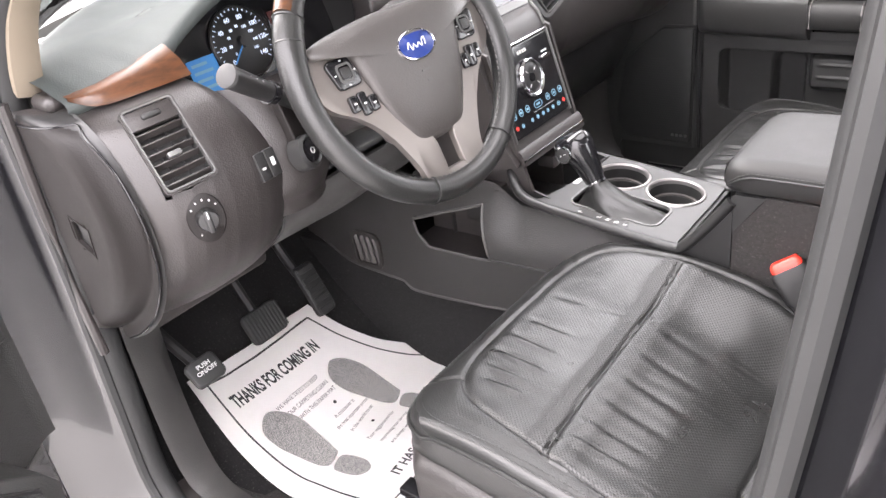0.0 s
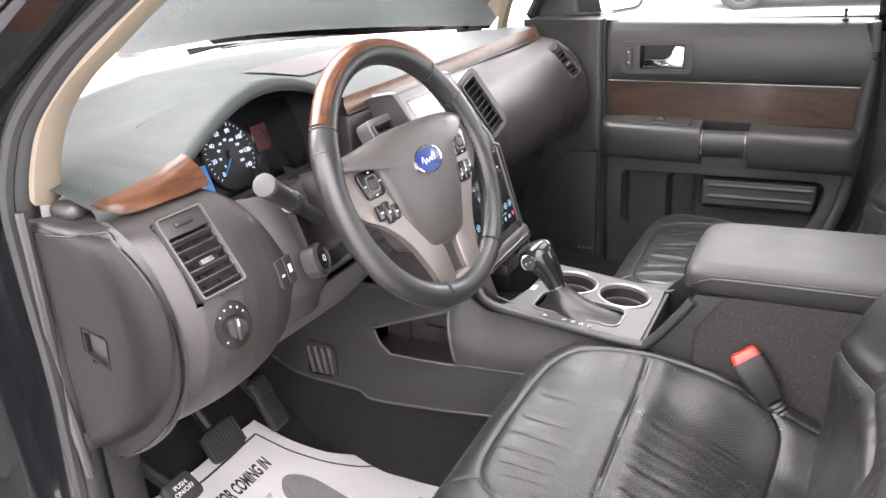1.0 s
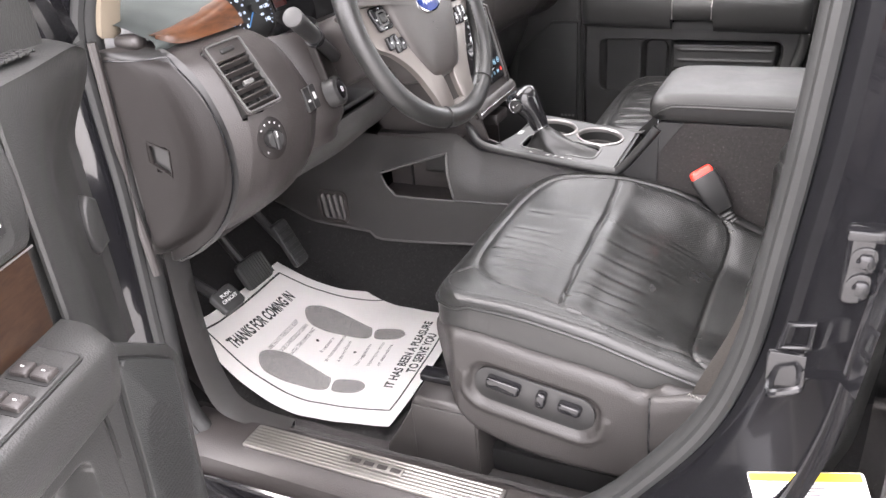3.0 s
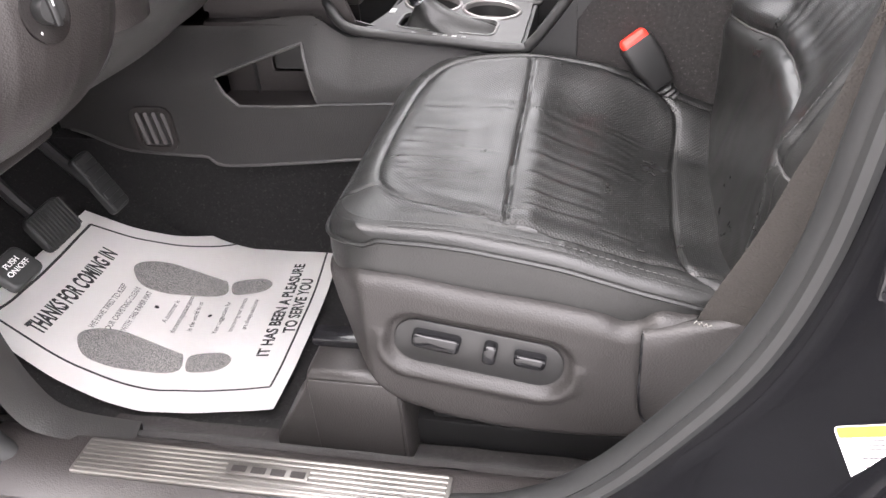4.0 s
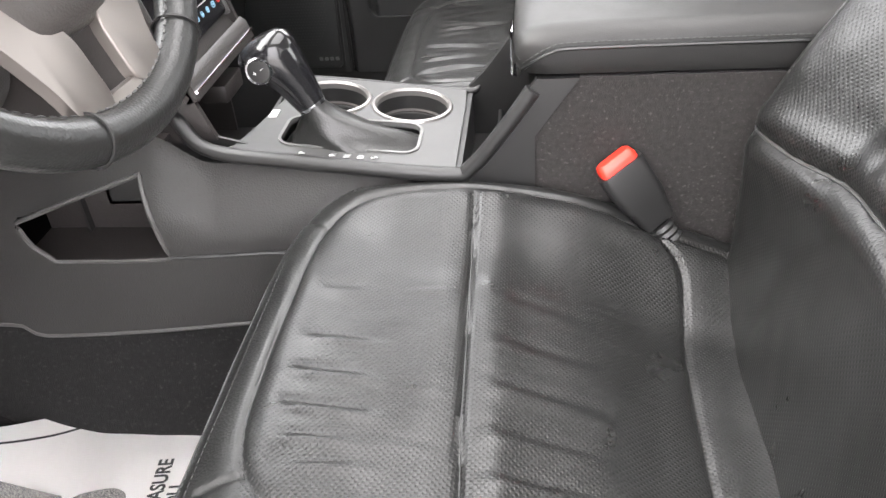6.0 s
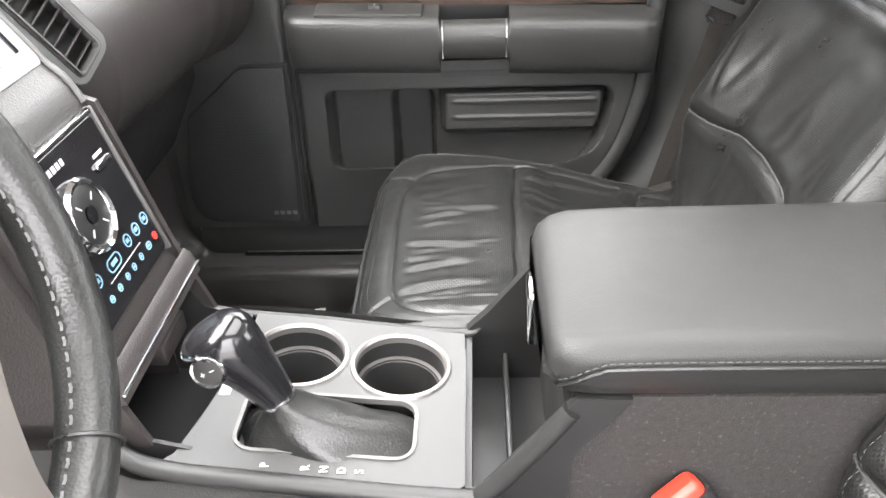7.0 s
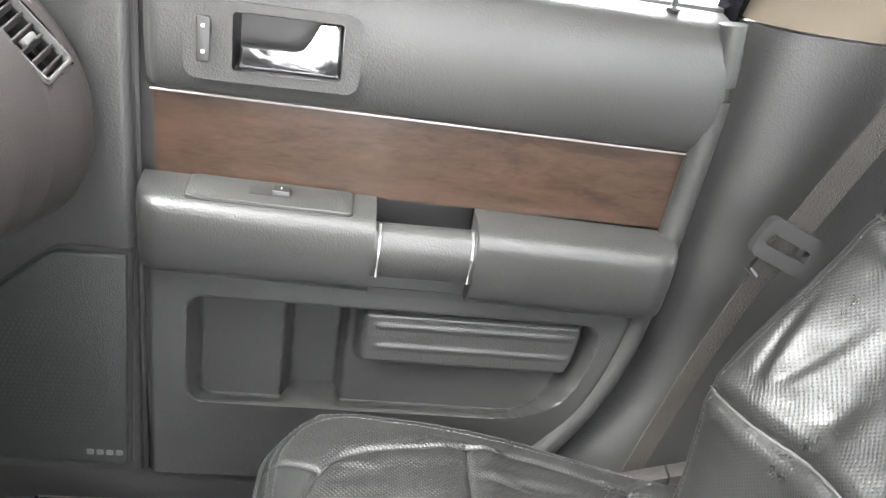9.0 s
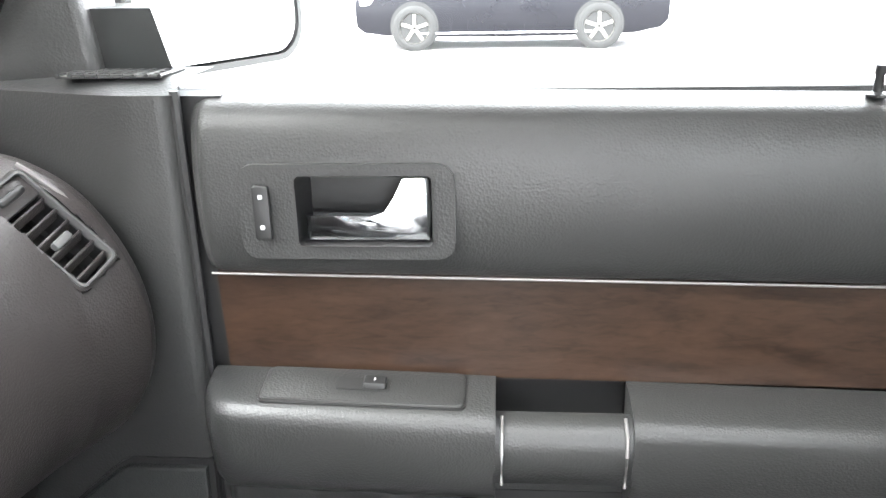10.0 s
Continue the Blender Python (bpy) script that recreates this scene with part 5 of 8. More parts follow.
# seat belt buckles
def make_buckle(m, group):
    b = thing("belt_buckle", "black seat belt buckle with red release button", "belt buckle", m, group)
    part("casing", loft([[(x * k, y * k2, z) for x, y in rounded(0.036, 0.022, 0.006, 4)] for z, k, k2 in ((0, 0.72, 0.8), (0.004, 0.8, 0.9), (0.022, 0.88, 0.95), (0.026, 1.0, 1.0), (0.060, 1.05, 1.0), (0.068, 1.04, 0.95))]), DARKPLASTIC, b)
    part("release_button", loft([[(x * k, y * k2, z) for x, y in rounded(0.032, 0.017, 0.005, 4)] for z, k, k2 in ((0.060, 1, 1), (0.072, 1, 1), (0.077, 0.92, 0.85), (0.079, 0.8, 0.6))]), RED, b, "bright red release button")
    rings = []
    for k in range(22):
        z = -0.075 + 0.0035 * k
        r = 1.0 if k % 2 else 0.82
        rings.append([(0.011 * r * math.cos(a) + 0.03 * (z / 0.075) ** 2 * 0.3, 0.009 * r * math.sin(a), z) for a in [2 * math.pi * i / 14 for i in range(14)]])
    part("ribbed_stalk", loft(rings), DARKPLASTIC, b, "ribbed black flexible stalk")
    return b


bk = make_buckle(axes((0.430, -0.150, 0.714), (0.72, 0.30, 0.46), (-0.20, 1.0, -0.25)) @ Matrix.Diagonal((1.35, 1.35, 1.12, 1)), "seat belt buckles")

# ---- dashboard ----
dash = thing("dashboard", "charcoal dashboard with glare-lifted soft top and walnut inlays", "dashboard")


def brow(y):
    return math.cos(min(1.0, abs(y + 0.375) / 0.20) * math.pi / 2) ** 0.8 if abs(y + 0.375) < 0.20 else 0.0


def top_edge(y):
    x = curve([(-0.76, -0.310), (-0.70, -0.284), (-0.575, -0.278), (-0.375, -0.30), (-0.18, -0.300), (0.1, -0.300), (0.68, -0.262), (0.74, -0.30)], y) + 0.010 * brow(y)
    z = curve([(-0.76, 1.150), (-0.70, 1.153), (-0.66, 1.159), (-0.62, 1.169), (-0.575, 1.182), (-0.18, 1.168), (0.1, 1.168), (0.70, 1.182), (0.75, 1.174)], y) + 0.066 * brow(y)
    return x, z


def dash_top(y, t):
    xe, ze = top_edge(y)
    xs = screen_x(y) + 0.015
    zs = 1.190 - 0.03 * (abs(y) / 0.74) ** 2
    if t <= 1:
        k = t ** 0.8
        x = xs + (xe - xs) * k
        z = zs + (ze - zs) * smoothstep(0.25, 1.0, k) + 0.012 * math.sin(k * math.pi) * (1 - brow(y))
        z -= 0.035 * brow(y) * math.sin(k * math.pi) * 0.3
        return (x, y, z)
    a = (t - 1) * math.pi * 0.75
    return (xe + 0.012 * math.sin(a), y, ze - 0.012 * (1 - math.cos(a)))


part("dash_top", grid(dash_top, lin(-0.722, 0.745, 120), lin(0, 1, 26) + [1.2, 1.4, 1.6, 1.8, 2.0]), DASHTOP, dash, "soft-touch dash top, colour lifted for windscreen glare", sharp=70)
gx = [Vector(dash_top(y, 0.42)) + Vector((0, 0, 0.003)) for y in lin(-0.10, 0.36, 14)]
gy = [Vector(dash_top(y, 0.66)) + Vector((0, 0, 0.003)) for y in lin(-0.06, 0.30, 14)]
bm = loft([gx, [a.lerp(b, 0.5) + Vector((0, 0, 0.002)) for a, b in zip(gx, gy)], gy], cap=False, closed=False)
part("defrost_grille", bm, PLASTIC, dash, "grey speaker grille set in the dash top")

FACE = [(-0.290, 1.142), (-0.256, 1.136), (-0.222, 1.129), (-0.190, 1.111), (-0.167, 1.075), (-0.152, 1.025), (-0.155, 0.975), (-0.178, 0.915), (-0.222, 0.865), (-0.285, 0.824), (-0.36, 0.790), (-0.45, 0.765)]


def face_profile(pts, n=4):
    q = smooth_path([(x, 0, z) for x, z in pts], n)
    return [(p.x, p.z) for p in q]




prof = face_profile(FACE, 10)


def face_ring(y, pull, squeeze=0.0):
    low = 0.40 * smoothstep(-0.580, -0.500, y)
    return [(x - pull, y, z + (0.98 - z) * (squeeze + (low if z > 0.98 else 0.0))) for x, z in prof]


PULL = [(-0.752, 0.105), (-0.750, 0.085), (-0.745, 0.070), (-0.738, 0.059), (-0.728, 0.049), (-0.71, 0.035), (-0.69, 0.021), (-0.665, 0.010), (-0.64, 0.003), (-0.62, 0), (-0.58, 0.001), (-0.56, 0.004), (-0.545, 0.009), (-0.525, 0.017), (-0.508, 0.030), (-0.497, 0.050), (-0.492, 0.08)]
VENT_D = axes((-0.188, -0.663, 1.088), (0.16, 0.98, 0.05), (-0.064, 0.0, 0.092))
rings = [face_ring(y, linear(PULL, y), linear([(-0.752, 0.035), (-0.748, 0.01), (-0.740, 0)], y)) for y in [-0.752, -0.751, -0.750, -0.7475, -0.745, -0.741, -0.738, -0.734] + lin(-0.730, -0.545, 80) + [-0.535, -0.525, -0.516, -0.508, -0.502, -0.497, -0.492]]
part("driver_face", cut(loft(rings, cap=False, closed=False), VENT_D, 0.066, 0.110, 0.035), PLASTIC, dash, sharp=60)
# side end with the cover of the fuse box
END = smooth_path([(-0.345, 0, 1.153), (-0.30, 0, 1.144), (-0.252, 0, 1.110), (-0.218, 0, 1.055), (-0.203, 0, 0.995), (-0.212, 0, 0.935), (-0.248, 0, 0.872), (-0.295, 0, 0.828), (-0.352, 0, 0.793)], 6)
side_out = [(p.x, p.z) for p in END] + [(-0.358, 0.88), (-0.354, 1.0), (-0.349, 1.1)]
edge_r = sorted((p.z, p.x) for p in smooth_path([(-0.345, 0, 1.153), (-0.285, 0, 1.140), (-0.235, 0, 1.105), (-0.203, 0, 1.050), (-0.190, 0, 0.990), (-0.200, 0, 0.930), (-0.238, 0, 0.870), (-0.290, 0, 0.825), (-0.350, 0, 0.793)], 6))


face_y = [(p, y) for y, p in PULL if y < -0.64][::-1]
face_x = sorted((z, x) for x, z in prof)


def end_point(t, z, out, grow):
    """The end of the dash: flush with the rounded face at its rear edge."""
    zz = max(0.7935, min(1.1525, z))
    xr = linear(edge_r, zz) + grow
    xl = -0.350 - 0.004 * (1.15 - z) - grow
    x = xl + (xr - xl) * t
    y = linear(face_y, linear(face_x, zz) - x)
    return (x, min(y, -0.722) - 0.0015 - out, 0.975 + (z - 0.975) * (1 + grow * 2))


part("end_panel", grid(lambda t, z: end_point(t, z, -0.003, 0.009), lin(0, 1, 16), [0.7935 + 0.342 * q for q in soft_ends(40, 0.8)]), DARKPLASTIC, dash)
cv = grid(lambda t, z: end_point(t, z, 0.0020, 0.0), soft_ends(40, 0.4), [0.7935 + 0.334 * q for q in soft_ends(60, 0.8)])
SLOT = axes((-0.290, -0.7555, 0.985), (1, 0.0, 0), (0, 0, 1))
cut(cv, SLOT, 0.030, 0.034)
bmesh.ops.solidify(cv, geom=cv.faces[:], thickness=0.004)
# cover coloured darker than the face beside it: shade painted in
cover = part("end_cover", cv, COVERPLASTIC, dash, "curved charcoal end cover with finger slot, shade darkened into its colour", sharp=50)
slot_o = [(-0.0215, 0.0285), (0.021, 0.016), (0.015, -0.027), (-0.0235, -0.008)]
slot_i = [(-0.020, 0.0265), (0.0195, 0.0145), (0.0135, -0.024), (-0.022, -0.005)]
part("finger_slot", move(plate(slot_i[::-1], 0.0012), SLOT @ pose(0, 0, -0.016)), DARKPLASTIC, cover)
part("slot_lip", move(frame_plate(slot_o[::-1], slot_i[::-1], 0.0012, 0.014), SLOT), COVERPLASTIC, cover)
gapline = [end_point(1, z, 0.0030, 0.0028) for z in [0.797 + 0.330 * q for q in soft_ends(40, 0.8)]] + [end_point(t, 1.1285, 0.0030, 0.0) for t in lin(0.98, 0.0, 12)]
part("cover_gap", tube(gapline, 0.0013, 8), GLOSSBLACK, dash, "thin dark gap round the end cover")
part("end_bead", tube([(-0.357, -0.760, 1.155), (-0.360, -0.762, 1.0), (-0.362, -0.762, 0.86), (-0.358, -0.760, 0.785)], 0.007, 8), PLASTIC, dash)
# knee panel under the column, through to the console
LOW = [(-0.215, 0.955), (-0.205, 0.93), (-0.215, 0.895), (-0.25, 0.860), (-0.31, 0.822), (-0.38, 0.795), (-0.46, 0.775)]
low = face_profile(LOW)
rings = [[(x - 0.02 * smoothstep(-0.35, -0.18, y) - 0.0 * y, y, z - 0.012 * smoothstep(-0.5, -0.2, y)) for x, z in low] for y in lin(-0.515, -0.155, 12)]
part("knee_panel", loft(rings, cap=False, closed=False), GREYPLASTIC, dash)
part("knee_seam", tube([(x + 0.001, -0.512 - 0.0 * x, z) for x, z in low[4:]], 0.0018, 6), DARKPLASTIC, dash)
part("under_flange", box((-0.47, -0.66, 0.742), (-0.40, -0.42, 0.772), 0.012, 3), PLASTIC, dash, "grey plastic flange under the dash")
part("column_recess", join(box((-0.315, -0.50, 0.93), (-0.300, -0.14, 1.08)), box((-0.30, -0.50, 0.93), (-0.22, -0.49, 1.06)), box((-0.305, -0.50, 0.940), (-0.20, -0.14, 0.948))), PLASTIC, dash)
part("under_tray", box((-0.86, -0.74, 0.765), (-0.44, 0.74, 0.772)), DARKPLASTIC, dash)

# walnut inlay by the outer vent
pts_lo = smooth_path([(-0.282, -0.717, 1.1510), (-0.262, -0.690, 1.1385), (-0.250, -0.63, 1.139), (-0.244, -0.568, 1.140)], 5)
pts_hi = smooth_path([(-0.284, -0.717, 1.155), (-0.270, -0.680, 1.158), (-0.266, -0.627, 1.168), (-0.263, -0.582, 1.181)], 5)
bm = loft([pts_lo, [a.lerp(b, 0.5) + Vector((0.004, -0.001, 0.003)) for a, b in zip(pts_lo, pts_hi)], pts_hi, [p + Vector((-0.02, 0.004, 0)) for p in pts_hi]], cap=False, closed=False)
part("driver_inlay", bm, WOOD, dash, "glossy figured walnut inlay", sharp=60)
part("inlay_end", loft([[pts_lo[-1], pts_hi[-1]], [pts_lo[-1] + Vector((-0.05, 0.012, 0)), pts_hi[-1] + Vector((-0.05, 0.012, 0))]], cap=False, closed=False), PLASTIC, dash)

# vents
def make_vent(m, w, h, n, cols, r, knob_tab=True, wheel=False):
    part("vent_bezel", move(frame_plate(rounded(w + 0.007, h + 0.007, r), rounded(w, h, r * 0.7), 0.0035, 0.004), m), PLASTIC, dash)
    part("vent_rim", move(frame_plate(rounded(w + 0.0016, h + 0.0016, r * 0.72), rounded(w - 0.002, h - 0.002, r * 0.65), 0.0062, 0.003), m), VENTRIM, dash, "thin satin grey vent rim")
    hv = h * (0.76 if wheel else 1.0)
    oy = -(h - hv) / 2
    part("vent_back", move(plate(rounded(w - 0.001, h - 0.001, r * 0.7), 0.001), m @ pose(0, 0, -0.020)), DARKPLASTIC, dash)
    wall = [[(x, y, z) for x, y in rounded(w - 0.001, h - 0.001, r * 0.7)] for z in (0.003, -0.02)]
    part("vent_throat", move(loft(wall, cap=False), m), DARKPLASTIC, dash)
    for k in range(n):
        y = oy - hv / 2 + hv * (k + 0.5) / n
        part("vent_blade", move(box((-w / 2 + 0.001, -0.0012, -0.0060), (w / 2 - 0.001, 0.0012, 0.0050), 0.0008, 1), m @ pose(0, y, -0.0030, -28)), PLASTIC, dash)
    for k in range(cols):
        x = -w / 2 + w * (k + 1) / (cols + 1)
        part("vent_vane", move(box((x - 0.0008, oy - hv / 2, -0.018), (x + 0.0008, oy + hv / 2, -0.011)), m), DARKPLASTIC, dash)
    if knob_tab:
        part("vent_tab", move(box((-0.009, oy - 0.0035, -0.002), (0.009, oy + 0.0035, 0.006), 0.002, 2), m), VENTRIM, dash, "grey vent slider tab")
    if wheel:
        part("wheel_panel", move(box((-w / 2 + 0.001, h / 2 - h * 0.24, -0.006), (w / 2 - 0.001, h / 2 - 0.001, 0.0035), 0.002), m), PLASTIC, dash)
        part("thumb_wheel", move(box((-0.013, h / 2 - h * 0.155, 0.0), (0.013, h / 2 - h * 0.085, 0.007), 0.003, 3), m), DARKPLASTIC, dash)


make_vent(VENT_D, 0.064, 0.107, 6, 2, 0.007, True, True)
VENT_L = axes((-0.224, -0.152, 1.104), (0.0, 1, 0), (-0.55, 0, 1))
make_vent(VENT_L, 0.062, 0.048, 4, 2, 0.008, False)
VENT_C = axes((-0.176, 0.150, 1.096), (0.22, 0.80, 0.50), (-0.050, -0.075, 0.115))
VENT_P = axes((-0.168, 0.651, 1.104), (0.20, 0.90, 0.30), (-0.65, -0.15, 0.75))
make_vent(VENT_C, 0.040, 0.126, 9, 0, 0.008, False)
make_vent(VENT_P, 0.042, 0.094, 6, 2, 0.008, True, True)

# headlamp knob
km = axes((-0.1605, -0.660, 0.994), (0.40, 0.91, 0.04), (-0.08, 0.0, 1))
part("knob_base", move(lathe([(0.029, -0.004), (0.029, 0.002), (0.027, 0.0035), (0.001, 0.0036)], 32), km @ Matrix.Diagonal((0.82, 1.12, 1, 1))), COVERPLASTIC, dash, "oval black switch plate")
part("light_knob", move(join(lathe([(0.014, 0.003), (0.0135, 0.014), (0.012, 0.017), (0.0005, 0.0175)], 28), box((-0.0038, -0.015, 0.012), (0.0038, 0.015, 0.021), 0.002, 2)), km), DARKPLASTIC, dash)
for a in (-130, 60, 85, 112, 140, 35):
    part("knob_mark", move(box((-0.0010, 0.0220, 0.0034), (0.0010, 0.0244, 0.0041)), km @ Matrix.Diagonal((0.82, 1.05, 1, 1)) @ pose(0, 0, 0, 0, 0, a - 90)), WHITEMARK, dash)
part("knob_pointer", move(box((-0.0008, 0.004, 0.0205), (0.0008, 0.013, 0.0217)), km), WHITEMARK, dash)
# dimmer and boot release switches
dm = axes((-0.1560, -0.556, 1.022), (-0.06, 1, 0), (-0.25, -0.02, 1))
for k, x in enumerate((-0.0088, 0.0088)):
    part("rocker_switch", move(plate(rounded(0.0165, 0.038, 0.002), 0.005, 0.0015), dm @ pose(x, 0, 0)), DARKPLASTIC, dash)
    part("switch_mark", move(box((-0.003, -0.004, 0.005), (0.003, 0.008 * k - 0.001, 0.0056)), dm @ pose(x, 0, 0)), WHITEMARK, dash)
# start button panel and ring
ig = axes((-0.140, -0.492, 1.018), (-0.3, 1, 0), (-0.35, 0, 1))
part("start_surround", move(lathe([(0.024, -0.02), (0.024, 0.0), (0.019, 0.004), (0.017, 0.002), (0.016, -0.001)], 30, cap=False), ig), DARKPLASTIC, dash)
part("start_button", move(lathe([(0.0155, -0.004), (0.0155, 0.0025), (0.012, 0.004), (0.0005, 0.0038)], 30), ig), GLOSSBLACK, dash)
part("start_mark", move(lathe([(0.0045, 0.0038), (0.0045, 0.0046), (0.0035, 0.0046), (0.0035, 0.0038)], 18, cap=False), ig), WHITEMARK, dash)
part("switch_panel", move(plate(rounded(0.042, 0.125, 0.018), 0.012, 0.004), axes((-0.172, -0.488, 1.045), (-0.35, 1, 0), (-0.3, 0.1, 1))), COVERPLASTIC, dash, "smooth dark oblong switch panel")

# instrument cluster
clu = thing("instrument_cluster", "instrument cluster with white numerals and blue needle", "instrument cluster")
cm = axes((-0.385, -0.375, 1.122), (0, 1, 0), (-0.32, 0, 1))
part("backing", move(plate(rounded(0.37, 0.165, 0.06, 8), 0.004), cm), GLOSSBLACK, clu)
rings = []
for t in lin(0, 1, 6):
    rr = []
    for x, y in rounded(0.37 - 0.0 * t, 0.165, 0.06, 10):
        p = cm @ Vector((x, y, 0.002))
        e = Vector((-0.285, -0.375 + x * 1.04, top_edge(-0.375 + x * 1.0)[1] - 0.006 if y > 0.0 else 1.045))
        rr.append(p.lerp(e, t))
    rings.append(rr)
part("hood", loft(rings, cap=False), DARKPLASTIC, clu, "dark hood round the dials")
sp = cm @ pose(-0.005, -0.004, 0.005) @ Matrix.Scale(1.04, 4)
part("dial", move(lathe([(0.052, 0), (0.052, 0.003), (0.050, 0.004), (0.0005, 0.004)], 40), sp), DARKPLASTIC, clu)
part("dial_ring", move(lathe([(0.054, 0), (0.0545, 0.005), (0.0525, 0.006), (0.0518, 0.003)], 40, cap=False), sp), PLASTIC, clu)
for k in range(29):
    a = radians(220 - 260 * k / 28)
    big = k % 4 == 0
    part("tick", move(box((0.045 if big else 0.047, -0.0005, 0.004), (0.050, 0.0005, 0.0048)), sp @ pose(0, 0, 0, 0, 0, math.degrees(a))), DIALGLOW, clu)
for k in range(8):
    a = radians(220 - 260 * k / 7)
    lettering(str(20 * k), 0.0098, sp @ pose(0.037 * math.cos(a), 0.037 * math.sin(a), 0.0046), DIALGLOW, "numeral", clu)
for k in range(9):
    a = radians(215 - 250 * k / 8)
    lettering(str(20 * k), 0.0060, sp @ pose(0.0235 * math.cos(a), 0.0235 * math.sin(a), 0.0046), DIALGLOW, "numeral", clu)
part("needle", move(box((0, -0.0012, 0.007), (0.040, 0.0012, 0.0085), 0.0005, 1), sp @ pose(0, 0, 0, 0, 0, 222)), BLUEGLOW, clu, "bright blue needle")
part("needle_hub", move(lathe([(0.009, 0.004), (0.008, 0.010), (0.0005, 0.0105)], 20), sp), DARKPLASTIC, clu)
trip = part("trip_display", move(box((-0.112, -0.060, 0.004), (-0.060, -0.004, 0.006), 0.001, 1), cm), BLUEGLOW, clu, "blue lit trip display")
for k in range(4):
    part("display_line", move(box((-0.106, -0.050 + 0.0115 * k, 0.006), (-0.072 - 0.006 * (k % 2), -0.0455 + 0.0115 * k, 0.0064)), cm), ICONGLOW, trip)
part("radio_display", move(box((0.060, -0.022, 0.004), (0.125, 0.034, 0.006), 0.001, 1), cm), GLOSSBLACK, clu)
part("red_panel", move(box((0.062, -0.016, 0.006), (0.100, 0.026, 0.0068), 0.0005, 1), cm), material("dim_red_display", (0.075, 0.016, 0.016), 0.3), clu, "dim red display block")
for k in range(3):
    part("display_bar", move(box((0.070, 0.018 - 0.012 * k, 0.0068), (0.094, 0.0205 - 0.012 * k, 0.0074)), cm), PLASTIC, clu)
lettering("P R N D S", 0.008, cm @ pose(-0.005, -0.058, 0.0058), WHITEMARK, "gear_row", clu)

# centre stack
sm = axes((-0.1065, 0.0, 0.950), (0, 1, 0), (-0.285, 0, 1))
STACK = [(p.x, p.z) for p in smooth_path([(-0.088, 0, 0.873), (-0.131, 0, 1.030), (-0.158, 0, 1.071), (-0.190, 0, 1.118), (-0.220, 0, 1.161), (-0.229, 0, 1.168), (-0.268, 0, 1.162)], 5)]
part("stack_body", loft([[(x, y, z) for x, z in STACK] + [(-0.30, y, 1.150), (-0.30, y, 0.82), (-0.10, y, 0.835), (-0.070, y, 0.845)] for y in (-0.116, 0.096)]), PLASTIC, dash, sharp=40)
for y in (-0.116, 0.096):
    part("stack_edge", tube([(x + 0.001, y, z + 0.0005) for x, z in STACK[5:]], 0.0034, 8), VENTRIM, dash, "slim satin grey edge trim")
part("stack_panel", move(plate(rounded(0.178, 0.148, 0.006), 0.004, 0.002), sm), GLOSSBLACK, dash, "gloss black touch control panel")
for x in (0.0915, -0.0915):
    part("stack_edge", move(box((x - 0.0025, -0.078, -0.004), (x + 0.0025, 0.080, 0.006), 0.002), sm), VENTRIM, dash, "slim satin grey edge trim")
part("top_bar", move(box((-0.088, 0.074, 0.0), (0.088, 0.080, 0.007), 0.002), sm), CHROME, dash, "bright bar above the panel")
part("disc_slot", move(box((-0.075, -0.003, -0.004), (0.075, 0.003, 0.0012), 0.001, 1), axes((-0.1405, -0.01, 1.046), (0, 1, 0), (-0.62, 0, 1))), DARKPLASTIC, dash)
part("dial_ring_outer", move(lathe([(0.034, 0.003), (0.034, 0.010), (0.031, 0.0135), (0.0275, 0.012), (0.0265, 0.009)], 44, cap=False), sm @ pose(0, 0.012, 0)), CHROME, dash, "ridged chrome dial ring")
part("dial_face", move(lathe([(0.027, 0.004), (0.027, 0.010), (0.025, 0.011), (0.009, 0.0105), (0.0085, 0.0085), (0.0005, 0.0085)], 44), sm @ pose(0, 0.012, 0)), DARKPLASTIC, dash)
part("dial_hub", move(lathe([(0.0075, 0.008), (0.0075, 0.011), (0.0005, 0.0115)], 24), sm @ pose(0, 0.012, 0)), GLOSSBLACK, dash)
for a in (45, 135, 225, 315):
    part("dial_mark", move(box((0.014, -0.0007, 0.0105), (0.0215, 0.0007, 0.0114)), sm @ pose(0, 0.012, 0, 0, 0, a)), WHITEMARK, dash)
for x in (-0.064, 0.064):
    part("volume_slider", move(plate(rounded(0.030, 0.0065, 0.003), 0.003, 0.001), sm @ pose(x, 0.034, 0.004)), CHROME, dash, "short chrome slider bar")
    part("slider_mark", move(box((-0.009, -0.0016, 0), (0.009, 0.0016, 0.0006)), sm @ pose(x, 0.043, 0.004)), WHITEMARK, dash)
part("maker_bars", move(join(*[box((-0.014 + 0.0075 * k, -0.003, 0), (-0.009 + 0.0075 * k, 0.003, 0.0006)) for k in range(4)]), sm @ pose(0, 0.060, 0.004)), WHITEMARK, dash)


def ring_icon(x, y, r, mat, w=1.0):
    m = sm @ pose(x, y, 0.004)
    o, i = rounded(2 * r * w, 2 * r, r), rounded(2 * r * w - 0.0022, 2 * r - 0.0022, r)
    part("touch_icon", move(frame_plate(o, i, 0.0007), m), mat, dash)
    part("icon_glyph", move(box((-r * 0.45 * w, -r * 0.3, 0), (r * 0.45 * w, r * 0.3, 0.0006)), m), mat, dash)


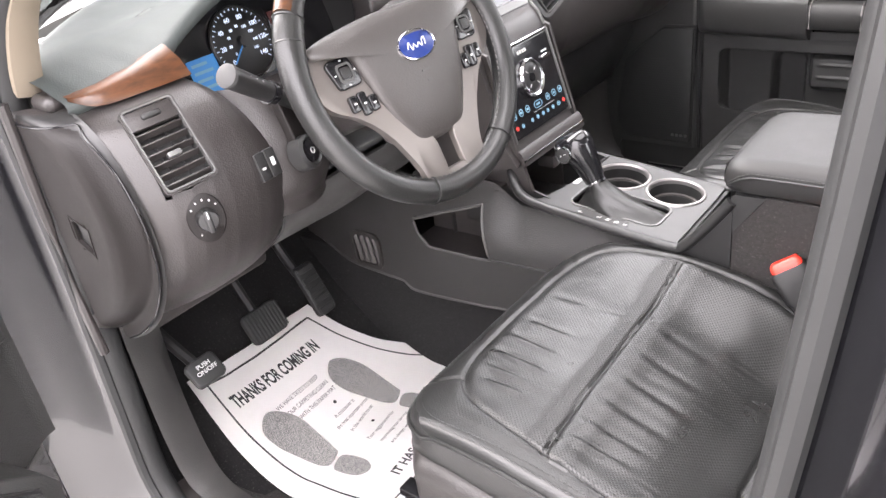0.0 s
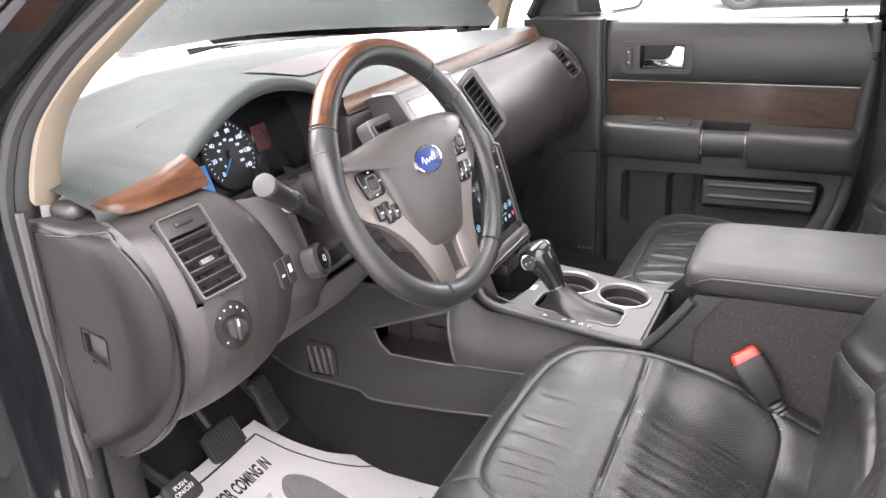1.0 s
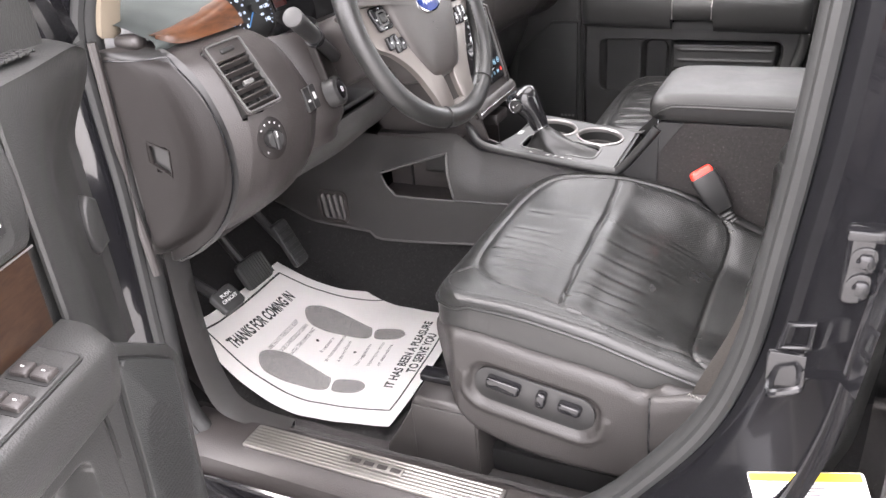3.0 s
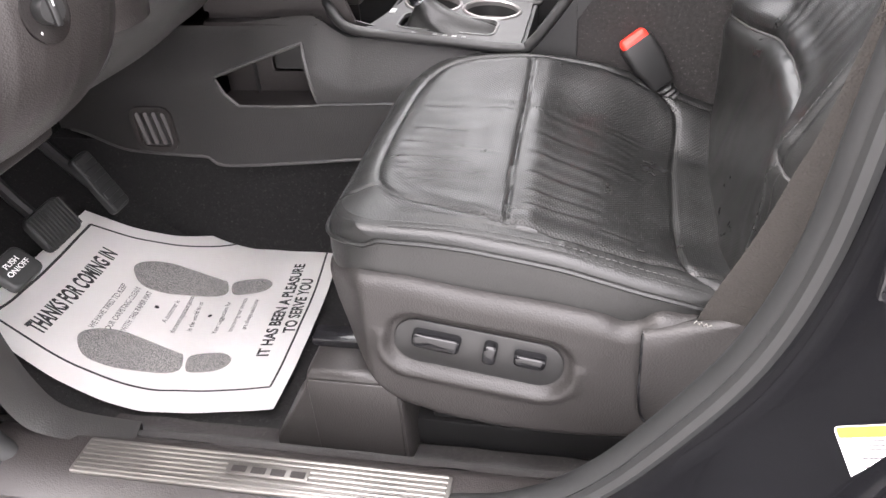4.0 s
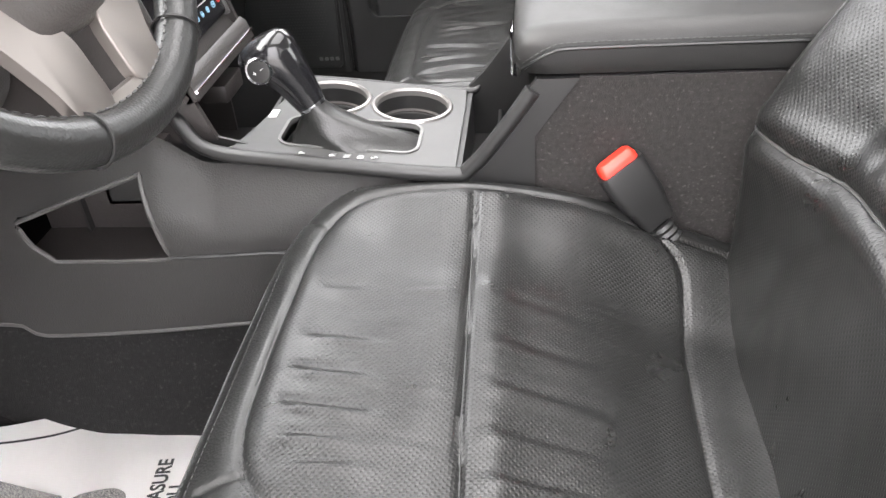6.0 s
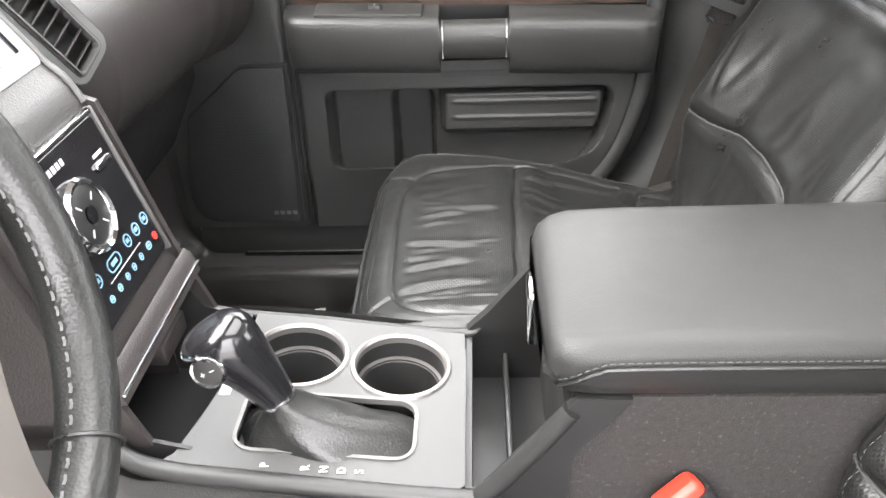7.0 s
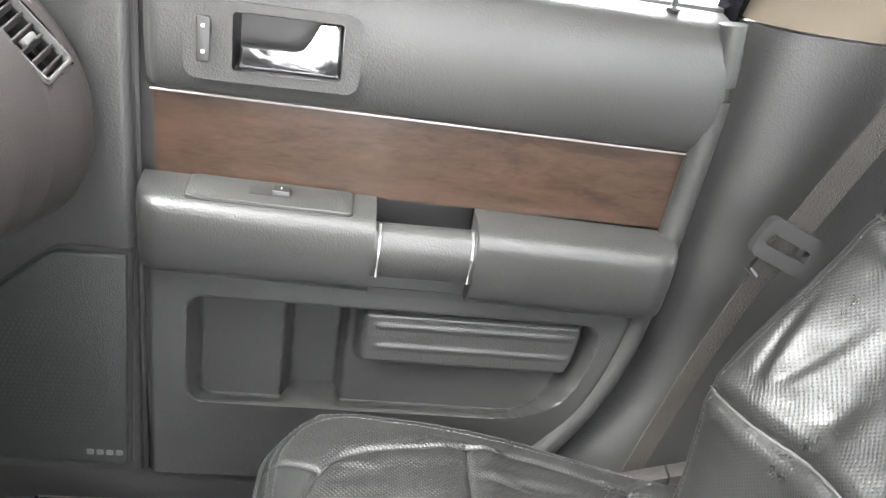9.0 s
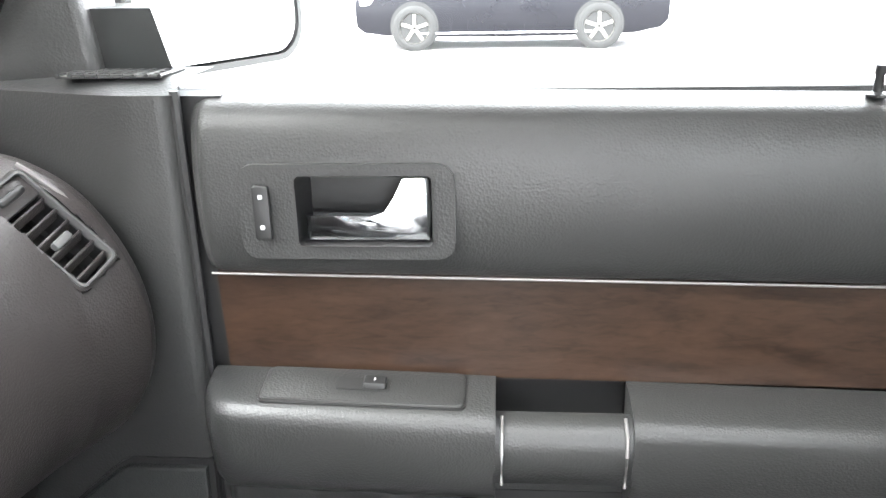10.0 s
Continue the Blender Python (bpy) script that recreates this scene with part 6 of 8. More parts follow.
for x, y, r, w in ((0.076, -0.034, 0.0075, 1), (0.055, -0.034, 0.0075, 1), (0.034, -0.034, 0.0075, 1), (0.0, -0.036, 0.0075, 2.0), (-0.034, -0.034, 0.0075, 1), (-0.055, -0.034, 0.0075, 1), (-0.076, -0.034, 0.0075, 1)):
    ring_icon(x, y, r * 0.85, ICONGLOW, w)
for x in (0.060, 0.040, 0.022, 0.006, -0.012, -0.030, -0.060):
    ring_icon(x, -0.056, 0.0036, ICONGLOW, 1.4 if x == 0.060 else 1.0)
for x in (0.078, -0.078):
    ring_icon(x, -0.055, 0.004, REDGLOW)
part("icon_line", move(box((-0.02, -0.0465, 0.004), (0.05, -0.0458, 0.0046)), sm), WHITEMARK, dash)
part("lower_trim", loft([[(-0.073, y, 0.868), (-0.066, y, 0.862), (-0.060, y, 0.842), (-0.075, y, 0.838)] for y in (-0.103, 0.103)]), PLASTIC, dash, "charcoal trim below the panel")
part("trim_line", tube([(-0.0605, -0.103, 0.852), (-0.0605, 0.103, 0.852)], 0.0018, 6), CHROME, dash)
# screen
scm = axes((-0.1890, -0.012, 1.116), (0, 1, 0), (-0.66, 0, 1))
part("screen_frame", move(frame_plate(rounded(0.206, 0.116, 0.007), rounded(0.180, 0.086, 0.003), 0.005, 0.003), scm @ pose(0, 0, -0.001)), VENTRIM, dash, "satin grey frame of the display")
part("screen_border", move(frame_plate(rounded(0.181, 0.087, 0.003), rounded(0.176, 0.082, 0.002), 0.0045), scm), GLOSSBLACK, dash)
part("screen", move(plate(rounded(0.178, 0.084, 0.003), 0.0022), scm), SCREEN, dash, "glossy dark display screen")
# cubby below the panel
part("cubby", loft([[(-0.012, y, 0.786), (-0.012, y, 0.712), (-0.205, y, 0.712), (-0.205, y, 0.845), (-0.201, y, 0.845), (-0.201, y, 0.716), (-0.016, y, 0.716), (-0.016, y, 0.786)] for y in (-0.100, 0.098)]), DARKPLASTIC, console, "black open cubby")
for y in (-0.100, 0.094):
    part("cubby_side", loft([[(-0.205, q, 0.712), (-0.012, q, 0.712), (-0.012, q, 0.786), (-0.060, q, 0.800), (-0.085, q, 0.842), (-0.205, q, 0.842)] for q in (y, y + 0.004)]), DARKPLASTIC, console)
part("socket", join(move(lathe([(0.012, 0), (0.012, 0.018), (0.0005, 0.018)], 20), axes((-0.12, 0.045, 0.81), (0, 1, 0.3), (0, 0, 1))), box((-0.11, 0.01, 0.788), (-0.075, 0.075, 0.812), 0.004)), PLASTIC, console)
part("stack_cheek", loft([[(-0.12, y, 1.03), (-0.076, y, 0.868), (-0.050, y, 0.795), (-0.30, y, 0.78), (-0.30, y, 1.10)] for y in (-0.103, -0.096)]), PLASTIC, dash)
part("stack_cheek", loft([[(-0.12, y, 1.03), (-0.076, y, 0.868), (-0.050, y, 0.795), (-0.30, y, 0.78), (-0.30, y, 1.10)] for y in (0.096, 0.103)]), PLASTIC, dash)
part("plate_mark", box((-0.014, -0.030, plate_z(-0.01)), (-0.004, -0.010, plate_z(-0.01) + 0.0012)), WHITEMARK, console)

# passenger face: a fat rolled shape
PFACE = [(-0.295, 1.150), (-0.262, 1.146), (-0.222, 1.137), (-0.178, 1.110), (-0.145, 1.062), (-0.135, 1.01), (-0.145, 0.958), (-0.175, 0.915), (-0.225, 0.888), (-0.31, 0.87), (-0.42, 0.865)]
PKEYS = ((0.150, 0.085, 0.0), (0.165, 0.055, 0.0), (0.19, 0.040, 0), (0.25, 0.028, 0), (0.40, 0.018, 0), (0.50, 0.016, 0), (0.58, 0.012, 0), (0.63, 0.0, 0), (0.66, -0.012, 0), (0.682, -0.020, 0), (0.694, -0.018, 0.01), (0.703, -0.008, 0.03), (0.710, 0.012, 0.07), (0.7135, 0.04, 0.12), (0.715, 0.09, 0.2))
pprof = face_profile(PFACE, 10)


def rise(y):
    """The dash climbs slightly towards its far end."""
    return 0.014 * smoothstep(0.1, 0.70, y)


rings = []
for y in [0.150, 0.155, 0.160] + lin(0.165, 0.26, 40) + lin(0.27, 0.58, 14) + lin(0.59, 0.70, 50) + [0.703, 0.705, 0.708, 0.710, 0.712, 0.713, 0.714, 0.715]:
    pull, sq = linear([(k[0], k[1]) for k in PKEYS], y), linear([(k[0], k[2]) for k in PKEYS], y)
    # the left end leans with the vent
    rings.append([(x - pull, y - 0.085 * smoothstep(1.02, 1.15, z) * smoothstep(0.40, 0.15, y), z + (1.02 - z) * sq + rise(y) * smoothstep(1.02, 1.14, z)) for x, z in pprof])
bm = loft(rings, cap=False, closed=False)
cut(bm, VENT_C, 0.042, 0.128, 0.05)
cut(bm, VENT_P, 0.046, 0.098, 0.04)
part("passenger_face", bm, PLASTIC, dash, sharp=70)
part("glovebox_lower", loft([[(x - 0.03, y, z) for x, z in ((-0.20, 0.895), (-0.20, 0.86), (-0.26, 0.74), (-0.34, 0.70), (-0.42, 0.70))] for y in lin(0.12, 0.66, 4)], cap=False, closed=False), DARKPLASTIC, dash)
lo = [(top_edge(y)[0] + 0.020, y, 1.146 + rise(y)) for y in lin(-0.185, 0.715, 40)]
hi = [(top_edge(y)[0] + 0.006, y, 1.172 + rise(y)) for y in lin(-0.185, 0.715, 40)]
bm = loft([lo, [((a[0] + b[0]) / 2 + 0.004, a[1], (a[2] + b[2]) / 2) for a, b in zip(lo, hi)], hi], cap=False, closed=False)
part("passenger_inlay", bm, DASHWOOD, dash, "long glossy walnut inlay strip", sharp=60)
part("inlay_bead", tube([(x + 0.001, y, z - 0.001) for x, y, z in lo], 0.0025, 6), PLASTIC, dash)
part("mid_panel", box((-0.32, -0.19, 1.03), (-0.272, 0.165, 1.142), 0.008, 3), PLASTIC, dash)
part("vent_surround", move(frame_plate(rounded(0.084, 0.078, 0.014), rounded(0.064, 0.050, 0.008), 0.026, 0.003), VENT_L @ pose(0, -0.003, -0.024)), VENTRIM, dash, "satin grey panel round the small vent")
part("vent_surround", move(frame_plate(rounded(0.064, 0.146, 0.016), rounded(0.0425, 0.1285, 0.008), 0.010, 0.003), VENT_C @ pose(0.001, 0, -0.008)), VENTRIM, dash, "satin grey panel round the vent")
part("surround_gap", move(tube([(x, y, 0) for x, y in rounded(0.066, 0.148, 0.017)], 0.0016, 6, True), VENT_C @ pose(0.001, 0, -0.001)), DARKPLASTIC, dash)
part("dash_core", box((-0.84, -0.72, 0.80), (-0.44, 0.70, 1.10)), DARKPLASTIC, dash)
part("vent_edge", move(tube(smooth_path([(0.027, -0.050, -0.004), (0.030, -0.02, 0.003), (0.030, 0.02, 0.004), (0.027, 0.052, 0.0)], 5), 0.0026, 8), VENT_P), SILVER, dash, "bright silver edge beside the vent")
part("pillar_foot", box((-0.352, -0.732, 1.135), (-0.306, -0.704, 1.157), 0.010, 4), PLASTIC, dash, "rounded charcoal foot of the pillar trim")

# ---- steering wheel ----
wheel = thing("steering_wheel", "black leather steering wheel with walnut arc and silver spokes", "steering wheel")
nrm = Vector((math.cos(radians(23)) * math.cos(radians(-4)), math.cos(radians(23)) * math.sin(radians(-4)), math.sin(radians(23))))
rgt = Vector((0, 0, 1)).cross(nrm).normalized()
wm = axes((-0.043, -0.378, 1.115), rgt, nrm.cross(rgt))


def arc(r, a0, a1, n, z=0.0):
    return [(r * math.cos(radians(a)), r * math.sin(radians(a)), z) for a in lin(a0, a1, n)]


bm = tube(arc(0.1755, 0, 360 - 360 / 96, 96), [0.0168 + 0.0020 * (bump((i * 3.75) % 360 - 22, 14) + bump((i * 3.75) % 360 - 158, 14)) for i in range(96)], 18, True, up=(0, 0, 1))
part("rim", move(bm, wm), LEATHER, wheel, "black stitched leather rim")
part("rim_inlay", move(tube(arc(0.1810, 48, 146, 44, 0.0026), 0.0142, 16), wm), WOOD, wheel, "glossy walnut arc on the rim")
for a in (147, 47, 157, 27, 251, -56):
    part("rim_joint", move(tube([(0.0182 * math.cos(q), 0, 0.0182 * math.sin(q)) for q in lin(0, 2 * math.pi, 25)[:-1]], 0.0012, 5, True), wm @ pose(0, 0, 0, 0, 0, a) @ pose(0.1755, 0, 0)), DARKPLASTIC, wheel)
for a0, a1 in ((-54, 26), (158, 250), (252, 304)):
    part("rim_stitching", move(dashes(arc(0.1592, a0, a1, 80, 0.0045), 0.005, 0.0035, 0.0011), wm), GREYTRIM, wheel, "raised grey stitching inside the rim")
half = [(0.034, -0.102), (0.057, -0.078), (0.077, -0.036), (0.089, 0.006), (0.097, 0.032), (0.118, 0.042), (0.146, 0.044), (0.152, 0.054), (0.132, 0.063), (0.095, 0.068), (0.05, 0.072), (0.0, 0.073)]
hub = half + [(-x, y) for x, y in half[-2::-1]]
hub_s = [(p.x, p.y - 0.004) for p in smooth_path([(x, y, 0) for x, y in hub], 4, True)]
rings = [[(x * k, y * k, z + 0.006 * (y * k / 0.07) - 0.010 * smoothstep(0.085, 0.15, abs(x * k))) for x, y in hub_s] for k, z in ((0.90, -0.050), (0.98, -0.012), (1.0, 0.004), (0.99, 0.010), (0.95, 0.0155), (0.86, 0.0195), (0.7, 0.0225), (0.45, 0.0250), (0.2, 0.026))]
part("airbag_cover", move(loft(rings), wm), HUBPLASTIC, wheel, "charcoal airbag cover", sharp=60)
oval = wm @ pose(-0.002, 0.012, 0.0243, -4) @ Matrix.Diagonal((1.35, 0.80, 1, 1))
part("badge", move(lathe([(0.0235, 0), (0.0235, 0.003), (0.022, 0.0042), (0.0005, 0.0048)], 36), oval), BLUEBADGE, wheel, "blue oval badge")
part("badge_rim", move(lathe([(0.0222, 0.003), (0.0228, 0.0050), (0.0244, 0.0046), (0.0250, 0)], 36, cap=False), oval), CHROME, wheel)
part("badge_stroke", move(tube(smooth_path([(-0.014, -0.002, 0), (-0.010, 0.004, 0), (-0.008, -0.004, 0), (-0.004, 0.001, 0), (-0.001, -0.003, 0), (0.003, 0.001, 0), (0.006, -0.003, 0), (0.009, 0.003, 0), (0.013, 0.004, 0), (0.011, -0.003, 0)], 5), 0.0007, 6), wm @ pose(-0.002, 0.012, 0.0290, -4) @ Matrix.Diagonal((1.25, 1.3, 0.6, 1))), WHITEMARK, wheel)
part("cover_print", move(box((-0.008, -0.0225, 0.0), (0.008, -0.0205, 0.0012)), wm @ pose(0, 0, 0.0240)), GREYTRIM, wheel)
part("cover_emblem", move(box((-0.003, -0.036, 0.0), (0.003, -0.0335, 0.0012)), wm @ pose(0, 0, 0.0222)), GREYTRIM, wheel)
for s in (-1, 1):
    spoke = [(s * 0.152, 0.046), (s * 0.120, 0.053), (s * 0.094, 0.050), (s * 0.084, 0.012), (s * 0.066, -0.046), (s * 0.045, -0.086), (s * 0.020, -0.104), (s * 0.016, -0.128), (s * 0.020, -0.158), (s * 0.052, -0.158), (s * 0.062, -0.128), (s * 0.084, -0.082), (s * 0.116, -0.044), (s * 0.148, -0.022), (s * 0.162, 0.008)]
    if s < 0:
        spoke = spoke[::-1]
    sp2 = [(p.x, p.y) for p in smooth_path([(x, y, 0) for x, y in spoke], 4, True)]
    bmp = plate(sp2, 0.010, 0.0025)
    for v in bmp.verts:
        v.co.z += -0.010 + 0.005 * smoothstep(0.155, 0.085, abs(v.co.x)) + 0.002 * smoothstep(-0.14, -0.06, v.co.y)
    part("spoke_bezel", move(bmp, wm), SPOKE, wheel, "champagne silver spoke bezel", sharp=45)
    part("spoke_core", move(box((min(s * 0.06, s * 0.168), -0.020, -0.024), (max(s * 0.06, s * 0.168), 0.050, -0.003), 0.008), wm), DARKPLASTIC, wheel)
    bz = wm @ pose(s * 0.112, 0.014, 0.0050)
    part("cruise_pad", move(plate([(x + s * (0.004 if y > 0 else -0.002), y) for x, y in rounded(0.038, 0.038, 0.007)], 0.005, 0.002), bz), GLOSSBLACK, wheel)
    part("pad_ring", move(frame_plate(rounded(0.024, 0.024, 0.006), rounded(0.018, 0.018, 0.004), 0.0065), bz), GREYTRIM, wheel)
    part("pad_centre", move(plate(rounded(0.014, 0.014, 0.003), 0.0075, 0.001), bz), DARKPLASTIC, wheel)
    for mx, my in ((-0.0155, 0), (0.0155, 0), (0, 0.0155), (0, -0.0155)):
        part("pad_mark", move(box((-0.0016, -0.0009, 0.005), (0.0016, 0.0009, 0.0058)), bz @ pose(mx, my, 0)), WHITEMARK, wheel)
    for k in range(3):
        part("thumb_button", move(plate(rounded(0.0125, 0.021 + 0.009 * (k == 1), 0.0035), 0.007, 0.002), wm @ pose(s * (0.088 + 0.0145 * k), -0.032 + 0.0035 * k, 0.0030)), GLOSSBLACK, wheel)
        part("button_mark", move(box((-0.0022, -0.0012, 0.0065), (0.0022, 0.0012, 0.0074)), wm @ pose(s * (0.088 + 0.0145 * k), -0.032 + 0.0035 * k, 0.0030)), WHITEMARK, wheel)
part("lower_link", move(box((-0.050, -0.176, -0.008), (0.050, -0.150, 0.004), 0.006), wm), SPOKE, wheel)
# column
rings = []
for t in lin(0, 1, 8):
    c = Vector((-0.30, -0.372, 1.010)).lerp(Vector((-0.095, -0.378, 1.092)), t)
    k = 1.0 - 0.12 * t
    rings.append([c + k * (x * Vector((0, 1, 0)) + y * Vector((-0.35, 0, 0.93))) for x, y in rounded(0.135, 0.125, 0.04, 6)])
col = thing("steering_column", "charcoal plastic steering column shroud", "steering column")
part("shroud", loft(rings), PLASTIC, col)
part("shroud_gap", box((-0.30, -0.44, 0.932), (-0.20, -0.28, 0.956), 0.008), DARKPLASTIC, col)
stalk = thing("indicator_stalk", "black indicator stalk with round grey tip", "indicator stalk")
tip, base = Vector((-0.133, -0.594, 1.154)), Vector((-0.165, -0.455, 1.062))
way = (tip - base).normalized()
part("arm", tube([base, base.lerp(tip, 0.45), base.lerp(tip, 0.55), base.lerp(tip, 0.93), tip], [0.0105, 0.010, 0.0130, 0.0142, 0.0142], 18), DARKPLASTIC, stalk)
part("tip_cap", tube([tip - way * 0.001, tip + way * 0.004, tip + way * 0.006], [0.0152, 0.0148, 0.011], 20), material("grey_plastic", (0.045, 0.045, 0.045), 0.6, spec=0.3), stalk, "round grey end cap")
part("twist_ring", tube([base.lerp(tip, 0.50), base.lerp(tip, 0.56)], 0.0155, 18), GLOSSBLACK, stalk)
for k in range(3):
    c = base.lerp(tip, 0.66 + 0.07 * k)
    part("stalk_mark", box((c.x + 0.0095, c.y - 0.0012, c.z + 0.0085), (c.x + 0.0118, c.y + 0.0012, c.z + 0.0108)), WHITEMARK, stalk)

def surround(z, y):
    k = math.sin(math.pi * max(0.0, min(1.0, (y + 0.575) / 0.18)))
    return (-0.235 + 0.078 * k ** 0.6 - 0.30 * max(0.0, z - 1.02) - 0.02 * smoothstep(0.97, 0.93, z), y, z)


part("column_surround", grid(surround, lin(0.925, 1.115, 16), lin(-0.575, -0.395, 30)), PLASTIC, col, "smooth charcoal shroud round the column", sharp=70)

# ---- pedals ----
def make_pedal(name, label, c, size, tilt, ribs, arm_to, across=True):
    p = thing(name, label, "pedal")
    m = axes(c, (0, 1, 0), (math.cos(radians(tilt)) * -1, 0, math.sin(radians(tilt))))
    w, h = size
    part("pad", move(plate(rounded(w, h, min(w, h) * 0.2), 0.012, 0.004), m), RUBBER, p, "ribbed black rubber pad", sharp=50)
    for k in range(ribs):
        if across:
            x = -w / 2 + w * (k + 0.5) / ribs
            part("rib", move(box((x - w / ribs * 0.28, -h * 0.42, 0.011), (x + w / ribs * 0.28, h * 0.42, 0.0145), 0.001, 1), m), RUBBER, p)
        else:
            y = -h / 2 + h * (k + 0.5) / ribs
            part("rib", move(box((-w * 0.40, y - h / ribs * 0.28, 0.011), (w * 0.40, y + h / ribs * 0.28, 0.0145), 0.001, 1), m), RUBBER, p)
    part("arm", tube(smooth_path([Vector(c) - Vector((0.01, 0, 0)), Vector(c).lerp(Vector(arm_to), 0.4) + Vector((-0.03, 0, 0)), Vector(arm_to)], 5), 0.010, 8), DARKPLASTIC, p)
    return p, m


make_pedal("brake_pedal", "ribbed black rubber brake pedal", (-0.468, -0.425, 0.592), (0.082, 0.062), 60, 11, (-0.60, -0.40, 0.80))
make_pedal("accelerator_pedal", "long narrow worn black accelerator pedal", (-0.470, -0.292, 0.590), (0.046, 0.110), 62, 5, (-0.60, -0.285, 0.78), False)
pk, pm = make_pedal("parking_brake_pedal", "small black parking brake pedal with white lettering", (-0.362, -0.624, 0.655), (0.056, 0.046), 40, 0, (-0.56, -0.640, 0.80))
lettering("PUSH\nON/OFF", 0.0105, pm @ pose(0, 0.002, 0.0122), WHITEMARK, "pedal_words", pk)

# ---- paper floor mats ----
def mat_z(x, y):
    return 0.386 - 0.365 + FLOOR + toe(x) + 0.004 + 0.004 * noise.noise((x * 7, y * 7, 3)) + 0.0016 * noise.noise((x * 22, y * 17, 8)) + 0.010 * smoothstep(-0.50, -0.56, y) * smoothstep(-0.40, -0.52, x)


def mat_point(u, v):
    """u from the front edge to the rear, v from the sill to the tunnel."""
    a = Vector((-0.532, -0.577)).lerp(Vector((-0.092, -0.566)), u)
    b = Vector((-0.532, -0.268)).lerp(Vector((-0.150, 0.010)), u)
    p = a.lerp(b, v)
    p.y += -0.022 * math.sin(u * math.pi) * (1 - v) - 0.030 * math.sin(min(1, u * 1.5) * math.pi) * v * smoothstep(0.75, 1, v)
    p.x += 0.018 * math.sin(v * math.pi) * u - 0.012 * bump(v - 1, 0.1) * 0
    return p


def make_mat(label, m=None):
    mat = thing("paper_floor_mat", label, "floor mat", group="paper floor mats")

    def f(u, v):
        p = mat_point(u, v)
        return (p.x, p.y, mat_z(p.x, p.y))
    bm = grid(f, lin(0, 1, 40), lin(0, 1, 40))
    bmesh.ops.solidify(bm, geom=bm.faces[:], thickness=0.0006)
    part("sheet", bm, PAPER, mat, sharp=80)

    def drape(ob, lift=0.0012):
        for v in ob.data.vertices:
            v.co.z = mat_z(v.co.x, v.co.y) + lift + v.co.z
        return ob

    def strip(path, w, mat_, name):
        path = [Vector((*p, 0)) for p in path]
        l, r = [], []
        for i, p in enumerate(path):
            t = (path[min(i + 1, len(path) - 1)] - path[max(i - 1, 0)]).normalized()
            n = Vector((-t.y, t.x, 0)) * w / 2
            l.append(p + n)
            r.append(p - n)
        drape(part(name, loft([l, r], cap=False, closed=False), mat_, mat))
    for a, b in (((0.05, 0.085), (0.05, 0.90)), ((0.05, 0.90), (0.95, 0.90)), ((0.95, 0.90), (0.95, 0.085)), ((0.95, 0.085), (0.05, 0.085))):
        strip([mat_point(a[0] + (b[0] - a[0]) * t, a[1] + (b[1] - a[1]) * t) for t in lin(0, 1, 30)], 0.0035, INK, "border_line")
    sole = [(0.0, 0.010), (0.02, 0.034), (0.055, 0.044), (0.095, 0.036), (0.135, 0.024), (0.146, 0.018), (0.150, -0.012), (0.13, -0.022), (0.09, -0.026), (0.05, -0.030), (0.015, -0.022)]
    heel = [(0.158, 0.016), (0.20, 0.022), (0.222, 0.012), (0.225, -0.004), (0.21, -0.018), (0.18, -0.022), (0.160, -0.016)]
    for (ox, oy, ang, sy) in ((-0.424, -0.337, 15, 1.0), (-0.420, -0.515, 10, 1.0)):
        for nm, pts in (("sole_print", sole), ("heel_print", heel)):
            sm_ = smooth_path([(x, y * sy, 0) for x, y in pts], 4, True)
            c = sum(sm_, Vector()) / len(sm_)
            mm = pose(ox, oy, 0, 0, 0, ang)
            bm = loft([[mm @ c.lerp(p, k) for p in sm_] for k in (0.02, 0.25, 0.5, 0.75, 1.0)])
            drape(part(nm, bm, GREYINK, mat))

    def words(txt, size, a, b, squeeze=1.0, ink=INK, bold=0.0):
        mid = ((a[0] + b[0]) / 2, (a[1] + b[1]) / 2)
        ang = math.degrees(math.atan2(b[1] - a[1], b[0] - a[0]))
        drape(lettering(txt, size, pose(mid[0], mid[1], 0, 0, 0, ang), ink, "print_line", mat, squeeze=squeeze, depth=0.0, bold=bold))
    words("THANKS FOR COMING IN", 0.031, (-0.464, -0.545), (-0.466, -0.312), 0.60, bold=0.0011)
    words("IT HAS BEEN A PLEASURE", 0.027, (-0.150, -0.478), (-0.176, -0.196), 0.80, bold=0.0008)
    words("TO SERVE YOU", 0.027, (-0.128, -0.412), (-0.147, -0.245), 0.80, bold=0.0008)
    for txt, a, b in (("WE HAVE TRIED TO KEEP", (-0.415, -0.485), (-0.420, -0.370)), ("YOUR CARPETING CLEAN", (-0.396, -0.482), (-0.402, -0.362)), ("WITH THIS PAPER MAT", (-0.378, -0.468), (-0.385, -0.357)),
                      ("A customer is", (-0.339, -0.416), (-0.341, -0.356)), ("the most important person", (-0.317, -0.444), (-0.326, -0.322)), ("in the world to us", (-0.295, -0.422), (-0.308, -0.340)),
                      ("Your suggestions for", (-0.252, -0.423), (-0.261, -0.330)), ("improving our service", (-0.227, -0.420), (-0.237, -0.312)), ("are always welcome", (-0.206, -0.411), (-0.216, -0.315))):
        words(txt, 0.0115, a, b, 0.85 if len(txt) < 22 else 0.75)
    for x, y in ((-0.362, -0.388), (-0.279, -0.374)):
        bm = loft([[(x + r * math.cos(q), y + r * math.sin(q), 0) for q in lin(0, 2 * math.pi, 13)[:-1]] for r in (0.0002, 0.0035)])
        drape(part("print_dot", bm, INK, mat))
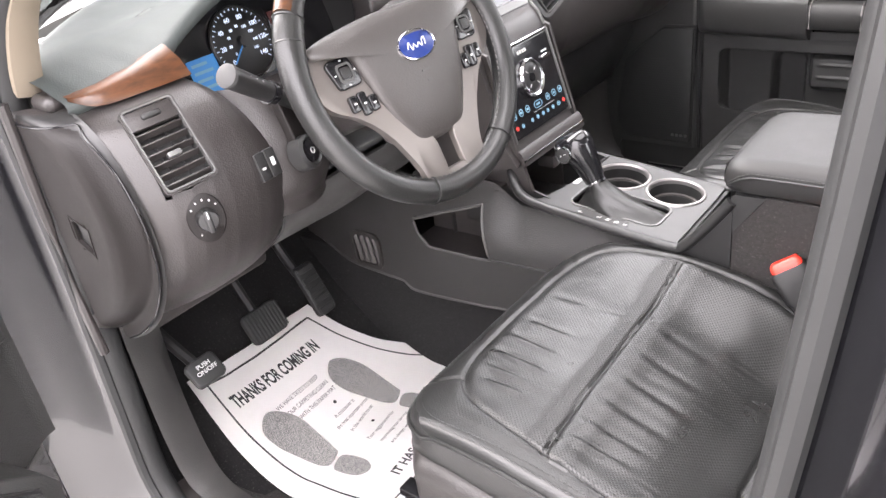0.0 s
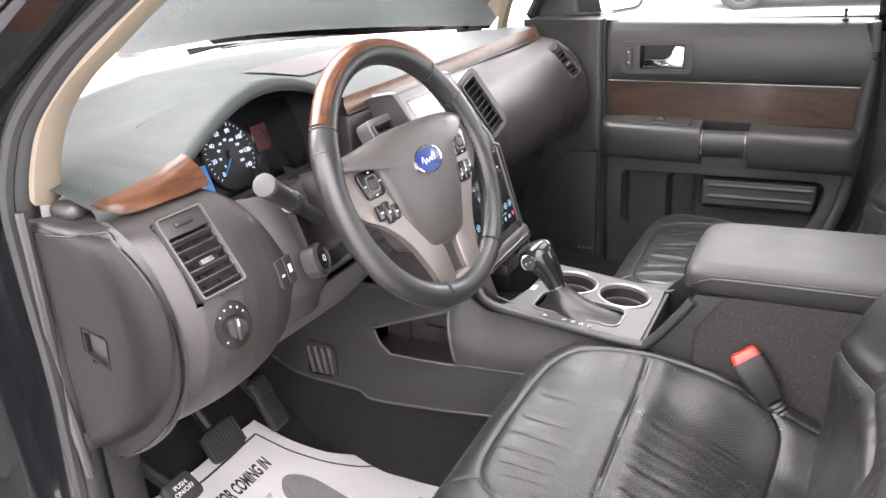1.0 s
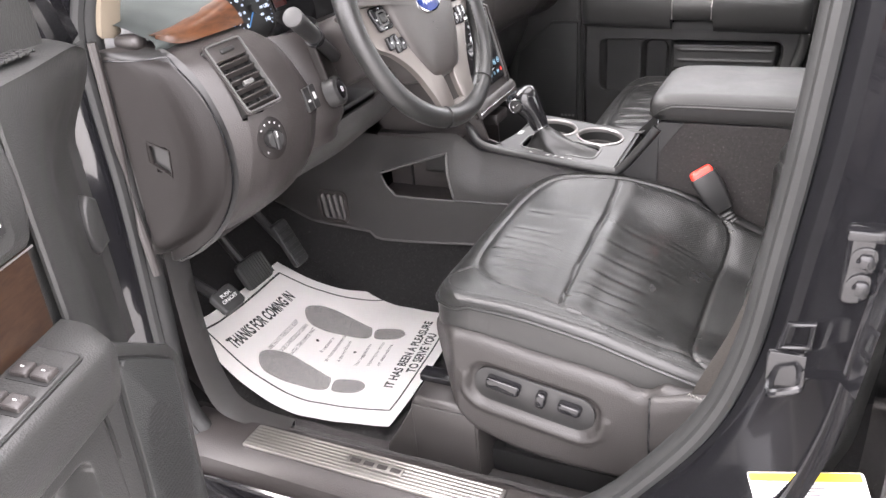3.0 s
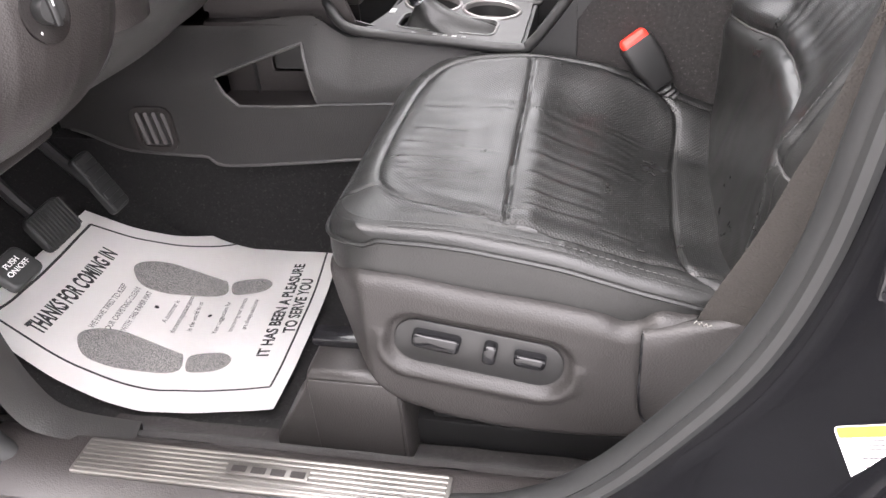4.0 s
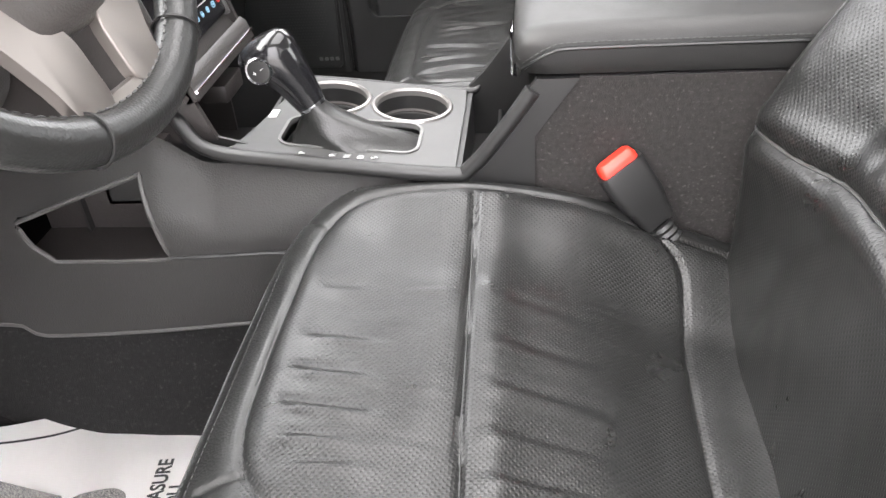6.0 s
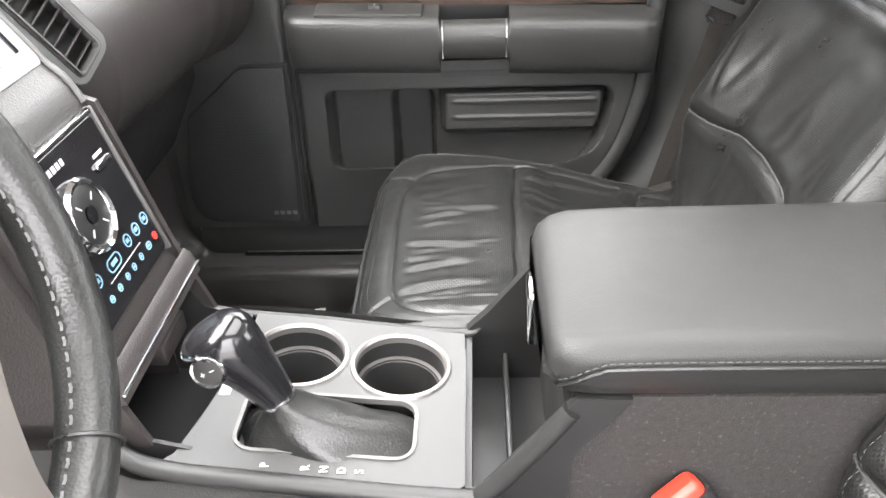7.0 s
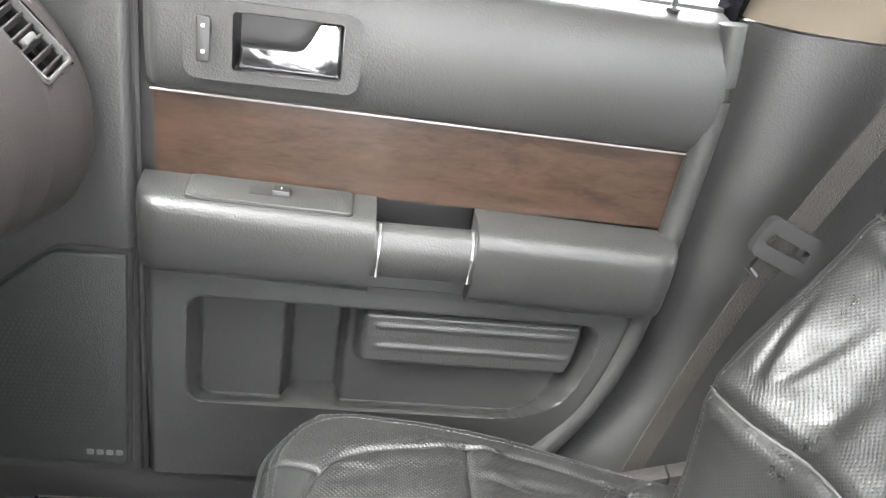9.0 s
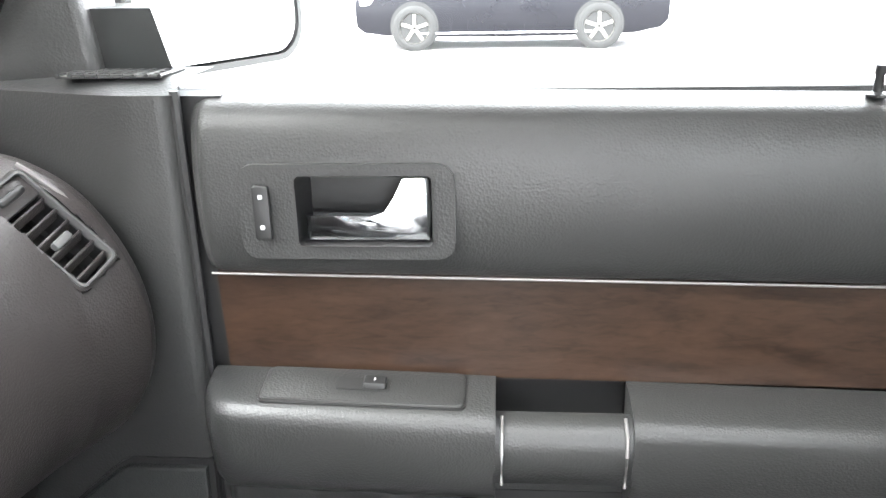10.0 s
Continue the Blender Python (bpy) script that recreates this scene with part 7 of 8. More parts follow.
    return mat


mat1 = make_mat("white printed paper floor mat with grey shoe prints")
mat2 = copy_thing(mat1, pose(0.079, 0.6255, 0.002, 0, 0, -11.4))
tagged(mat2, "white printed paper floor mat under the passenger seat edge")

# ---- seat belts ----
def webbing(path, w, normal_hint, mat=BELT):
    path = smooth_path(path, 6)
    rings = []
    for i, p in enumerate(path):
        t = (path[min(i + 1, len(path) - 1)] - path[max(i - 1, 0)]).normalized()
        s = t.cross(Vector(normal_hint)).normalized()
        n = s.cross(t)
        rings.append([p + s * w / 2 + n * 0.0006, p - s * w / 2 + n * 0.0006, p - s * w / 2 - n * 0.0006, p + s * w / 2 - n * 0.0006])
    return loft(rings)


belt = thing("seat_belt", "brown-black woven seat belt with pale zigzag stitching", "seat belt", group="front seat belts")
path = [(0.462, -0.632, 0.595), (0.481, -0.638, 0.665), (0.516, -0.648, 0.760), (0.536, -0.658, 0.832), (0.558, -0.668, 0.92), (0.61, -0.680, 1.2), (0.66, -0.66, 1.45)]
part("webbing", webbing(path, 0.043, (-0.25, -1, 0.15)), BELT, belt)
for (z0, n) in ((0.652, 9), (0.618, 6)):
    c = Vector((0.478 + 0.29 * (z0 - 0.665), -0.640 - 0.1 * (z0 - 0.665), z0))
    bm = tube([c + Vector((-0.022 + 0.044 * i / (2 * n), -0.0025, 0.004 * (i % 2) + 0.012 * (0.5 - i / (2 * n)))) for i in range(2 * n + 1)], 0.0007, 5)
    part("zigzag_stitch", bm, THREAD, belt, "pale zigzag stitching")
belt2 = thing("seat_belt", "black woven seat belt hanging on the pillar trim", "seat belt", group="front seat belts")
part("webbing", webbing([(0.600, 0.640, 0.93), (0.625, 0.635, 1.0), (0.675, 0.632, 1.12), (0.76, 0.62, 1.32), (0.80, 0.61, 1.45)], 0.048, (0.35, -1, 0)), BELT, belt2)
bm = join(move(frame_plate(rounded(0.070, 0.046, 0.010), rounded(0.054, 0.014, 0.004), 0.012, 0.0), axes((0.600, 0.618, 0.982), (0.9, -0.05, -0.35), (0.35, 0, 0.9))), tube([(0.585, 0.63, 0.965), (0.578, 0.632, 0.945), (0.590, 0.632, 0.935)], 0.004, 6))
part("latch_plate", bm, DARKPLASTIC, belt2, "black latch plate")
part("lower_strap", webbing([(0.600, 0.640, 0.93), (0.575, 0.66, 0.80), (0.53, 0.665, 0.60)], 0.03, (0.2, -1, 0)), BELT, belt2)


# ---- front doors ----
def make_door(name, label, s, m):
    """A front door built closed at its own side; s is that side."""
    door = thing(name, label, "car door", m)
    D = 0.715

    def P(x, d, z):
        """A place on the trim: d metres out from the panel plane towards the cabin."""
        return (x, s * (D - d), z)

    def slab(outline, d0, thick, r=0.0):
        """A plate on the panel from x, z pairs, rising into the cabin."""
        bm = plate(outline, thick, r)
        for v in bm.verts:
            x, z, h = v.co
            v.co = Vector(P(x, d0 + h, z))
        return bm

    def ringslab(o, i, d0, thick, lip=0.0):
        bm = frame_plate(o, i, thick, lip)
        for v in bm.verts:
            x, z, h = v.co
            v.co = Vector(P(x, d0 + h, z))
        return bm

    def rr(x0, x1, z0, z1, r, n=5):
        return [(x + (x0 + x1) / 2, z + (z0 + z1) / 2) for x, z in rounded(x1 - x0, z1 - z0, r, n)]
    # rear edge of the trim, curving forward at the foot
    rear_line = [(p.z, p.x) for p in smooth_path([(0.30, 0, 0.48), (0.37, 0, 0.54), (0.435, 0, 0.61), (0.487, 0, 0.70), (0.515, 0, 0.80), (0.527, 0, 0.92), (0.534, 0, 1.04), (0.536, 0, 1.13), (0.528, 0, 1.20)], 6)]
    def rear(z):
        return linear(rear_line, z)
    # upper pad
    pad = [(1.049, 0.0), (1.052, 0.006), (1.064, 0.013), (1.085, 0.018), (1.110, 0.020), (1.135, 0.019), (1.160, 0.015), (1.178, 0.008), (1.190, -0.006), (1.197, -0.035)]
    pad = [(p.z, p.x) for p in smooth_path([(d, 0, z) for z, d in pad], 5)]

    def pad_point(x, j):
        z, d = pad[j]
        xx = -0.072 + (rear(z) + 0.072) * x
        return P(xx, d - 0.012 * bump(x, 0.012) - 0.012 * bump(x - 1, 0.012), z - 0.008 * x)
    ub = grid(pad_point, soft_ends(140, 0.3), list(range(len(pad))))
    cut(ub, axes(P(0.0685, 0.015, 1.1085), (1, 0, 0), (0, 0, 1)), 0.112, 0.062, 0.04)
    part("upper_pad", ub, DOORPLASTIC, door, "padded charcoal upper trim", sharp=70)
    part("gap_filler", box((-0.11, min(s * 0.728, s * 0.76), 0.54), (-0.05, max(s * 0.728, s * 0.76), 1.194)), DARKPLASTIC if s > 0 else DOORPLASTIC, door)
    part("inlay_bead", tube([P(x, 0.004, 1.0475 - 0.008 * (x + 0.07) / 0.6) for x in lin(-0.068, 0.52, 12)], 0.0012, 6), SILVER, door, "thin bright bead")
    wo = [(-0.066, 1.046), (0.532, 1.038), (0.530, 1.0), (0.526, 0.945), (-0.064, 0.952)]
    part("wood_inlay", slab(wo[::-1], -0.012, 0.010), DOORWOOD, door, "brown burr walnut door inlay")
    # forward section with speaker and mirror foot
    def front_depth(x, z):
        """The forward section falls away outwards ahead of the panel, above the speaker."""
        if s > 0:
            k = smoothstep(-0.11, -0.27, x)
            return 0.004 - 0.02 * k * smoothstep(0.87, 0.93, z) * smoothstep(1.195, 1.10, z) - 0.04 * k * smoothstep(1.10, 1.195, z)
        k = max(0.0, min(1.0, (-0.085 - x) / 0.235))
        return 0.004 - (0.128 - 0.090 * smoothstep(1.05, 1.19, z)) * (0.75 * k + 0.25 * smoothstep(0.15, 0.8, k))
    if s > 0:
        fw = grid(lambda x, z: P(-0.312 + 0.230 * x, front_depth(-0.312 + 0.230 * x, z) - 0.012 * bump(x - 1, 0.03), z), soft_ends(30, 0.4), lin(0.545, 1.197, 50))
    else:
        fw = grid(lambda x, z: P(-0.082 - (0.256 - 0.051 * smoothstep(1.06, 1.19, z)) * (1 - x), front_depth(-0.082 - 0.256 * (1 - x), z), z), lin(0, 1, 50), lin(0.76, 1.197, 50))
        house = [(-0.076, 0.545), (-0.222, 0.545), (-0.232, 0.66), (-0.246, 0.795), (-0.232, 0.818), (-0.130, 0.892), (-0.110, 0.898), (-0.076, 0.898)]
        part("speaker_housing", slab(house[::-1], -0.125, 0.127, 0.006), DOORPLASTIC, door, "charcoal housing round the speaker", sharp=50)
    part("front_section", fw, DOORPLASTIC, door, sharp=70)
    x_cap = -0.312 if s > 0 else -0.287
    part("front_cap", grid(lambda x, t: P(x_cap + (-0.082 - x_cap) * x, front_depth(x_cap + (-0.082 - x_cap) * x, 1.197) - 0.10 * t, 1.197 + 0.010 * math.sin(min(1, t * 2.2) * 1.57) - 0.012 * bump(x, 0.08)), lin(0, 1, 24), lin(0, 1, 10)), DOORPLASTIC, door, sharp=70)
    tw = part("tweeter_frame", grid(lambda x, t: P(-0.190 + 0.090 * x, -0.020 - 0.055 * t, 1.2082 + 0.002 * math.sin(t * 3.1) * math.sin(x * 3.1)), lin(0, 1, 6), lin(0, 1, 6)), DARKPLASTIC, door, "small tweeter grille")
    for k in range(9):
        part("tweeter_bar", tube([P(-0.188 + 0.0108 * k, -0.021, 1.2090), P(-0.188 + 0.0108 * k, -0.074, 1.2084)], 0.0019, 6), DOORPLASTIC, tw)
    for k in range(5):
        part("tweeter_bar", tube([P(-0.189, -0.024 - 0.0115 * k, 1.2090), P(-0.101, -0.024 - 0.0115 * k, 1.2084)], 0.0019, 6), DOORPLASTIC, tw)
    spk = [(-0.272, 0.772), (-0.178, 0.852), (-0.168, 0.857), (-0.094, 0.857), (-0.100, 0.566), (-0.105, 0.560), (-0.262, 0.563), (-0.285, 0.575), (-0.297, 0.605), (-0.297, 0.640)]
    if s < 0:
        spk = [(p.x, p.z) for p in smooth_path([(-0.198, 0, 0.562), (-0.206, 0, 0.66), (-0.216, 0, 0.79), (-0.208, 0, 0.812), (-0.140, 0, 0.862), (-0.126, 0, 0.862), (-0.118, 0, 0.845), (-0.110, 0, 0.70), (-0.104, 0, 0.562)], 4, True)][::-1]
    mid_x, mid_z = sum(p[0] for p in spk) / len(spk), sum(p[1] for p in spk) / len(spk)
    part("speaker_gap", slab([(mid_x + (x - mid_x) * 1.05, mid_z + (z - mid_z) * 1.035) for x, z in spk[::-1]], 0.0, 0.0062), DARKPLASTIC, door)
    grille = part("speaker_panel", slab(spk[::-1], 0.004, 0.009, 0.004), SPEAKERPLASTIC, door, "charcoal speaker grille panel")
    mesh = bmesh.new()
    for i in range(24):
        for j in range(30):
            x = -0.265 + 0.0062 * i + 0.0031 * (j % 2)
            z = 0.605 + 0.0062 * j
            if s < 0:
                x = -0.158 + (x + 0.185) * 0.55
            if ((x + (0.185 if s > 0 else 0.158)) / (0.072 if s > 0 else 0.040)) ** 2 + ((z - 0.69) / 0.092) ** 2 < 1:
                q = [mesh.verts.new(P(x + 0.0019 * math.cos(a), 0.0135, z + 0.0019 * math.sin(a))) for a in lin(0, 2 * math.pi, 7)[:-1]]
                mesh.faces.new(q)
    part("grille_holes", mesh, DARKPLASTIC, grille)
    for k in range(4):
        part("letter_bar", slab(rr(-0.148 + 0.0115 * k, -0.140 + 0.0115 * k, 0.577, 0.5845, 0.001, 1), 0.0128, 0.0012), VENTRIM, grille)
    part("gap_line", tube([P(-0.082, 0.0, z) for z in lin(0.55 if s > 0 else 0.90, 1.2, 8)], 0.004, 6), DARKPLASTIC if s > 0 else DOORPLASTIC, door)
    # lower panel with a wide pocket, a ribbed block and a deeper cup in it
    pocket_end = [(p.z, p.x) for p in smooth_path([(0.30, 0, 0.655), (0.385, 0, 0.672), (0.432, 0, 0.70), (0.454, 0, 0.745), (0.460, 0, 0.785), (0.456, 0, 0.815)], 6)]

    def within(dx, dz, r):
        """Depth inside a rounded corner region from its two nearest edges."""
        return r - math.hypot(max(r - dx, 0), max(r - dz, 0)) if dx > -0.05 and dz > -0.05 else -0.05

    def low_point(u, z):
        x = -0.078 + (rear(z) - 0.014 + 0.078) * u
        d = 0.004 + 0.010 * smoothstep(0.60, 0.70, z)
        k = smoothstep(-0.002, 0.009, within(min(x + 0.028, linear(pocket_end, z) - x), min(0.813 - z, z - 0.668), 0.018))
        block = smoothstep(-0.002, 0.012, within(min(x - 0.166, linear(pocket_end, z) - 0.006 - x), min(0.809 - z, z - 0.722), 0.014))
        cup = smoothstep(-0.002, 0.010, within(min(x - 0.080, 0.156 - x), 0.802 - z, 0.026))
        d -= k * (0.050 + 0.036 * cup * (1 - block)) - 0.034 * block * k
        for zz in (0.784, 0.755):
            d += 0.0026 * bump(z - zz, 0.0030) * smoothstep(0.185, 0.197, x) * smoothstep(0.440, 0.428, x)
        d -= 0.012 * bump(u, 0.01) + 0.012 * bump(u - 1, 0.01)
        return P(x, d, z - 0.032 * k * smoothstep(0.74, 0.676, z) * (1 - block))
    part("lower_panel", grid(low_point, lin(0, 1, 190), lin(0.545, 0.862, 120)), DOORPLASTIC, door, "charcoal lower trim with map pocket", sharp=60)
    # armrest: profile swept along the door with a gap for the pull
    wide = 1.0 if s > 0 else 1.08
    prof_a = [(d * wide, z) for d, z in ((-0.002, 0.957), (0.020, 0.9555), (0.042, 0.951), (0.053, 0.945), (0.058, 0.934), (0.056, 0.905), (0.046, 0.870), (0.030, 0.854), (0.004, 0.850))]
    pa = [(p.x, p.z) for p in smooth_path([(d, 0, z) for d, z in prof_a], 3)]

    def arm_piece(x0, x1, taper0, taper1):
        rings = []
        for t in [0, 0.015, 0.05, 0.12, 0.3, 0.5, 0.7, 0.88, 0.95, 0.985, 1]:
            x = x0 + (x1 - x0) * t
            k = 1 - taper0 * bump(t, 0.03) - taper1 * bump(1 - t, 0.03)
            rings.append([P(x, d * k, z - 0.015 * (x + 0.08) / 0.6) for d, z in pa])
        return loft(rings, cap=True, closed=True)
    part("armrest_front", arm_piece(-0.076, 0.172, 0.35, 0.0), DOORPLASTIC, door, "padded charcoal armrest", sharp=60)
    part("armrest_rear", arm_piece(0.284, 0.520, 0.0, 0.35), DOORPLASTIC, door, sharp=60)
    part("pull_well", join(slab(rr(0.170, 0.286, 0.835, 0.955, 0.002, 1), -0.035, 0.012), slab(rr(0.170, 0.286, 0.835, 0.845, 0.001, 1), -0.03, 0.045)), DARKPLASTIC, door)
    rings = []
    for x in lin(0.170, 0.286, 8):
        rings.append([P(x, d, z - 0.006) for d, z in ((0.028, 0.940), (0.040, 0.942), (0.053, 0.934), (0.057, 0.918), (0.053, 0.886), (0.042, 0.880), (0.034, 0.90))])
    part("pull_bar", loft(rings), DOORPLASTIC, door, "grained pull handle bar", sharp=60)
    for x in (0.1775, 0.2785):
        part("pull_band", tube([P(x, d + 0.0012, z - 0.006) for d, z in ((0.040, 0.943), (0.0535, 0.935), (0.0580, 0.918), (0.054, 0.886))], 0.0016, 6), SILVER, door, "thin chrome band")
    # switch plate on the armrest top

    def on_top(x, d, lift):
        t = d / 0.052
        return P(x, d, 0.9583 - 0.002 * t - 0.008 * (t / wide) ** 2 + lift - 0.015 * (x + 0.08) / 0.6)
    pc, pw = (0.024, 0.042) if s > 0 else (0.030, 0.048)
    outl = rounded(0.172, pw, 0.006)
    part("plate_groove", loft([[on_top(x * 1.018 + 0.060, y * 1.07 + pc, l) for x, y in outl] for l in (-0.001, 0.0009)]), DARKPLASTIC, door)
    part("switch_plate", loft([[on_top(x * k + 0.060, y * k + pc, l) for x, y in outl] for l, k in ((0.0, 1), (0.0020, 1), (0.0028, 0.985))]), DOORPLASTIC, door, "flat window switch plate")
    rows = [(0.060, 0.024, 0.046, 0.015)] if s > 0 else [(0.012, 0.030, 0.028, 0.042), (0.054, 0.030, 0.028, 0.042), (0.098, 0.030, 0.020, 0.042)]
    for n_, (rx, rd, rl, rw) in enumerate(rows):
        part("switch_recess", loft([[on_top(x + rx, y + rd, l) for x, y in rounded(rl, rw, 0.002)] for l in (0.0026, 0.0032)]), DARKPLASTIC, door)
        for q in ((0.0,) if s > 0 else (-0.0105, 0.0105)):
            ox = rx + (0.010 if s > 0 else 0.0)
            sl_, sw_ = (0.020, 0.012) if s > 0 else (rl * 0.66, 0.018)
            h_ = 0.008 if n_ < 2 else 0.0055
            part("window_switch" if n_ < 2 else "lock_switch", loft([[on_top(x * k + ox, y * k + rd + q, l) for x, y in rounded(sl_, sw_, 0.002)] for l, k in ((0.003, 1), (h_ - 0.001, 0.97), (h_, 0.86))]), DARKPLASTIC if s > 0 else PLASTIC, door)
            part("switch_mark", loft([[on_top(x + ox, y + rd + q, l) for x, y in rounded(0.0014, 0.0035, 0.0004)] for l in (h_ + 0.0001, h_ + 0.0005)]), WHITEMARK, door)
    # release handle
    bo, bi = rr(-0.032, 0.140, 1.068, 1.146, 0.014), rr(0.015, 0.122, 1.080, 1.137, 0.004)
    part("handle_bezel", ringslab(bo, bi, 0.012, 0.011, 0.002), DOORPLASTIC, door, "charcoal handle bezel", sharp=50)
    cup = [[P(x, 0.026, z) for x, z in bi], [P(x, -0.016, z) for x, z in rr(0.018, 0.119, 1.083, 1.134, 0.004)]]
    part("handle_cup", loft(cup, cap=False), DARKPLASTIC, door)
    part("cup_floor", slab(rr(0.016, 0.121, 1.081, 1.136, 0.004), -0.018, 0.003), DARKPLASTIC, door)
    lev = [(0.020, 1.082), (0.120, 1.082), (0.121, 1.134), (0.100, 1.134), (0.092, 1.118), (0.084, 1.106), (0.074, 1.1025), (0.020, 1.1025)]
    bm = plate(lev, 0.012, 0.005)
    for v in bm.verts:
        x, z, h = v.co
        v.co = Vector(P(x, 0.008 + h * 0.9 - 0.010 * smoothstep(0.08, 0.12, x) * smoothstep(1.10, 1.134, z), z))
    part("release_lever", bm, CHROME, door, "bright chrome release lever", sharp=60)
    part("lock_switch", slab(rr(-0.019, -0.006, 1.086, 1.130, 0.002), 0.025, 0.003, 0.001), DARKPLASTIC, door)
    for z in (1.0945, 1.1195):
        part("lock_mark", slab(rr(-0.0142, -0.0108, z, z + 0.0035, 0.0005, 1), 0.028, 0.0008), WHITEMARK, door)
    pin = part("lock_pin", join(move(lathe([(0.008, 0), (0.008, 0.002), (0.0035, 0.004), (0.0033, 0.016), (0.0042, 0.018), (0.004, 0.024), (0.0005, 0.0245)], 16), pose(*P(0.462, -0.020, 1.188)))), DARKPLASTIC, door, "small black lock pin")
    # outer skin, belt strip, glass and frame
    skin = 0.81 if s > 0 else 0.858
    part("outer_skin", box((-0.33, min(s * skin, s * 0.88), 0.40), (0.56, max(s * skin, s * 0.88), 1.14), 0.03 if s > 0 else 0.01, 3), PAINT, door)
    part("inner_shell", box((-0.315, min(s * 0.843, s * 0.853), 0.46), (0.525, max(s * 0.843, s * 0.853), 1.185), 0.003), PAINT, door)
    part("shell_foot", box((-0.31 if s > 0 else -0.20, min(s * 0.722, s * 0.78), 0.47), (0.36, max(s * 0.722, s * 0.78), 0.548), 0.02), DOORPLASTIC, door)
    back = [(rear(z) - 0.004, z) for z in lin(0.56, 1.185, 14)]
    part("trim_backing", slab([(-0.08, 0.56)] + back + [(-0.08, 1.185)], -0.118, 0.006), DARKPLASTIC, door)
    part("rear_border", tube(smooth_path([P(x - 0.006, 0.004, z) for x, z in back], 3), 0.015, 10), DOORPLASTIC, door, "rounded charcoal rear border")
    part("belt_strip", box((-0.20, min(s * 0.758, s * 0.775), 1.180), (0.53, max(s * 0.758, s * 0.775), 1.194), 0.004), DOORPLASTIC, door)
    gl_ = grid(lambda x, z: (x, s * (0.785 - 0.8 * lean(z) - 0.02 * smoothstep(1.2, 1.3, z)), z), [-0.16, 0.54], lin(1.16, 1.54, 6))
    for v in gl_.verts:
        if v.co.x < 0:
            v.co.x += 0.55 * max(0, v.co.z - 1.30)
    pane = part("pane", gl_, GLASS, door, "clear side window glass")
    pane.visible_shadow = False
    fr_pts = [(0.545, 1.16), (0.545, 1.50), (0.52, 1.545), (0.12, 1.535), (-0.05, 1.45), (-0.20, 1.345), (-0.30, 1.20)]
    part("window_frame", tube(smooth_path([(x, s * (0.785 - 0.8 * lean(z)), z) for x, z in fr_pts], 5), 0.018, 8), PAINT, door)
    # mirror foot
    sail = [(p.x, p.z) for p in smooth_path([(-0.292, 0, 1.196), (-0.294, 0, 1.235), (-0.286, 0, 1.262), (-0.268, 0, 1.274), (-0.20, 0, 1.287), (-0.14, 0, 1.292), (-0.130, 0, 1.285), (-0.118, 0, 1.24), (-0.11, 0, 1.196)], 4)]
    if s > 0:
        sail = [(x * 0.6 - 0.10, z) for x, z in sail]
    else:
        sail = [(p.x, p.z) for p in smooth_path([(-0.246, 0, 1.196), (-0.244, 0, 1.245), (-0.236, 0, 1.272), (-0.218, 0, 1.284), (-0.17, 0, 1.288), (0.0, 0, 1.291), (0.20, 0, 1.29), (0.21, 0, 1.196)], 4)]
    part("mirror_sail", slab(sail, -0.115, 0.065, 0.012), DOORPLASTIC, door, "charcoal mirror foot cover", sharp=50)
    clip = [(-0.322, 0.918), (-0.300, 0.912), (-0.288, 0.925), (-0.284, 0.955), (-0.292, 0.985), (-0.304, 0.996), (-0.320, 0.985)]
    part("grab_clip", slab(clip, -0.126, 0.022, 0.008), DOORPLASTIC, door, "moulded plastic clip near the door edge")
    part("clip_rim", tube([P(x, -0.122, z) for x, z in [(-0.316, 0.905), (-0.294, 0.902), (-0.280, 0.922), (-0.276, 0.957), (-0.285, 0.992), (-0.300, 1.004)]], 0.003, 6), DOORPLASTIC, door)
    return door


make_door("passenger_door", "closed charcoal passenger door trim with brown walnut inlay", 1, None)
HINGE = Vector((-0.344, -0.881, 0))
OPEN = 76
make_door("driver_door", "open driver door with charcoal trim and walnut inlay", -1, Matrix.Translation(HINGE) @ pose(0, 0, 0, 0, 0, -OPEN) @ Matrix.Translation(-HINGE))

# exterior mirror on the passenger side
mir = thing("wing_mirror", "dark wing mirror with clear mirror glass", "wing mirror")
mm = axes((-0.138, 1.005, 1.275), (0.42, 0.90, 0), (0, 0.05, 1))
part("mirror_glass", move(plate(rounded(0.245, 0.165, 0.040, 6), 0.003), mm), MIRROR, mir, "clear mirror glass")
rings = [[(x * k, y * k, z) for x, y in rounded(0.265, 0.185, 0.047, 6)] for k, z in ((0.97, 0.006), (1.0, 0.0), (1.02, -0.02), (0.95, -0.07), (0.7, -0.11), (0.3, -0.125))]
part("housing", move(loft(rings, cap=False), mm), DARKPLASTIC, mir)
part("rim", move(frame_plate(rounded(0.267, 0.187, 0.048, 6), rounded(0.252, 0.172, 0.042, 6), 0.006, 0.002), mm), DARKPLASTIC, mir)
part("foot", loft([[(-0.19 - 0.03 * t, 0.78 + 0.14 * t, 1.18 + 0.01 * t), (-0.10 - 0.08 * t, 0.78 + 0.14 * t, 1.18 + 0.01 * t), (-0.12 - 0.08 * t, 0.78 + 0.14 * t, 1.26), (-0.22 - 0.0 * t, 0.78 + 0.14 * t, 1.26)] for t in lin(0, 1, 4)]), DARKPLASTIC, mir)

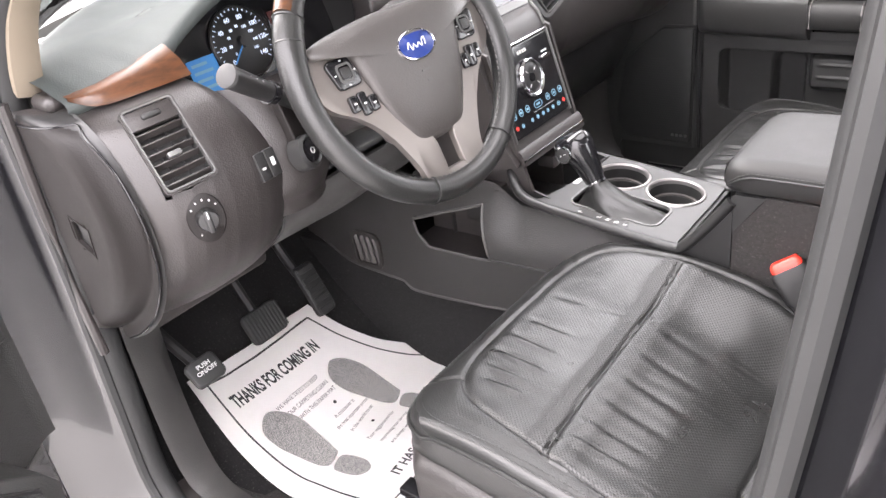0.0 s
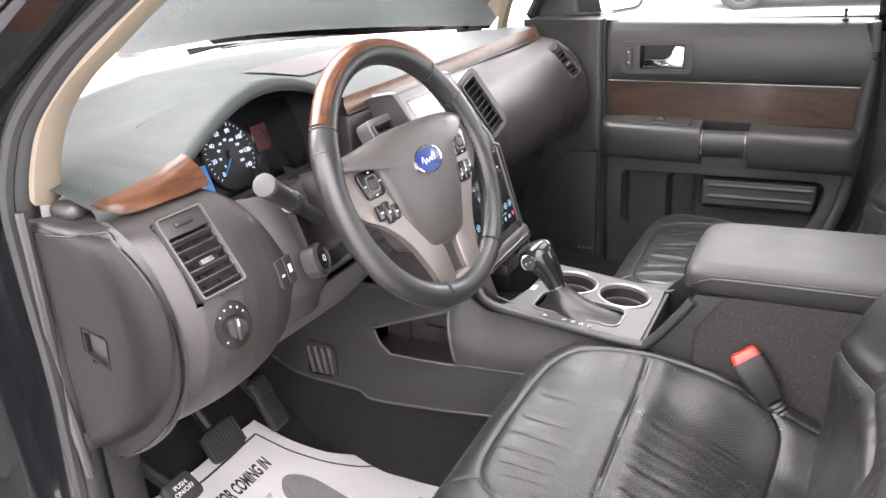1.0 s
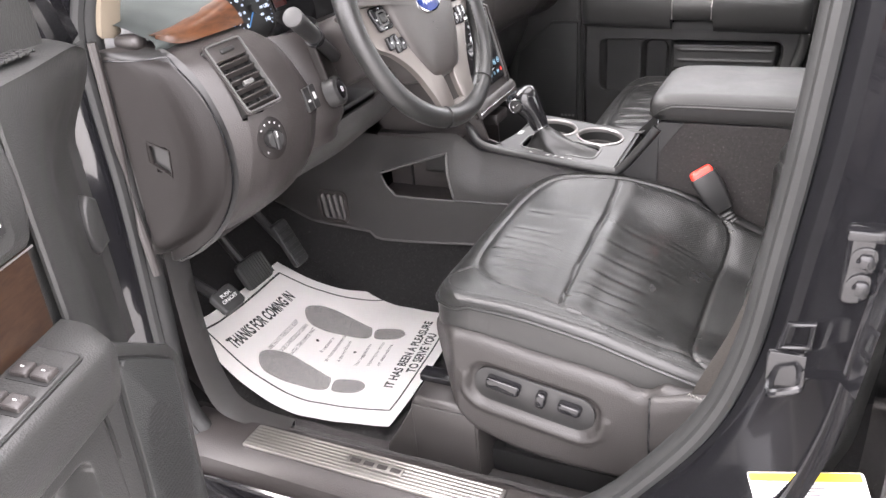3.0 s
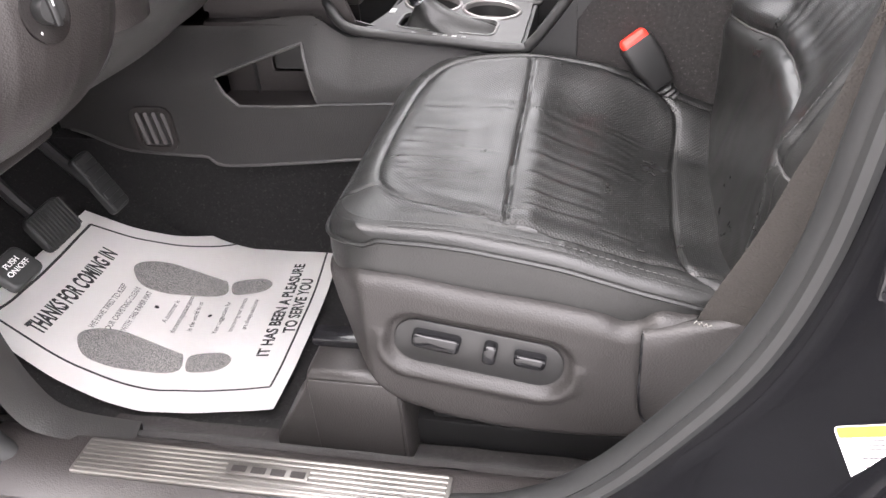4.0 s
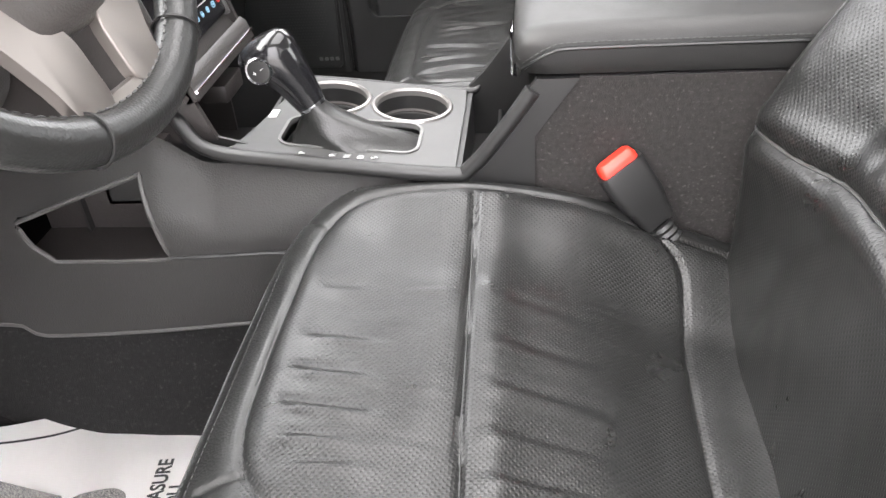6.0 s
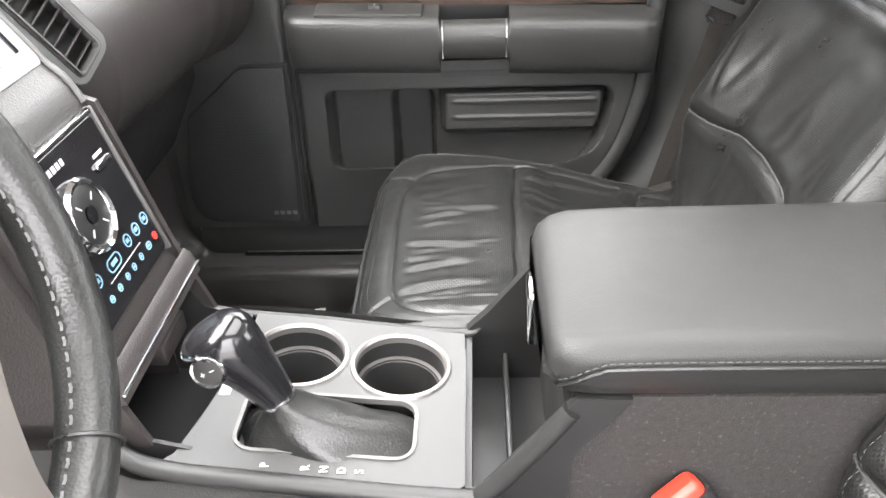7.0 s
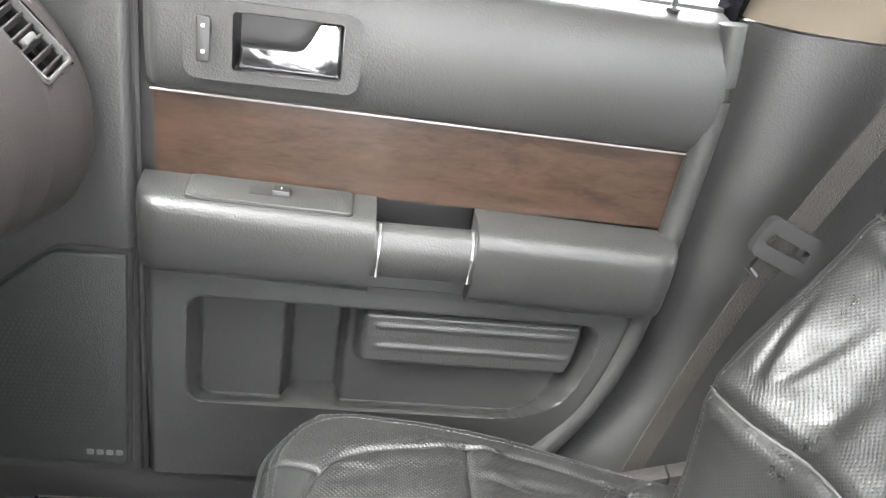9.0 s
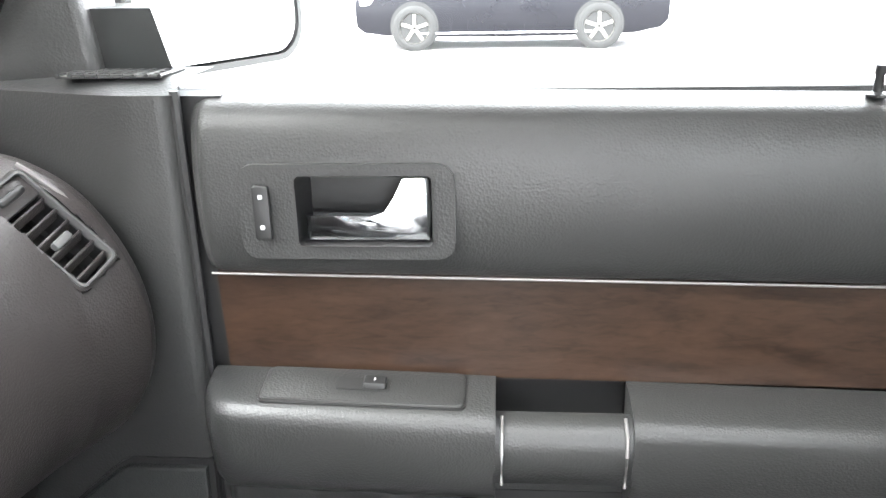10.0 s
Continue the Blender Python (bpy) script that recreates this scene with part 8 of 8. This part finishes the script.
# ---- parked sedan across the lot ----
def make_sedan(name, label, m, paint):
    car = thing(name, label, "car", m, "parked cars")
    L, H, W = 4.75, 1.44, 1.82
    side = [(0.0, 0.35, 0.78), (0.12, 0.26, 0.86), (0.5, 0.22, 0.93), (1.3, 0.20, 1.02), (2.2, 0.19, 1.03), (3.3, 0.20, 1.02), (4.2, 0.22, 1.05), (4.6, 0.28, 1.0), (4.75, 0.4, 0.86)]
    rings = []
    for x, z0, z1 in [(a, curve([(q[0], q[1]) for q in side], a), curve([(q[0], q[2]) for q in side], a)) for a in lin(0, L, 40)]:
        w = W / 2 * (1 - 0.16 * bump(x, 0.5) - 0.12 * bump(x - L, 0.45))
        rings.append([(x, -w * 0.93, z0), (x, -w, z0 + 0.18), (x, -w, (z0 + z1) / 2 + 0.05), (x, -w * 0.95, z1 - 0.05), (x, -w * 0.86, z1), (x, w * 0.86, z1), (x, w * 0.95, z1 - 0.05), (x, w, (z0 + z1) / 2 + 0.05), (x, w, z0 + 0.18), (x, w * 0.93, z0)])
    part("body", loft(rings), paint, car, sharp=30)
    roof = [(1.25, 1.00, 0.0), (1.75, 1.22, 0.1), (2.15, 1.39, 0.2), (2.7, 1.44, 0.22), (3.3, 1.40, 0.22), (3.9, 1.2, 0.14), (4.35, 1.05, 0.0)]
    rings = []
    for a in lin(1.25, 4.35, 24):
        z = curve([(q[0], q[1]) for q in roof], a)
        w = W / 2 * 0.84
        k = smoothstep(1.0, 1.44, z)
        rings.append([(a, -w, 1.0), (a, -w + 0.14 * k, z - 0.05 * k), (a, -w + 0.24 * k, z), (a, w - 0.24 * k, z), (a, w - 0.14 * k, z - 0.05 * k), (a, w, 1.0)])
    part("cabin", loft(rings), DARKGLASS, car, "dark tinted glass cabin")
    rings = []
    for a in lin(2.05, 3.5, 12):
        z = curve([(q[0], q[1]) for q in roof], a) + 0.006
        w = W / 2 * 0.84 - 0.15
        rings.append([(a, -w, z - 0.04), (a, -w + 0.1, z + 0.004), (a, w - 0.1, z + 0.004), (a, w, z - 0.04)])
    part("roof_panel", loft(rings), paint, car)
    for x in (0.92, 3.70):
        for s in (-1, 1):
            wh = part("wheel_arch", move(lathe([(0.37, -0.01), (0.37, 0.01), (0.34, 0.012)], 36, cap=True), axes((x, s * (W / 2 - 0.008), 0.36), (1, 0, 0), (0, 0, 1)) @ (pose(0, 0, 0) if s < 0 else pose(0, 0, 0, 180))), TYRE, car)
            wm_ = axes((x, s * (W / 2 - 0.05), 0.335), (1, 0, 0), (0, 0, 1)) @ (pose(0, 0, 0) if s < 0 else pose(0, 0, 0, 180))
            ty = part("tyre", move(lathe([(0.225, 0.075), (0.25, 0.085), (0.31, 0.08), (0.335, 0.06), (0.335, -0.12), (0.22, -0.12)], 40, cap=False), wm_), TYRE, car)
            part("rim", move(lathe([(0.23, 0.08), (0.215, 0.05), (0.20, 0.0), (0.001, 0.0)], 40, cap=False), wm_), ALUMINIUM, car)
            for k in range(5):
                part("spoke", move(box((0.02, -0.028, 0.04), (0.215, 0.028, 0.072), 0.01, 1), wm_ @ pose(0, 0, 0, 0, 0, 72 * k + 18)), ALUMINIUM, car)
    for s in (-1, 1):
        for x in (1.75, 2.75):
            part("door_handle", box((x + 0.6, s * (W / 2) - 0.015, 0.86), (x + 0.78, s * (W / 2) + 0.02, 0.89), 0.008), CHROME, car)
        part("headlamp", box((0.06, s * 0.62 - 0.16, 0.66), (0.35, s * 0.62 + 0.14, 0.78), 0.03), CHROME, car)
        part("tail_lamp", box((4.52, s * 0.64 - 0.14, 0.78), (4.74, s * 0.64 + 0.12, 0.92), 0.03), RED, car)
        part("side_moulding", box((1.0, s * (W / 2) - 0.01, 0.245), (3.6, s * (W / 2) + 0.012, 0.275), 0.005), CHROME, car)
    return car


make_sedan("parked_sedan", "dark navy parked sedan with silver wheels across the lot", pose(-2.1, 13.5, 0, 0, 0, 0), SEDANPAINT)
